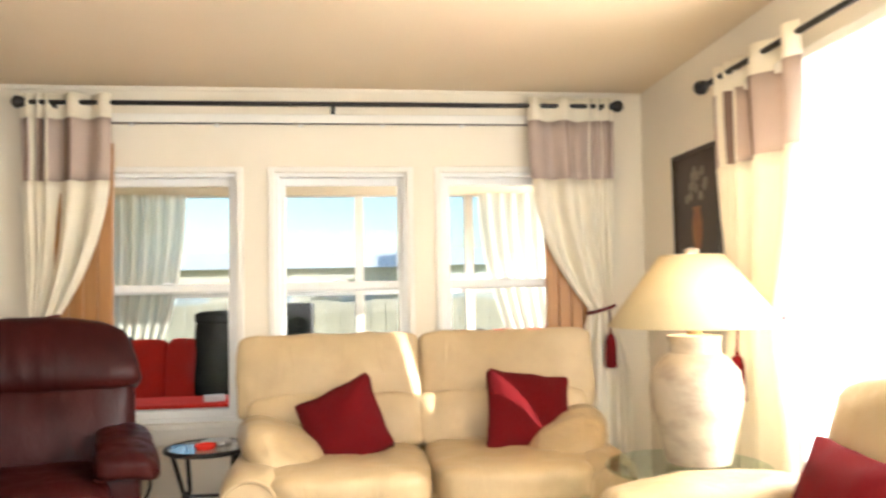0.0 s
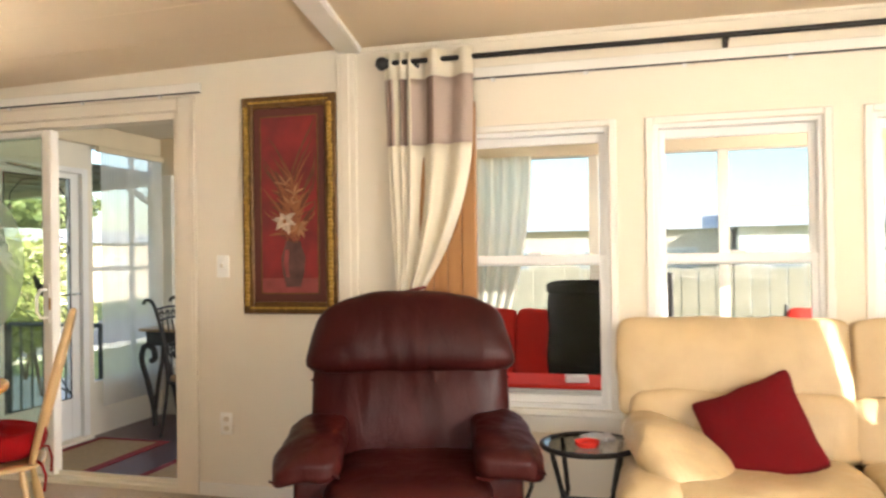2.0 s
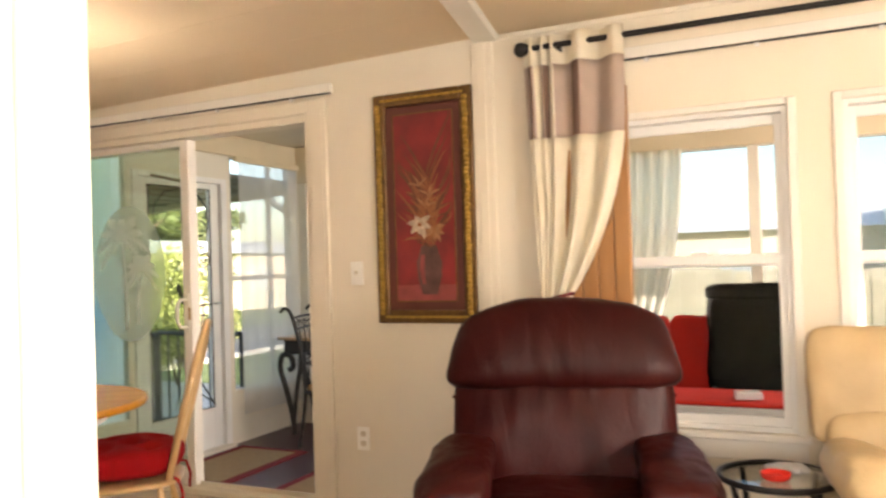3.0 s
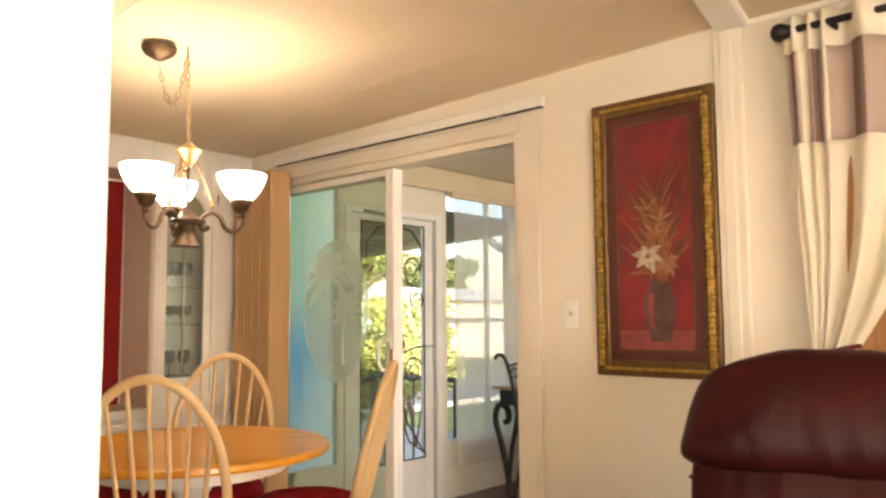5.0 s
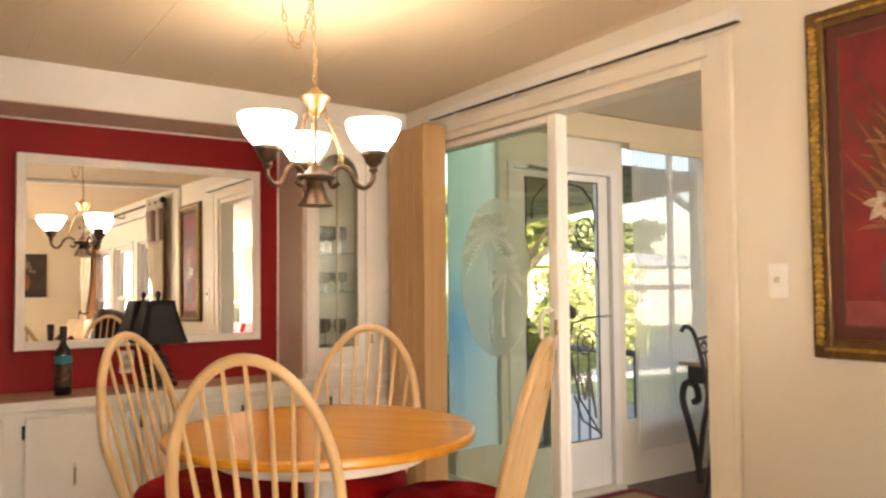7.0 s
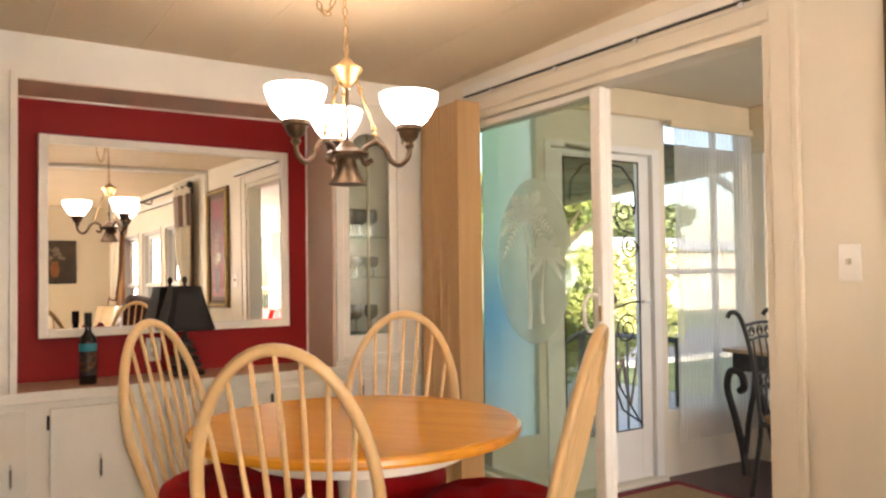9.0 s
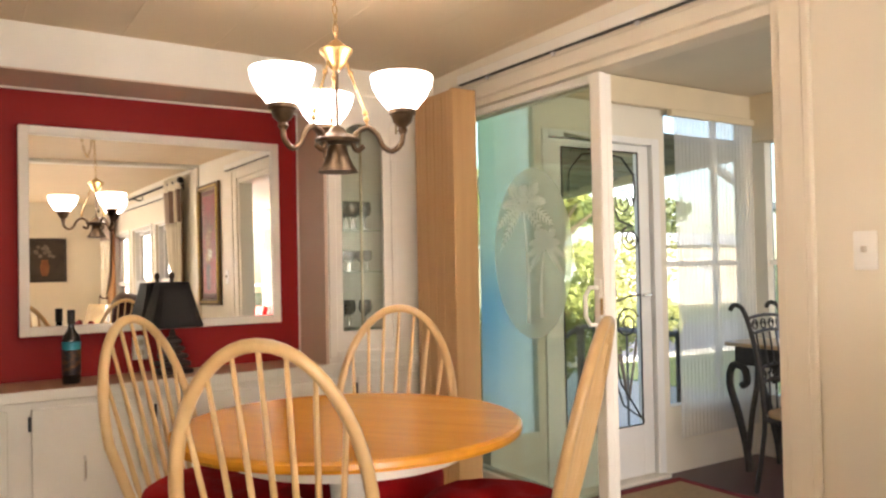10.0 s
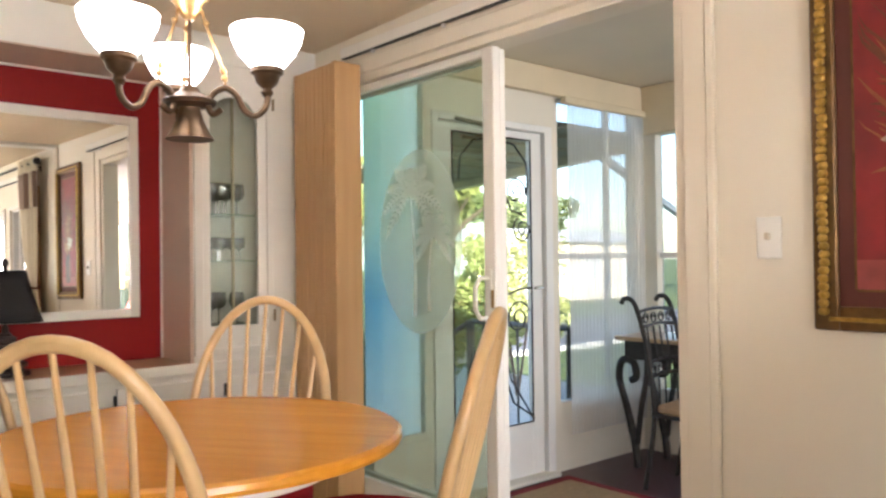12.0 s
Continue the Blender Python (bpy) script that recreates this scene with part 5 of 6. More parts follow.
def table_lamp():
    l = thing("table_lamp", "large cream ceramic jar lamp with cone shade, lit", "lamp", pose(LAMP[0], LAMP[1], 0.542))
    part("base", lathe([(0.10, 0), (0.115, 0.01), (0.135, 0.10), (0.16, 0.20), (0.168, 0.27), (0.155, 0.34), (0.115, 0.39), (0.095, 0.405), (0.092, 0.44), (0.10, 0.462), (0.098, 0.468), (0.03, 0.472)], 40), M_CERAMIC, l)
    part("stem", lathe([(0.03, 0.468), (0.03, 0.50), (0.008, 0.505), (0.006, 0.76)], 12), M_GOLDB, l)
    bm = lathe([(0.315, 0.505), (0.115, 0.765)], 56)
    for f in [f for f in bm.faces if len(f.verts) > 4]:
        bm.faces.remove(f)
    sh = part("shade", bm, M_LAMPSHADE, l, "cream cloth cone shade")
    md = sh.modifiers.new("thickness", "SOLIDIFY")
    md.thickness = 0.003
    part("spider", tube([(-0.115, 0, 0.764), (0.115, 0, 0.764)], 0.003, 6), M_GOLDB, l)
    part("finial", lathe([(0.006, 0.76), (0.026, 0.772), (0.028, 0.786), (0.006, 0.794)], 14), M_CERAMIC, l)
    lamp_point("table_lamp_light", (LAMP[0], LAMP[1], 1.17), 2.2, (1.0, 0.78, 0.5), 0.04)


M_CERAMIC = mat("cream_ceramic", (0.48, 0.40, 0.295), 0.5, vary=0.3, scale=9, bump=0.6, bump_scale=40, second=(0.23, 0.165, 0.12), amount=0.37, stretch=(1, 1, 1.6))
M_LAMPSHADE = cloth("lamp_shade_cloth", (0.72, 0.60, 0.37), 0.24)
table_lamp()


def armchair():
    a = thing("armchair", "cream leather armchair beside the bright window", "armchair", pose(3.12, -2.27, 0, 0, 0, -90))
    part("base", puff((0, 0, 0.22), (0.84, 0.80, 0.34), 8, 12, 0.006, 5), M_CREAM, a)
    part("seat_cushion", puff((0, -0.10, 0.42), (0.54, 0.64, 0.17), 4, 14, 0.012, 6), M_CREAM, a)
    lean = Matrix.Translation((0, 0.30, 0.66)) @ Matrix.Rotation(radians(-12), 4, "X")
    part("backrest", puff((0, 0, 0), (0.66, 0.22, 0.56), 4, 16, 0.016, 6, m=lean), M_CREAM, a)
    for s in (-1, 1):
        part("arm", puff((s * 0.37, -0.06, 0.52), (0.22, 0.78, 0.20), 3, 16, 0.012, 8, seed=s), M_CREAM, a)
        part("arm_panel", puff((s * 0.36, -0.04, 0.30), (0.16, 0.76, 0.48), 7, 10, 0.008, 6, seed=s), M_CREAM, a)
    for x in (-0.32, 0.32):
        for y in (-0.32, 0.30):
            part("foot", lathe([(0.02, 0), (0.028, 0.06)], 10, (x, y, 0)), M_BLACK, a)


armchair()
throw_pillow(pose(3.22, -2.22, 0.57, -22, 4, -90), "dark red throw pillow on the cream armchair", 0.40)


# ---- on the hutch counter ----
def bottle():
    b = thing("wine_bottle", "dark wine bottle with blue label band", "bottle", pose(-3.17, -1.83, 0.701))
    part("glass", lathe([(0.036, 0), (0.038, 0.01), (0.038, 0.19), (0.034, 0.21), (0.016, 0.235), (0.0135, 0.25), (0.0135, 0.305), (0.0155, 0.31), (0.0155, 0.322)], 24), M_BOTTLE, b)
    part("capsule", lathe([(0.0162, 0.262), (0.0165, 0.324), (0.01, 0.3245)], 20), M_BLACK, b)
    part("label_band", lathe([(0.0388, 0.150), (0.0388, 0.185)], 28), M_BLUELABEL, b, "turquoise label band")
    part("label", lathe([(0.0386, 0.04), (0.0386, 0.148)], 28), M_DARKLABEL, b, "dark label with orange figure")


M_BOTTLE = mat("bottle_glass", (0.012, 0.012, 0.010), 0.12, vary=0.1, scale=10, spec=0.6)
M_BLUELABEL = mat("turquoise_paper", (0.02, 0.28, 0.36), 0.5, vary=0.1, scale=20)
M_DARKLABEL = mat("dark_label_paper", (0.30, 0.12, 0.02), 0.5, vary=0.3, scale=34, second=(0.014, 0.014, 0.016), amount=0.66)
bottle()


def buffet_lamp():
    l = thing("buffet_lamp", "dark carved table lamp with black bell shade", "lamp", pose(-3.22, -1.385, 0.701))
    # stepped pagoda-like base
    for k, (w, z) in enumerate(((0.085, 0.0), (0.075, 0.035), (0.063, 0.07), (0.05, 0.105), (0.038, 0.14))):
        part("tier", puff((0, 0, z + 0.012), (w * 2, w * 2, 0.024), 6, 8), M_LAMPBASE, l)
        part("tier_neck", lathe([(w * 0.72, z + 0.02), (w * 0.62, z + 0.036)], 12), M_LAMPBASE, l)
    part("stem", lathe([(0.014, 0.165), (0.014, 0.20), (0.006, 0.21), (0.006, 0.43)], 10), M_LAMPBASE, l)
    bm = bmesh.new()
    rows = []
    for w, z in ((0.150, 0.225), (0.132, 0.27), (0.112, 0.33), (0.094, 0.39), (0.082, 0.435)):
        cut = w * 0.25
        ring = [(w, -w + cut), (w, w - cut), (w - cut, w), (-w + cut, w), (-w, w - cut), (-w, -w + cut), (-w + cut, -w), (w - cut, -w)]
        rows.append([bm.verts.new((x, y * 0.8, z)) for x, y in ring])
    for a, b in zip(rows, rows[1:]):
        for j in range(8):
            bm.faces.new((a[j], a[(j + 1) % 8], b[(j + 1) % 8], b[j]))
    sh = part("shade", bm, M_SHADE_BLACK, l, "black bell shade with cut corners", angle=25)
    md = sh.modifiers.new("thickness", "SOLIDIFY")
    md.thickness = 0.003
    part("spider", tube([(-0.08, 0, 0.43), (0.08, 0, 0.43)], 0.003, 6), M_BLACK, l)
    part("finial", lathe([(0.004, 0.43), (0.010, 0.44), (0.007, 0.447), (0.014, 0.46), (0.012, 0.475), (0.003, 0.484)], 12), M_LAMPBASE, l)


M_LAMPBASE = mat("dark_carved_resin", (0.035, 0.018, 0.012), 0.45, vary=0.4, scale=30, bump=0.4, bump_scale=90)
buffet_lamp()


def stem_glass(m, big):
    g = thing("wine_glass", "clear stemmed glass on a glass shelf", "glass", m, group="glasses in the arched cabinet")
    h = 0.15 if big else 0.11
    r = 0.038 if big else 0.03
    bm = lathe([(0.006, h * 0.45), (r * 0.8, h * 0.55), (r, h * 0.72), (r * 0.86, h)], 18)
    for f in [f for f in bm.faces if len(f.verts) > 4]:
        bm.faces.remove(f)
    part("bowl", bm, M_STEMGLASS, g)
    part("stem", lathe([(0.004, 0.006), (0.004, h * 0.46)], 8), M_STEMGLASS, g)
    part("foot", lathe([(r * 0.85, 0), (r * 0.85, 0.002), (0.005, 0.007)], 18), M_STEMGLASS, g)
    return g


M_STEMGLASS = glass("crystal", (0.58, 0.59, 0.56), 0.03, low=0.14)
big = stem_glass(pose(-3.12, -0.525, 1.39), True)
for x, y in ((-3.17, -0.475), (-3.12, -0.475), (-3.20, -0.42), (-3.125, -0.405), (-3.17, -0.375), (-3.22, -0.47)):
    copy_thing(big, pose(x, y, 1.39))
small = stem_glass(pose(-3.12, -0.535, 1.17), False)
for x, y in ((-3.14, -0.485), (-3.19, -0.47), (-3.12, -0.39), (-3.18, -0.40), (-3.22, -0.44)):
    copy_thing(small, pose(x, y, 1.17))
for x, y in ((-3.13, -0.53), (-3.18, -0.47), (-3.13, -0.40)):
    copy_thing(big, pose(x, y, 0.865))


# ---- porch ----
PX, PY, PF, PZT = -2.73, 2.36, -0.13, 2.305
PR = 4.6
M_PORCHFLOOR = mat("porch_floor_paint", (0.085, 0.035, 0.036), 0.32, vary=0.25, scale=3, bump=0.2, bump_scale=60)
M_PORCH = mat("porch_paint", (0.74, 0.70, 0.60), 0.5, vary=0.08, scale=2, bump=0.1, bump_scale=60)
M_PORCHBEAM = mat("porch_beam_paint", (0.70, 0.60, 0.42), 0.5, vary=0.08, scale=3, bump=0.1, bump_scale=60)
M_PORCHCEIL = mat("porch_ceiling_paint", (0.76, 0.68, 0.55), 0.6, vary=0.06, scale=2)
part("porch_floor", box(PX - 0.1, PR, 0.125, PY + 0.12, PF - 0.12, PF), M_PORCHFLOOR, label="dark maroon painted porch floor", kind="structure", smooth=False)
part("porch_riser", box(SL0 - 0.2, SL1 + 0.2, 0.122, 0.15, PF, 0.0), M_WHITE, label="white step riser under the sliding door", kind="structure", smooth=False)
part("porch_ceiling", box(PX - 0.1, PR + 0.2, 0.125, PY + 0.1, PZT, PZT + 0.06), M_PORCHCEIL, label="grey-white porch ceiling", kind="structure", smooth=False)
DY0, DY1, DZ1 = 0.56, 1.40, 1.945
W0, W1, WB, WT = 1.51, 2.30, 0.284, 2.13
BY0, BY1, BZ0, BZ1 = 0.122, 0.455, 0.26, 2.09
part("porch_wall_west", wall_with_holes("y", PX - 0.08, 0.08, 0.122, PY + 0.08, PF - 0.1, PZT, [(BY0, BY1, BZ0, BZ1), (DY0 - 0.03, DY1 + 0.02, PF, DZ1), (W0, W1, WB, WT)]), M_PORCH, label="white porch end wall", kind="structure", smooth=False)
segs = []
x = PX + 0.12
while x < PR - 0.3:
    segs.append((x, x + 0.86))
    x += 0.93
part("porch_wall_north", wall_with_holes("x", PY, 0.08, PX, PR, PF - 0.1, PZT, [(a, b, WB, 1.98) for a, b in segs]), M_PORCH, label="white porch wall with open screens", kind="structure", smooth=False)
# out of view; the added porch lamp shines in through its opening
part("porch_wall_east", wall_with_holes("y", PR, 0.08, 0.122, PY, PF - 0.1, PZT, [(0.5, 2.1, WB, 1.98)]), M_PORCH, label="white porch end wall", kind="structure", smooth=False)
bm = box(PX + 0.002, PX + 0.05, 0.125, PY - 0.002, 2.14, 2.30, 0.004)
box(PX + 0.052, PR - 0.002, PY - 0.05, PY - 0.002, 1.985, 2.30, 0.004, bm=bm)
part("porch_beam", bm, M_PORCHBEAM, label="cream porch header beam", kind="structure", smooth=False)
bm = box(PX - 0.05, PX - 0.02, W0, W1, 1.155, 1.19)
box(PX - 0.05, PX - 0.02, 2.01, 2.045, WB, 1.155, bm=bm)
box(PX - 0.05, PX - 0.02, 2.01, 2.045, 1.19, WT, bm=bm)
for a, b in segs:
    box(a, b, PY + 0.03, PY + 0.06, 1.155, 1.19, bm=bm)
part("porch_mullions", bm, M_VINYL, label="white porch window bars", kind="structure", smooth=False)


sc = thing("window_6", "grey insect screens in the porch openings", "window screen", kind="structure")
for a, b in segs:
    g = part("screen", box(a, b, PY + 0.064, PY + 0.067, WB, 1.98), M_SCREEN, sc, smooth=False)
    g.visible_shadow = False
g = part("screen", box(PX - 0.062, PX - 0.059, W0, W1, WB, WT), M_SCREEN, sc, smooth=False)
g.visible_shadow = False


# blue privacy film beside the storm door
def film_glass():
    m = bpy.data.materials.new("blue_film")
    m.use_nodes = True
    nt = m.node_tree
    nt.nodes.remove(nt.nodes["Principled BSDF"])
    co = nt.nodes.new("ShaderNodeTexCoord")
    sep = nt.nodes.new("ShaderNodeSeparateXYZ")
    nt.links.new(co.outputs["Object"], sep.inputs[0])
    mr = nt.nodes.new("ShaderNodeMapRange")
    mr.inputs[1].default_value, mr.inputs[2].default_value = 0.35, 1.9
    nt.links.new(sep.outputs["Z"], mr.inputs[0])
    rp = nt.nodes.new("ShaderNodeValToRGB")
    e = rp.color_ramp.elements
    e[0].position, e[0].color = 0.0, (0.84, 0.92, 1.0, 1)
    e[1].position, e[1].color = 1.0, (0.78, 0.92, 0.82, 1)
    mid = e.new(0.40)
    mid.color = (0.46, 0.74, 0.96, 1)
    mid = e.new(0.62)
    mid.color = (0.84, 0.98, 0.98, 1)
    nt.links.new(mr.outputs[0], rp.inputs[0])
    tl = nt.nodes.new("ShaderNodeBsdfTranslucent")
    df = nt.nodes.new("ShaderNodeBsdfDiffuse")
    ym = nt.nodes.new("ShaderNodeMapRange")
    ym.inputs[1].default_value, ym.inputs[2].default_value, ym.inputs[4].default_value = BY0 + 0.05, BY1 - 0.04, 0.80
    nt.links.new(sep.outputs["Y"], ym.inputs[0])
    pale = nt.nodes.new("ShaderNodeMix")
    pale.data_type = "RGBA"
    pale.inputs[7].default_value = (0.95, 0.98, 0.96, 1)
    nt.links.new(ym.outputs[0], pale.inputs[0])
    nt.links.new(rp.outputs[0], pale.inputs[6])
    for s in (tl, df):
        nt.links.new(pale.outputs[2], s.inputs[0])
    mx = nt.nodes.new("ShaderNodeMixShader")
    mx.inputs[0].default_value = 0.06
    nt.links.new(tl.outputs[0], mx.inputs[1])
    nt.links.new(df.outputs[0], mx.inputs[2])
    nt.links.new(mx.outputs[0], nt.nodes["Material Output"].inputs[0])
    return m


bw = thing("window_5", "narrow porch sidelight with blue-green privacy film", "window", kind="structure")
part("pane", box(PX - 0.045, PX - 0.04, 0.109, BY1, BZ0, BZ1), film_glass(), bw, smooth=False)
bm = bmesh.new()
box(PX, PX + 0.014, BY1 - 0.012, BY1 + 0.03, BZ0 - 0.03, BZ1 + 0.03, 0.003, bm=bm)
box(PX, PX + 0.014, BY0 + 0.004, BY1 - 0.012, BZ0 - 0.03, BZ0 + 0.012, 0.003, bm=bm)
part("window_frame", bm, M_PORCH, bw, smooth=False)


def storm_door():
    d = thing("door_2", "white storm door with black scroll ironwork", "door", kind="structure")
    x = PX - 0.055
    z0, z1, gy0, gy1, gz0, gz1 = PF + 0.025, 1.905, 0.665, 1.288, 0.20, 1.862
    bm = bmesh.new()
    for a in ((DY0, gy0, z0, z1), (gy1, DY1 - 0.02, z0, z1), (gy0, gy1, gz1, z1), (gy0, gy1, z0, gz0)):
        box(x, x + 0.04, *a, 0.003, bm=bm)
    part("leaf", bm, M_VINYL, d, smooth=False)
    bm = bmesh.new()
    for a in ((gy0, gy0 + 0.008, gz0, gz1), (gy1 - 0.008, gy1, gz0, gz1), (gy0 + 0.008, gy1 - 0.008, gz1 - 0.008, gz1), (gy0 + 0.008, gy1 - 0.008, gz0, gz0 + 0.008)):
        box(x + 0.036, x + 0.043, *a, bm=bm)
    part("gasket", bm, M_BLACK, d, "black glazing gasket", smooth=False)
    g = part("pane", box(x + 0.018, x + 0.022, gy0, gy1, gz0, gz1), M_GLASS, d, smooth=False)
    g.visible_shadow = False
    xi = x + 0.050
    c = (gy0 + gy1) / 2

    def spiral(s, dy, cz, r0, start, turns=1.75):
        return [(xi, c + s * (dy + r0 * (1 - 0.82 * i / 44) * math.cos(start + turns * 2 * math.pi * i / 44)), cz + r0 * (1 - 0.82 * i / 44) * math.sin(start + turns * 2 * math.pi * i / 44)) for i in range(45)]
    part("bar", tube([(xi, c - 0.02, 1.84), (xi, c - 0.16, 1.82), (xi, c - 0.26, 1.72), (xi, c - 0.27, 1.60)], 0.005, 6), M_IRON, d, "black iron bar")
    for s in (1,):
        for dy, cz, r, st in ((0.17, 1.55, 0.085, -0.2), (0.225, 1.33, 0.08, 2.0), (0.18, 0.82, 0.10, 0.4)):
            part("scroll", tube(spiral(s, dy, cz, r, st), 0.0055, 6), M_IRON, d, "black iron scroll")
        part("bar", tube([(xi, c + s * 0.02, 1.84), (xi, c + s * 0.16, 1.82), (xi, c + s * 0.26, 1.72), (xi, c + s * 0.27, 1.60), (xi, c + s * 0.255, 1.53)], 0.0065, 6), M_IRON, d, "black iron bar")
        part("bar", tube([(xi, c + s * 0.09, 1.52), (xi, c + s * 0.13, 1.44), (xi, c + s * 0.24, 1.41)], 0.0065, 6), M_IRON, d, "black iron bar")
        part("bar", tube([(xi, c + s * 0.30, 0.99), (xi, c + s * 0.20, 0.985), (xi, c + s * 0.06, 0.95), (xi, c + s * 0.02, 0.80), (xi, c + s * 0.05, 0.62)], 0.0065, 6), M_IRON, d, "black iron bar")
        for k, e in enumerate((0.58, 0.30)):
            a = Vector((xi, c + s * (0.03 + 0.035 * k), gz0 + e))
            b = Vector((xi, c + s * 0.302, gz0 + 0.02 + 0.012 * k))
            m = a.lerp(b, 0.5) + Vector((0, -s * 0.05, -0.03))
            part("bar", tube([a, m, b], 0.006, 6), M_IRON, d, "black iron bar")
    bm = puff((0, 0, 0), (0.02, 0.15, 0.085), 2.2, 8, m=Matrix.Translation((xi, c + 0.03, 1.03)) @ Matrix.Rotation(radians(-28), 4, "X"))
    puff((0, 0, 0), (0.02, 0.05, 0.13), 2.2, 6, m=Matrix.Translation((xi, c - 0.03, 1.09)) @ Matrix.Rotation(radians(24), 4, "X"), bm=bm)
    part("ornament", bm, M_BLACK, d, "black iron leaping fish ornament")
    part("knob", tube([(x + 0.04, 1.345, 0.99), (x + 0.08, 1.345, 0.99), (x + 0.09, 1.33, 0.99), (x + 0.09, 1.26, 0.99)], 0.009, 8), M_CHROME, d, "chrome handle")
    part("closer", tube([(x + 0.065, 0.66, 1.925), (x + 0.065, 1.0, 1.90)], 0.014, 10), M_CHROME, d, "door closer")
    bm = box(PX - 0.07, PX + 0.014, DY0 - 0.05, DY0 - 0.004, PF, 1.95, 0.003)
    box(PX - 0.07, PX + 0.014, DY1 - 0.014, DY1 + 0.05, PF, 1.95, 0.003, bm=bm)
    box(PX - 0.07, PX + 0.014, DY0 - 0.004, DY1 - 0.014, 1.91, 1.95, 0.003, bm=bm)
    part("frame", bm, M_VINYL, d, smooth=False)
    part("threshold", box(PX - 0.12, PX + 0.07, DY0 - 0.03, DY1 + 0.03, PF, PF + 0.024, 0.004), M_PORCH, d, smooth=False)


storm_door()


# porch curtains
def hanging(name, label, p0, p1, z0, z1, material, folds, depth=0.02, sweep=None, seed=0.0):
    """A gathered cloth between two plan points; sweep(u, v) moves it along the line."""
    a, b = Vector((*p0, 0)), Vector((*p1, 0))
    d = b - a
    nrm = Vector((-d.y, d.x, 0)).normalized()
    bm = bmesh.new()
    cols, rows = folds * 10, 14
    g = []
    for r in range(rows + 1):
        v = r / rows
        line = []
        for c in range(cols + 1):
            u = c / cols
            uu = sweep(u, v) if sweep else u
            ph = u * folds * 2 * math.pi + 0.8 * noise.noise((u * 6, v * 0.8, seed))
            p = a + d * uu + nrm * (depth * math.sin(ph) * (0.7 + 0.5 * noise.noise((u * 7, v, seed + 3)))) + Vector((0, 0, z1 + (z0 - z1) * v))
            line.append(bm.verts.new(p))
        g.append(line)
    for p, q in zip(g, g[1:]):
        for c in range(cols):
            bm.faces.new((p[c], p[c + 1], q[c + 1], q[c]))
    return part(name, bm, material, label=label, category="curtain", angle=80)


M_PORCHSHEER = cloth("porch_sheer", (0.96, 0.95, 0.91), 0.68, 0.42)
M_PORCHDRAPE = cloth("porch_drape", (0.84, 0.80, 0.68), 0.6, 0.08)
hanging("sheer_curtain", "thin white sheer curtain over porch window", (PX + 0.075, W0 + 0.01), (PX + 0.075, PY - 0.07), 0.10, 2.125, M_PORCHSHEER, 22, 0.009, seed=2)
bm = box(PX + 0.055, PX + 0.095, W0 - 0.03, PY - 0.06, 2.09, 2.135, 0.006)
part("curtain_heading", bm, M_PORCHBEAM, label="cream curtain heading on the porch", category="curtain heading")
hanging("porch_drape", "pale green porch drape, tied back", (0.05, PY - 0.09), (0.62, PY - 0.09), 0.2, 1.99, M_PORCHDRAPE, 6, 0.03, sweep=lambda u, v: u * (1 - 0.55 * min(1, v * 1.15) ** 2), seed=5)
hanging("porch_drape", "cream porch drape, swept aside", (3.0, PY - 0.09), (3.75, PY - 0.09), 0.2, 1.99, M_PORCHDRAPE, 7, 0.03, sweep=lambda u, v: 1 - (1 - u) * (1 - 0.55 * min(1, v * 1.15) ** 2), seed=7)


# porch rugs: tan with a red border
def rug(m, w, l, label):
    r = thing("rug", label, "rug", m, group="porch rugs")
    part("border", box(-w / 2, w / 2, -l / 2, l / 2, 0.0, 0.008, 0.003), M_RUGRED, r, "dark red border", smooth=False)
    part("field", box(-w / 2 + 0.07, w / 2 - 0.07, -l / 2 + 0.07, l / 2 - 0.07, 0.006, 0.011, 0.002), M_RUGTAN, r, "tan woven field", smooth=False)


M_RUGRED = mat("rug_red", (0.22, 0.02, 0.025), 0.95, vary=0.2, scale=40, bump=0.6, bump_scale=300)
M_RUGTAN = mat("rug_tan", (0.36, 0.24, 0.12), 0.95, vary=0.2, scale=50, bump=0.6, bump_scale=300)
rug(pose(-2.32, 0.98, PF + 0.001), 0.62, 0.95, "tan door mat with dark red border")
rug(pose(-1.0, 0.92, PF + 0.001), 1.3, 1.1, "tan rug with dark red border")


# ---- wrought-iron porch dining set ----
def scrolled(points, name, parent, r=0.011):
    out = []
    pts = [Vector(p) for p in points]
    for i in range(len(pts) - 1):
        p0, p1, p2, p3 = (pts[max(0, min(len(pts) - 1, i + k))] for k in (-1, 0, 1, 2))
        for t in (0, 0.25, 0.5, 0.75):
            out.append(0.5 * ((2 * p1) + (p2 - p0) * t + (2 * p0 - 5 * p1 + 4 * p2 - p3) * t * t + (3 * p1 - p0 - 3 * p2 + p3) * t ** 3))
    out.append(pts[-1])
    return part(name, tube(out, r, 7), M_IRON, parent)


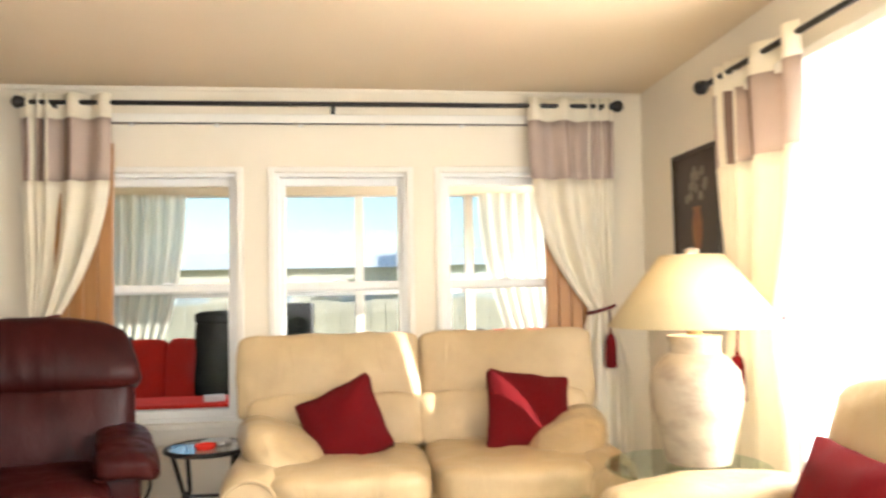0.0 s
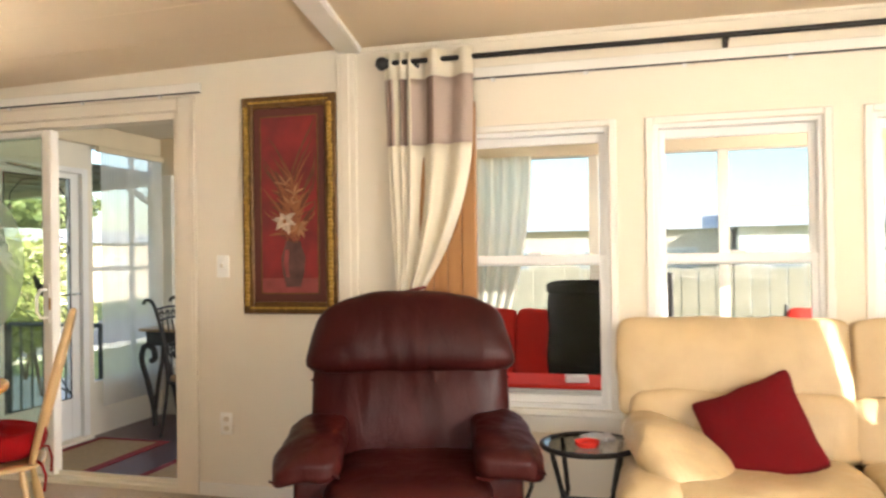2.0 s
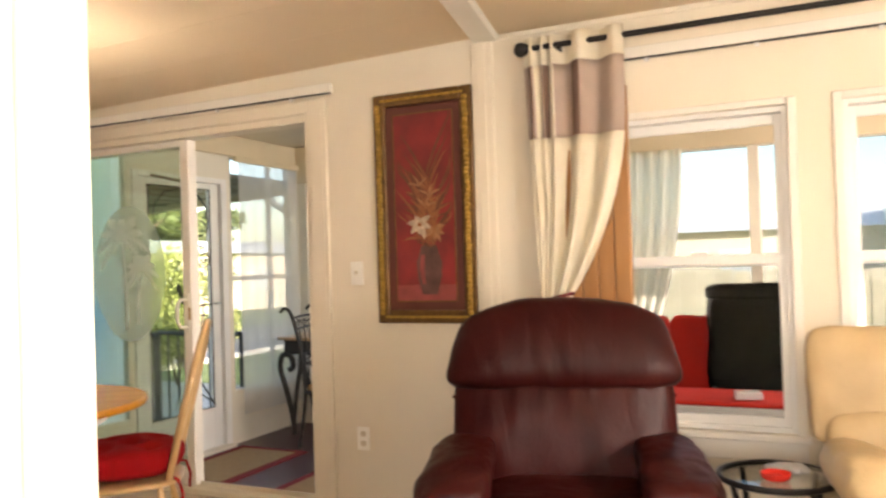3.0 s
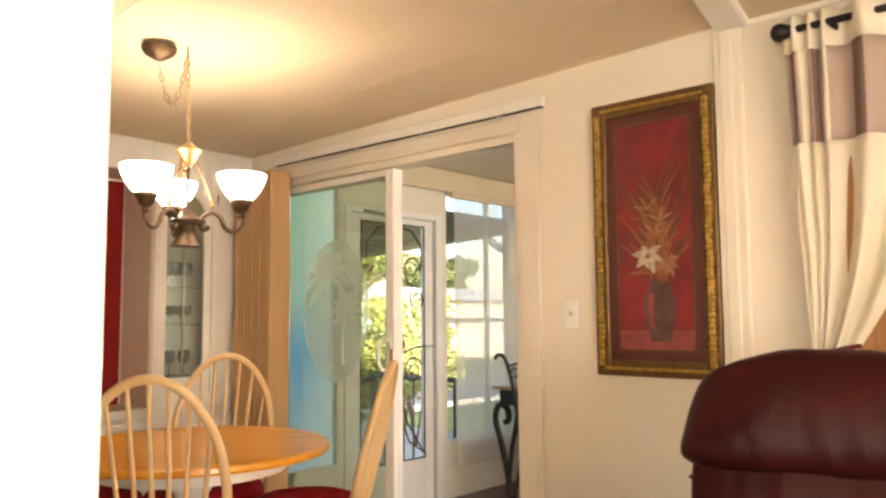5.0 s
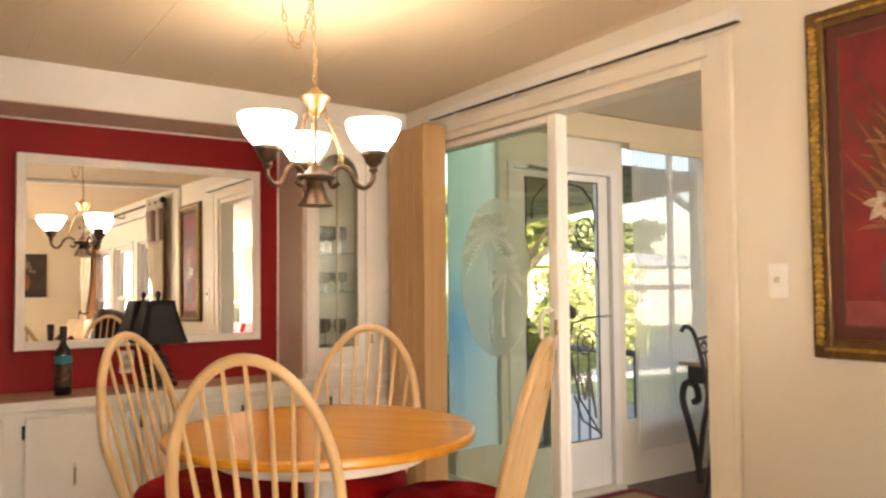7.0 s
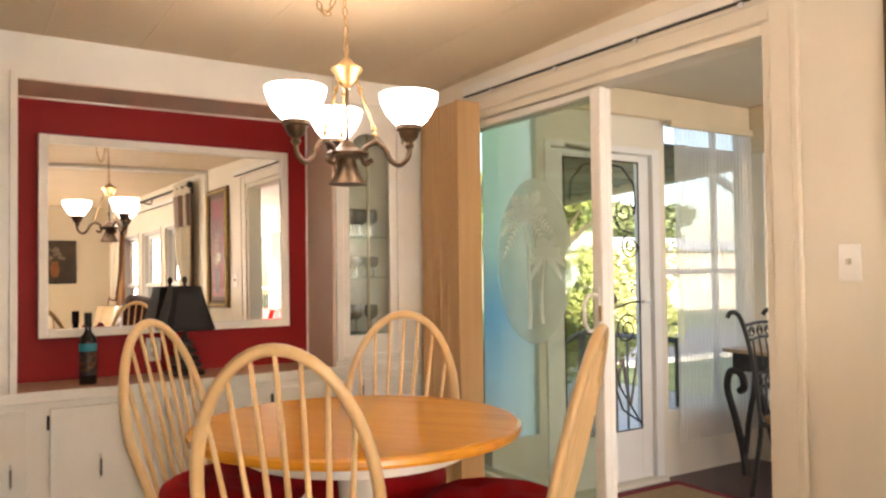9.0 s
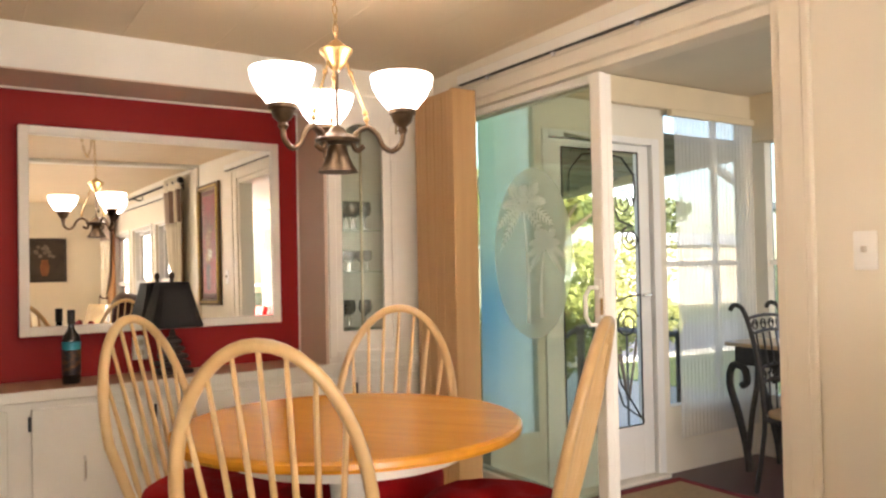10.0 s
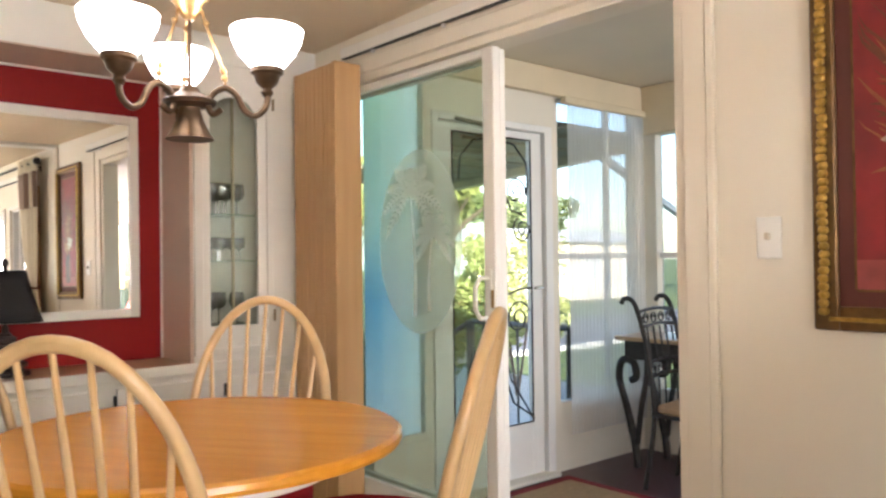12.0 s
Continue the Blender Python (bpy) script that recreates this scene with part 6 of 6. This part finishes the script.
def iron_chair(m):
    c = thing("patio_chair", "dark wrought-iron scroll-back chair, tan cushion", "chair", m, group="porch dining chairs")
    # facing +y
    for s in (-1, 1):
        scrolled([(s * 0.19, -0.26, 0.0), (s * 0.185, -0.22, 0.25), (s * 0.19, -0.20, 0.46), (s * 0.195, -0.24, 0.80), (s * 0.20, -0.30, 1.02), (s * 0.20, -0.36, 1.06), (s * 0.20, -0.39, 1.03)], "back_post", c, 0.014)
        scrolled([(s * 0.20, 0.22, 0.0), (s * 0.19, 0.19, 0.2), (s * 0.205, 0.19, 0.42)], "front_leg", c, 0.013)
    part("seat_frame", tube([(-0.22, 0.2, 0.42), (0.22, 0.2, 0.42), (0.20, -0.2, 0.42), (-0.20, -0.2, 0.42)], 0.012, 7, closed=True), M_IRON, c)
    part("seat_cushion", puff((0, 0, 0.45), (0.43, 0.42, 0.06), 4, 10, 0.004, 8), M_TANCLOTH, c, "tan seat cushion")
    for z, y in ((0.62, -0.225), (0.70, -0.235), (0.90, -0.262), (0.985, -0.285)):
        scrolled([(-0.195, y, z), (0, y - 0.01, z + 0.012), (0.195, y, z)], "back_rail", c, 0.010)
    for k in range(5):
        x = (k - 2) * 0.072
        scrolled([(x, -0.225, 0.44), (x, -0.23, 0.62)], "back_bar", c, 0.006)
        scrolled([(x, -0.236, 0.71), (x, -0.262, 0.90)], "back_bar", c, 0.006)
    for z, y in ((0.66, -0.232), (0.945, -0.275)):
        for k in range(4):
            x = (k - 1.5) * 0.088
            ring = [(x + 0.034 * (1 - 0.6 * i / 18) * math.cos(1.5 * 2 * math.pi * i / 18), y, z + 0.034 * (1 - 0.6 * i / 18) * math.sin(1.5 * 2 * math.pi * i / 18)) for i in range(19)]
            part("scroll", tube(ring, 0.005, 5), M_IRON, c)
    return c


M_TANCLOTH = mat("tan_cloth", (0.42, 0.26, 0.13), 0.9, vary=0.15, scale=20, bump=0.5, bump_scale=250)
M_PATIOTOP = mat("patio_table_top", (0.50, 0.33, 0.18), 0.3, vary=0.2, scale=9)
iron_chair(pose(-1.93, 1.78, PF, 0, 0, -84))


def patio_table():
    t = thing("patio_table", "patio table with tan top and scrolled iron legs", "table", pose(-2.12, 2.09, PF))
    part("top", puff((0, 0, 0.79), (1.04, 0.44, 0.03), 8, 12), M_PATIOTOP, t, "tan stone-look top")
    part("apron", box(-0.44, 0.44, -0.17, 0.17, 0.66, 0.774, 0.004), M_IRON, t, smooth=False)
    for sx in (-1, 1):
        for sy in (-1, 1):
            leg = scrolled([(sx * 0.36, sy * 0.16, 0.0), (sx * 0.38, sy * 0.16, 0.16), (sx * 0.44, sy * 0.16, 0.38), (sx * 0.49, sy * 0.16, 0.54), (sx * 0.46, sy * 0.16, 0.65), (sx * 0.38, sy * 0.16, 0.64), (sx * 0.36, sy * 0.16, 0.56), (sx * 0.40, sy * 0.16, 0.53)], "leg", t, 0.024)
            scrolled([(sx * 0.36, sy * 0.16, 0.14), (sx * 0.33, sy * 0.16, 0.36), (sx * 0.29, sy * 0.16, 0.54), (sx * 0.28, sy * 0.16, 0.68)], "leg_brace", t, 0.018)


patio_table()


# ---- red lounge seats and dark things behind the windows ----
M_REDSEAT = mat("bright_red_canvas", (0.74, 0.028, 0.014), 0.8, vary=0.2, scale=10, bump=0.5, bump_scale=250)
M_DARKGREEN = mat("black_green_cover", (0.005, 0.006, 0.0055), 0.95, spec=0.0, vary=0.3, scale=8, bump=0.3, bump_scale=100)


def red_chair(m):
    c = thing("red_patio_chair", "bright red cushioned patio chair", "chair", m, group="red patio chairs")
    part("seat_cushion", puff((0, 0, 0.44), (0.56, 0.56, 0.14), 4, 14, 0.01, 8), M_REDSEAT, c)
    for s in (-1, 1):
        part("back_cushion", puff((0, 0, 0), (0.295, 0.13, 0.50), 7, 14, 0.012, 8, m=Matrix.Translation((s * 0.148, 0.27, 0.74)) @ Matrix.Rotation(radians(-14), 4, "X"), seed=s), M_REDSEAT, c)
        part("arm", tube([(s * 0.31, 0.28, 0.60), (s * 0.31, -0.22, 0.60), (s * 0.31, -0.27, 0.56), (s * 0.31, -0.27, 0.0)], 0.014, 8), M_IRON, c)
        part("leg", tube([(s * 0.29, 0.30, 0.0), (s * 0.30, 0.30, 0.62), (s * 0.29, 0.40, 1.0)], 0.014, 8), M_IRON, c)
    part("seat_frame", tube([(-0.30, 0.29, 0.36), (0.30, 0.29, 0.36), (0.30, -0.27, 0.36), (-0.30, -0.27, 0.36)], 0.013, 8, closed=True), M_IRON, c)
    return c


rc1 = red_chair(pose(0.57, 1.55, PF, 0, 0, 0))
copy_thing(rc1, pose(2.62, 1.75, PF, 0, 0, -8))
copy_thing(rc1, pose(3.35, 1.75, PF, 0, 0, 12))


def covered_grill():
    g = thing("covered_grill", "tall black covered grill on the porch", "grill", pose(1.07, 1.62, PF))
    part("body", puff((0, 0, 0.58), (0.46, 0.42, 1.16), 9, 12, 0.012, 5), M_DARKGREEN, g)
    part("lid", puff((0, 0, 1.15), (0.48, 0.44, 0.09), 5, 10, 0.01, 5), M_DARKGREEN, g)


covered_grill()


def loudspeaker():
    g = thing("cabinet_box", "small black box on a dark stand", "box", pose(1.53, 1.95, PF))
    part("box", box(-0.11, 0.11, -0.12, 0.12, 0.90, 1.235, 0.01), M_BLACK, g, smooth=False)
    part("dial", lathe([(0.07, 0), (0.075, 0.01)], 24, m=Matrix.Translation((0, -0.121, 1.06)) @ Matrix.Rotation(radians(90), 4, "X")), M_DARKGREEN, g)
    part("stand", tube([(0, 0, 0.02), (0, 0, 0.91)], 0.02, 10), M_BLACK, g)
    part("foot", lathe([(0.16, 0), (0.15, 0.02), (0.03, 0.03)], 24), M_BLACK, g)


loudspeaker()


def porch_bench_table():
    t = thing("coffee_table", "long porch table with red cloth top", "table", pose(0.95, 0.72, PF))
    part("cloth", box(-0.62, 0.62, -0.20, 0.20, 0.66, 0.68, 0.006), M_REDSEAT, t, "red table cloth", smooth=False)
    part("edge", box(-0.63, 0.63, -0.228, -0.221, 0.625, 0.662, 0.003), M_VINYL, t, "white table edge", smooth=False)
    part("top", box(-0.62, 0.62, -0.22, 0.22, 0.63, 0.66, 0.004), M_VINYL, t, smooth=False)
    for x in (-0.55, 0.55):
        for y in (-0.16, 0.16):
            part("leg", tube([(x, y, 0), (x, y, 0.64)], 0.018, 8), M_IRON, t)
    b = part("book", box(-0.06, 0.06, -0.04, 0.04, 0, 0.035, 0.003), M_VINYL, label="small white box on the red table", category="box", smooth=False)
    b.matrix_basis = pose(1.12, 0.62, PF + 0.686, 0, 0, 12)


porch_bench_table()


# ---- outside ----
M_GRASS = mat("lawn", (0.15, 0.19, 0.05), 0.9, vary=0.4, scale=1.4, bump=0.8, bump_scale=60)
M_ROAD = mat("asphalt", (0.20, 0.19, 0.18), 0.9, vary=0.2, scale=3, bump=0.4, bump_scale=90)
M_CONC = mat("concrete", (0.50, 0.48, 0.43), 0.85, vary=0.15, scale=3, bump=0.3, bump_scale=80)
M_BARK = mat("bark", (0.14, 0.10, 0.07), 0.9, vary=0.4, scale=20, bump=0.9, bump_scale=60)
M_LEAF = mat("leaf_green", (0.17, 0.21, 0.075), 0.6, vary=0.5, scale=2.0)
M_LEAFY = mat("leaf_yellow_green", (0.37, 0.39, 0.13), 0.6, vary=0.3, scale=2.0)
M_HOUSE = mat("pale_siding", (0.78, 0.75, 0.68), 0.7, vary=0.1, scale=2)
M_HOUSE2 = mat("beige_siding", (0.66, 0.58, 0.46), 0.7, vary=0.1, scale=2)
M_ROOF = mat("pale_metal_roof", (0.74, 0.73, 0.70), 0.5, vary=0.12, scale=3)
M_CARPORT = mat("cream_roof_metal", (0.50, 0.45, 0.33), 0.6, vary=0.15, scale=3)
M_DARKGLASS = mat("pale_window_glass", (0.52, 0.54, 0.55), 0.2, vary=0.2, scale=2)
GZ = -0.75
bm = bmesh.new()
bmesh.ops.create_grid(bm, x_segments=40, y_segments=40, size=900)
bmesh.ops.translate(bm, verts=bm.verts, vec=(0, 0, GZ))
part("ground", bm, M_GRASS, label="sunlit green lawn", kind="structure", smooth=False)
part("road", box(-16, -10.5, -300, 300, GZ - 0.1, GZ + 0.012), M_ROAD, label="grey asphalt road", kind="structure", smooth=False)
part("kerb", box(-10.5, -10.32, -300, 300, GZ - 0.1, GZ + 0.10), M_CONC, label="concrete kerb", kind="structure", smooth=False)
part("driveway", box(-10.3, -3.6, 3.6, 7.2, GZ - 0.1, GZ + 0.014), M_CONC, label="pale concrete driveway", kind="structure", smooth=False)
part("landing", box(-3.9, PX - 0.13, 0.1, 1.9, GZ, PF - 0.03, 0.01), M_CONC, label="concrete landing outside the storm door", kind="structure", smooth=False)
for k in range(3):
    part("step_%d" % (k + 1), box(-4.2 - 0.3 * k, -3.9 - 0.3 * k - 0.001, 0.3, 1.7, GZ, PF - 0.19 - 0.16 * k, 0.008), M_CONC, label="concrete step", kind="structure", smooth=False)


def railing(p0, p1, n, h=0.86):
    r = thing("railing", "dark metal porch railing with balusters", "railing", group="porch railings")
    a, b = Vector(p0), Vector(p1)
    part("top_rail", tube([a + Vector((0, 0, h)), b + Vector((0, 0, h))], 0.02, 8), M_RAIL, r)
    part("bottom_rail", tube([a + Vector((0, 0, 0.10)), b + Vector((0, 0, 0.10))], 0.014, 8), M_RAIL, r)
    for k in range(n + 1):
        p = a.lerp(b, k / n)
        part("baluster", tube([p + Vector((0, 0, 0.0 if k in (0, n) else 0.10)), p + Vector((0, 0, h))], 0.018 if k in (0, n) else 0.009, 6), M_RAIL, r)


M_RAIL = mat("rail_metal", (0.16, 0.15, 0.14), 0.5, metal=0.3, vary=0.2, scale=20)
railing((-3.88, 1.85, PF - 0.03), (-2.95, 1.85, PF - 0.03), 8)
railing((-4.85, 1.70, GZ), (-3.92, 1.85, PF - 0.04), 6)


# carport roof over the landing
aw = thing("carport_roof", "cream carport roof over the porch door, shaded underneath", "carport")
bm = bmesh.new()
plan = [(PX - 0.09, 0.85), (PX - 0.09, 2.46), (-6.4, 3.62), (-6.4, 2.3)]
low = [bm.verts.new((x, y, 1.985)) for x, y in plan]
top = [bm.verts.new((x, y, 2.02)) for x, y in plan]
bm.faces.new(low)
bm.faces.new(top[::-1])
for i in range(4):
    bm.faces.new((low[i], low[(i + 1) % 4], top[(i + 1) % 4], top[i]))
part("roof_deck", bm, M_CARPORT, aw, smooth=False)
a, b = Vector((PX - 0.10, 2.47, 0)), Vector((-6.42, 3.64, 0))
for k in range(9):
    p = a.lerp(b, (k + 0.5) / 9)
    part("rib", tube([(p.x, p.y - 1.3, 1.975), (p.x, p.y - 0.02, 1.975)], 0.014, 6), M_CARPORT, aw)
part("fascia", tube([a + Vector((0, 0, 1.955)), b + Vector((0, 0, 1.955))], 0.06, 4), M_PORCHBEAM, aw, "cream fascia")
for x, y in ((-6.3, 3.5), (-6.3, 2.4)):
    part("post", tube([(x, y, GZ), (x, y, 1.99)], 0.03, 8), M_VINYL, aw)
part("brace", tube([(-3.2, 2.52, 1.925), (-3.2, 4.3, 1.22)], 0.034, 4), M_VINYL, aw, "white slanting arm")


def crown_mesh(rnd, c, size, count, leaf):
    """Leaf blades thrown through a lumpy crown."""
    verts, faces = [], []
    lumps = [(Vector((rnd.gauss(0, 0.36) * size[0], rnd.gauss(0, 0.36) * size[1], rnd.uniform(-0.35, 0.45) * size[2])), rnd.uniform(0.22, 0.42)) for _ in range(16)]
    for _ in range(count):
        l, r = rnd.choice(lumps)
        d = Vector((rnd.gauss(0, 1), rnd.gauss(0, 1), rnd.gauss(0, 1))).normalized() * r * rnd.uniform(0.55, 1.0)
        p = Vector(c) + l + Vector((d.x * size[0], d.y * size[1], d.z * size[2] * 0.8))
        u = Vector((rnd.gauss(0, 1), rnd.gauss(0, 1), rnd.gauss(0, 0.6))).normalized()
        w = u.orthogonal().normalized()
        s = leaf * rnd.uniform(0.6, 1.3)
        k = len(verts)
        verts += [p - u * s, p + w * s * 0.45, p + u * s, p - w * s * 0.45]
        faces.append((k, k + 1, k + 2, k + 3))
    return verts, faces


def leafy(name, rnd, c, size, count, leaf, material, parent):
    v, f = crown_mesh(rnd, c, size, count, leaf)
    me = bpy.data.meshes.new(name)
    me.from_pydata(v, [], f)
    me.materials.append(material)
    ob = new(name, me)
    ob.parent = parent
    return ob


def tree(x, y, h, r, seed, count=5000, leaf=0.14, material=None, label="leafy green tree on the lawn"):
    rnd = random.Random(seed)
    t = thing("tree", label, "tree", pose(x, y, GZ - 0.02), group="trees outside")
    part("trunk", tube([(0, 0, 0), (0.05, 0.03, h * 0.25), (-0.04, 0.08, h * 0.5), (0.02, 0, h * 0.8)], [0.05 * h, 0.035 * h, 0.028 * h, 0.012 * h], 9), M_BARK, t)
    for k in range(5):
        a = 2 * math.pi * k / 5 + rnd.uniform(-0.3, 0.3)
        z = h * rnd.uniform(0.38, 0.6)
        part("limb", tube([(0, 0, z), (math.cos(a) * r * 0.4, math.sin(a) * r * 0.4, z + h * 0.15), (math.cos(a) * r * 0.75, math.sin(a) * r * 0.75, z + h * 0.25)], [0.018 * h, 0.012 * h, 0.005 * h], 6), M_BARK, t)
    leafy("crown", rnd, (0, 0, h * 0.72), (r, r, h * 0.36), count, leaf, material or M_LEAF, t)
    return t


def shrub(x, y, z, w, h, seed, material):
    rnd = random.Random(seed)
    s = thing("shrub", "sunlit yellow-green shrub beside the porch", "shrub", pose(x, y, z), group="shrubs outside")
    for k in range(5):
        a = rnd.uniform(0, 6.28)
        part("stem", tube([(0, 0, 0), (math.cos(a) * w * 0.2, math.sin(a) * w * 0.2, h * 0.6)], [0.02, 0.008], 5), M_BARK, s)
    leafy("foliage", rnd, (0, 0, h * 0.55), (w * 0.6, w * 0.6, h * 0.55), 2200, 0.055, material, s)


tree(-9.9, 6.5, 3.9, 1.5, 3, 6000, 0.10, M_LEAFY, "sunlit yellow-green tree near the road")
tree(-24, 12, 6.0, 3.0, 5)
tree(-31, 24, 6.5, 3.6, 6, 6000, 0.2)
tree(-34, 34, 6.5, 4, 7, 6000, 0.2)
tree(-12, 36, 7.5, 4, 8, 6000, 0.2)
tree(-27, -4, 7.0, 3.5, 9, 5000, 0.18)
shrub(-5.0, 1.75, GZ - 0.02, 0.75, 1.5, 21, M_LEAF)
shrub(-5.7, 2.75, GZ - 0.02, 0.8, 2.1, 22, M_LEAFY)
shrub(-4.4, 1.0, GZ - 0.02, 0.8, 1.4, 23, M_LEAF)
shrub(-8.0, 5.6, GZ - 0.02, 1.1, 1.9, 25, M_LEAFY)
shrub(-6.4, 2.9, GZ - 0.02, 0.9, 0.8, 24, M_LEAFY)
shrub(-7.2, 5.75, GZ - 0.02, 1.3, 2.6, 26, M_LEAFY)
shrub(-8.6, 6.9, GZ - 0.02, 1.5, 2.8, 27, M_LEAFY)


def house(x, y, turn, w, d, h, wall, label):
    ho = thing("house", label, "house", pose(x, y, GZ, 0, 0, turn), group="houses across the road")
    part("wall", box(-w / 2, w / 2, -d / 2, d / 2, -0.05, h), wall, ho, smooth=False)
    bm = bmesh.new()
    o, rise = 0.4, 0.7
    v = [bm.verts.new(p) for p in ((-w / 2 - o, -d / 2 - o, h), (w / 2 + o, -d / 2 - o, h), (w / 2 + o, d / 2 + o, h), (-w / 2 - o, d / 2 + o, h), (-w / 2 - o, 0, h + rise), (w / 2 + o, 0, h + rise))]
    for f in ((0, 1, 5, 4), (2, 3, 4, 5), (0, 4, 3), (1, 2, 5), (3, 2, 1, 0)):
        bm.faces.new([v[i] for i in f])
    part("roof", bm, M_ROOF, ho, smooth=False)
    n = int(w // 2.4)
    for k in range(n):
        cx = -w / 2 + w * (k + 0.5) / n
        bm = bmesh.new()
        for a in ((cx - 0.58, cx - 0.5, 0.9, 2.1), (cx + 0.5, cx + 0.58, 0.9, 2.1), (cx - 0.5, cx + 0.5, 2.02, 2.1), (cx - 0.5, cx + 0.5, 0.9, 0.98)):
            box(a[0], a[1], -d / 2 - 0.04, -d / 2 + 0.02, a[2], a[3], bm=bm)
        wi = part("window", bm, M_VINYL, ho, smooth=False)
        part("pane", box(cx - 0.5, cx + 0.5, -d / 2 - 0.02, -d / 2 - 0.005, 0.98, 2.02), M_DARKGLASS, wi, smooth=False)


house(-25, 6, 78, 13, 5.5, 2.7, M_HOUSE, "pale single-storey home across the road")
house(-26, 25, 84, 13, 5.5, 2.7, M_HOUSE2, "beige single-storey home across the road")
house(-3.6, 26, 2, 14, 5.5, 2.7, M_HOUSE2, "beige single-storey home behind the lawn")
house(11.4, 24.5, -2, 15, 5.5, 2.7, M_HOUSE, "pale single-storey home behind the lawn")


def fence(p0, p1, n):
    f = thing("fence", "tall pale board fence in sunlight", "fence", group="fence")
    a, b = Vector(p0), Vector(p1)
    for k in range(n):
        p = a.lerp(b, (k + 0.5) / n)
        o = part("board", box(-(b - a).length / n * 0.47, (b - a).length / n * 0.47, -0.012, 0.012, 0, 1.80 + 0.02 * math.sin(k * 5.1), 0.004), M_FENCE, f, smooth=False)
        o.location = p
    for z in (0.30, 0.95, 1.55):
        part("rail", tube([a + Vector((0, 0.03, z)), b + Vector((0, 0.03, z))], 0.025, 6), M_FENCE, f)


M_FENCE = mat("pale_fence_boards", (0.62, 0.54, 0.40), 0.8, vary=0.2, scale=6, per_object=0.08)
fence((-0.6, 6.2, GZ), (8.5, 6.2, GZ), 46)


# distant wooded hills, with the bluish far haze mixed into their colour
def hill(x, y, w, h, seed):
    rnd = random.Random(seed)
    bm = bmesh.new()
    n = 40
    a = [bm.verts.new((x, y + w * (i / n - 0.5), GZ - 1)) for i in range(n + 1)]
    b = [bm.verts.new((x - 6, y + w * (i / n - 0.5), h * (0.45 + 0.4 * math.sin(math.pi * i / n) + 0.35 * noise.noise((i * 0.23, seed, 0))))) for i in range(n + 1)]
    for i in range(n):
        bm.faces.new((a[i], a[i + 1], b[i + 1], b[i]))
    part("backdrop", bm, mat("haze_tinted_wood", (0.32, 0.37, 0.36), 0.9, vary=0.25, scale=0.08), label="hazy wooded hills far off", kind="structure")


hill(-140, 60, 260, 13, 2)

# things on the little round table
M_FOIL = mat("silver_foil", (0.70, 0.70, 0.70), 0.3, metal=0.7, vary=0.2, scale=40)
pk = part("packet", puff((0, 0, 0.012), (0.13, 0.09, 0.024), 4, 12, 0.008, 40), M_FOIL, label="crumpled silver packet on the glass table", category="packet")
pk.matrix_basis = pose(1.315, -0.465, 0.502, 0, 0, 20)
tray = part("ashtray", lathe([(0.038, 0), (0.045, 0.006), (0.048, 0.022), (0.043, 0.022), (0.038, 0.008), (0.002, 0.007)], 24), M_REDSEAT, label="small round red dish on the glass table", category="dish")
tray.matrix_basis = pose(1.285, -0.565, 0.503)
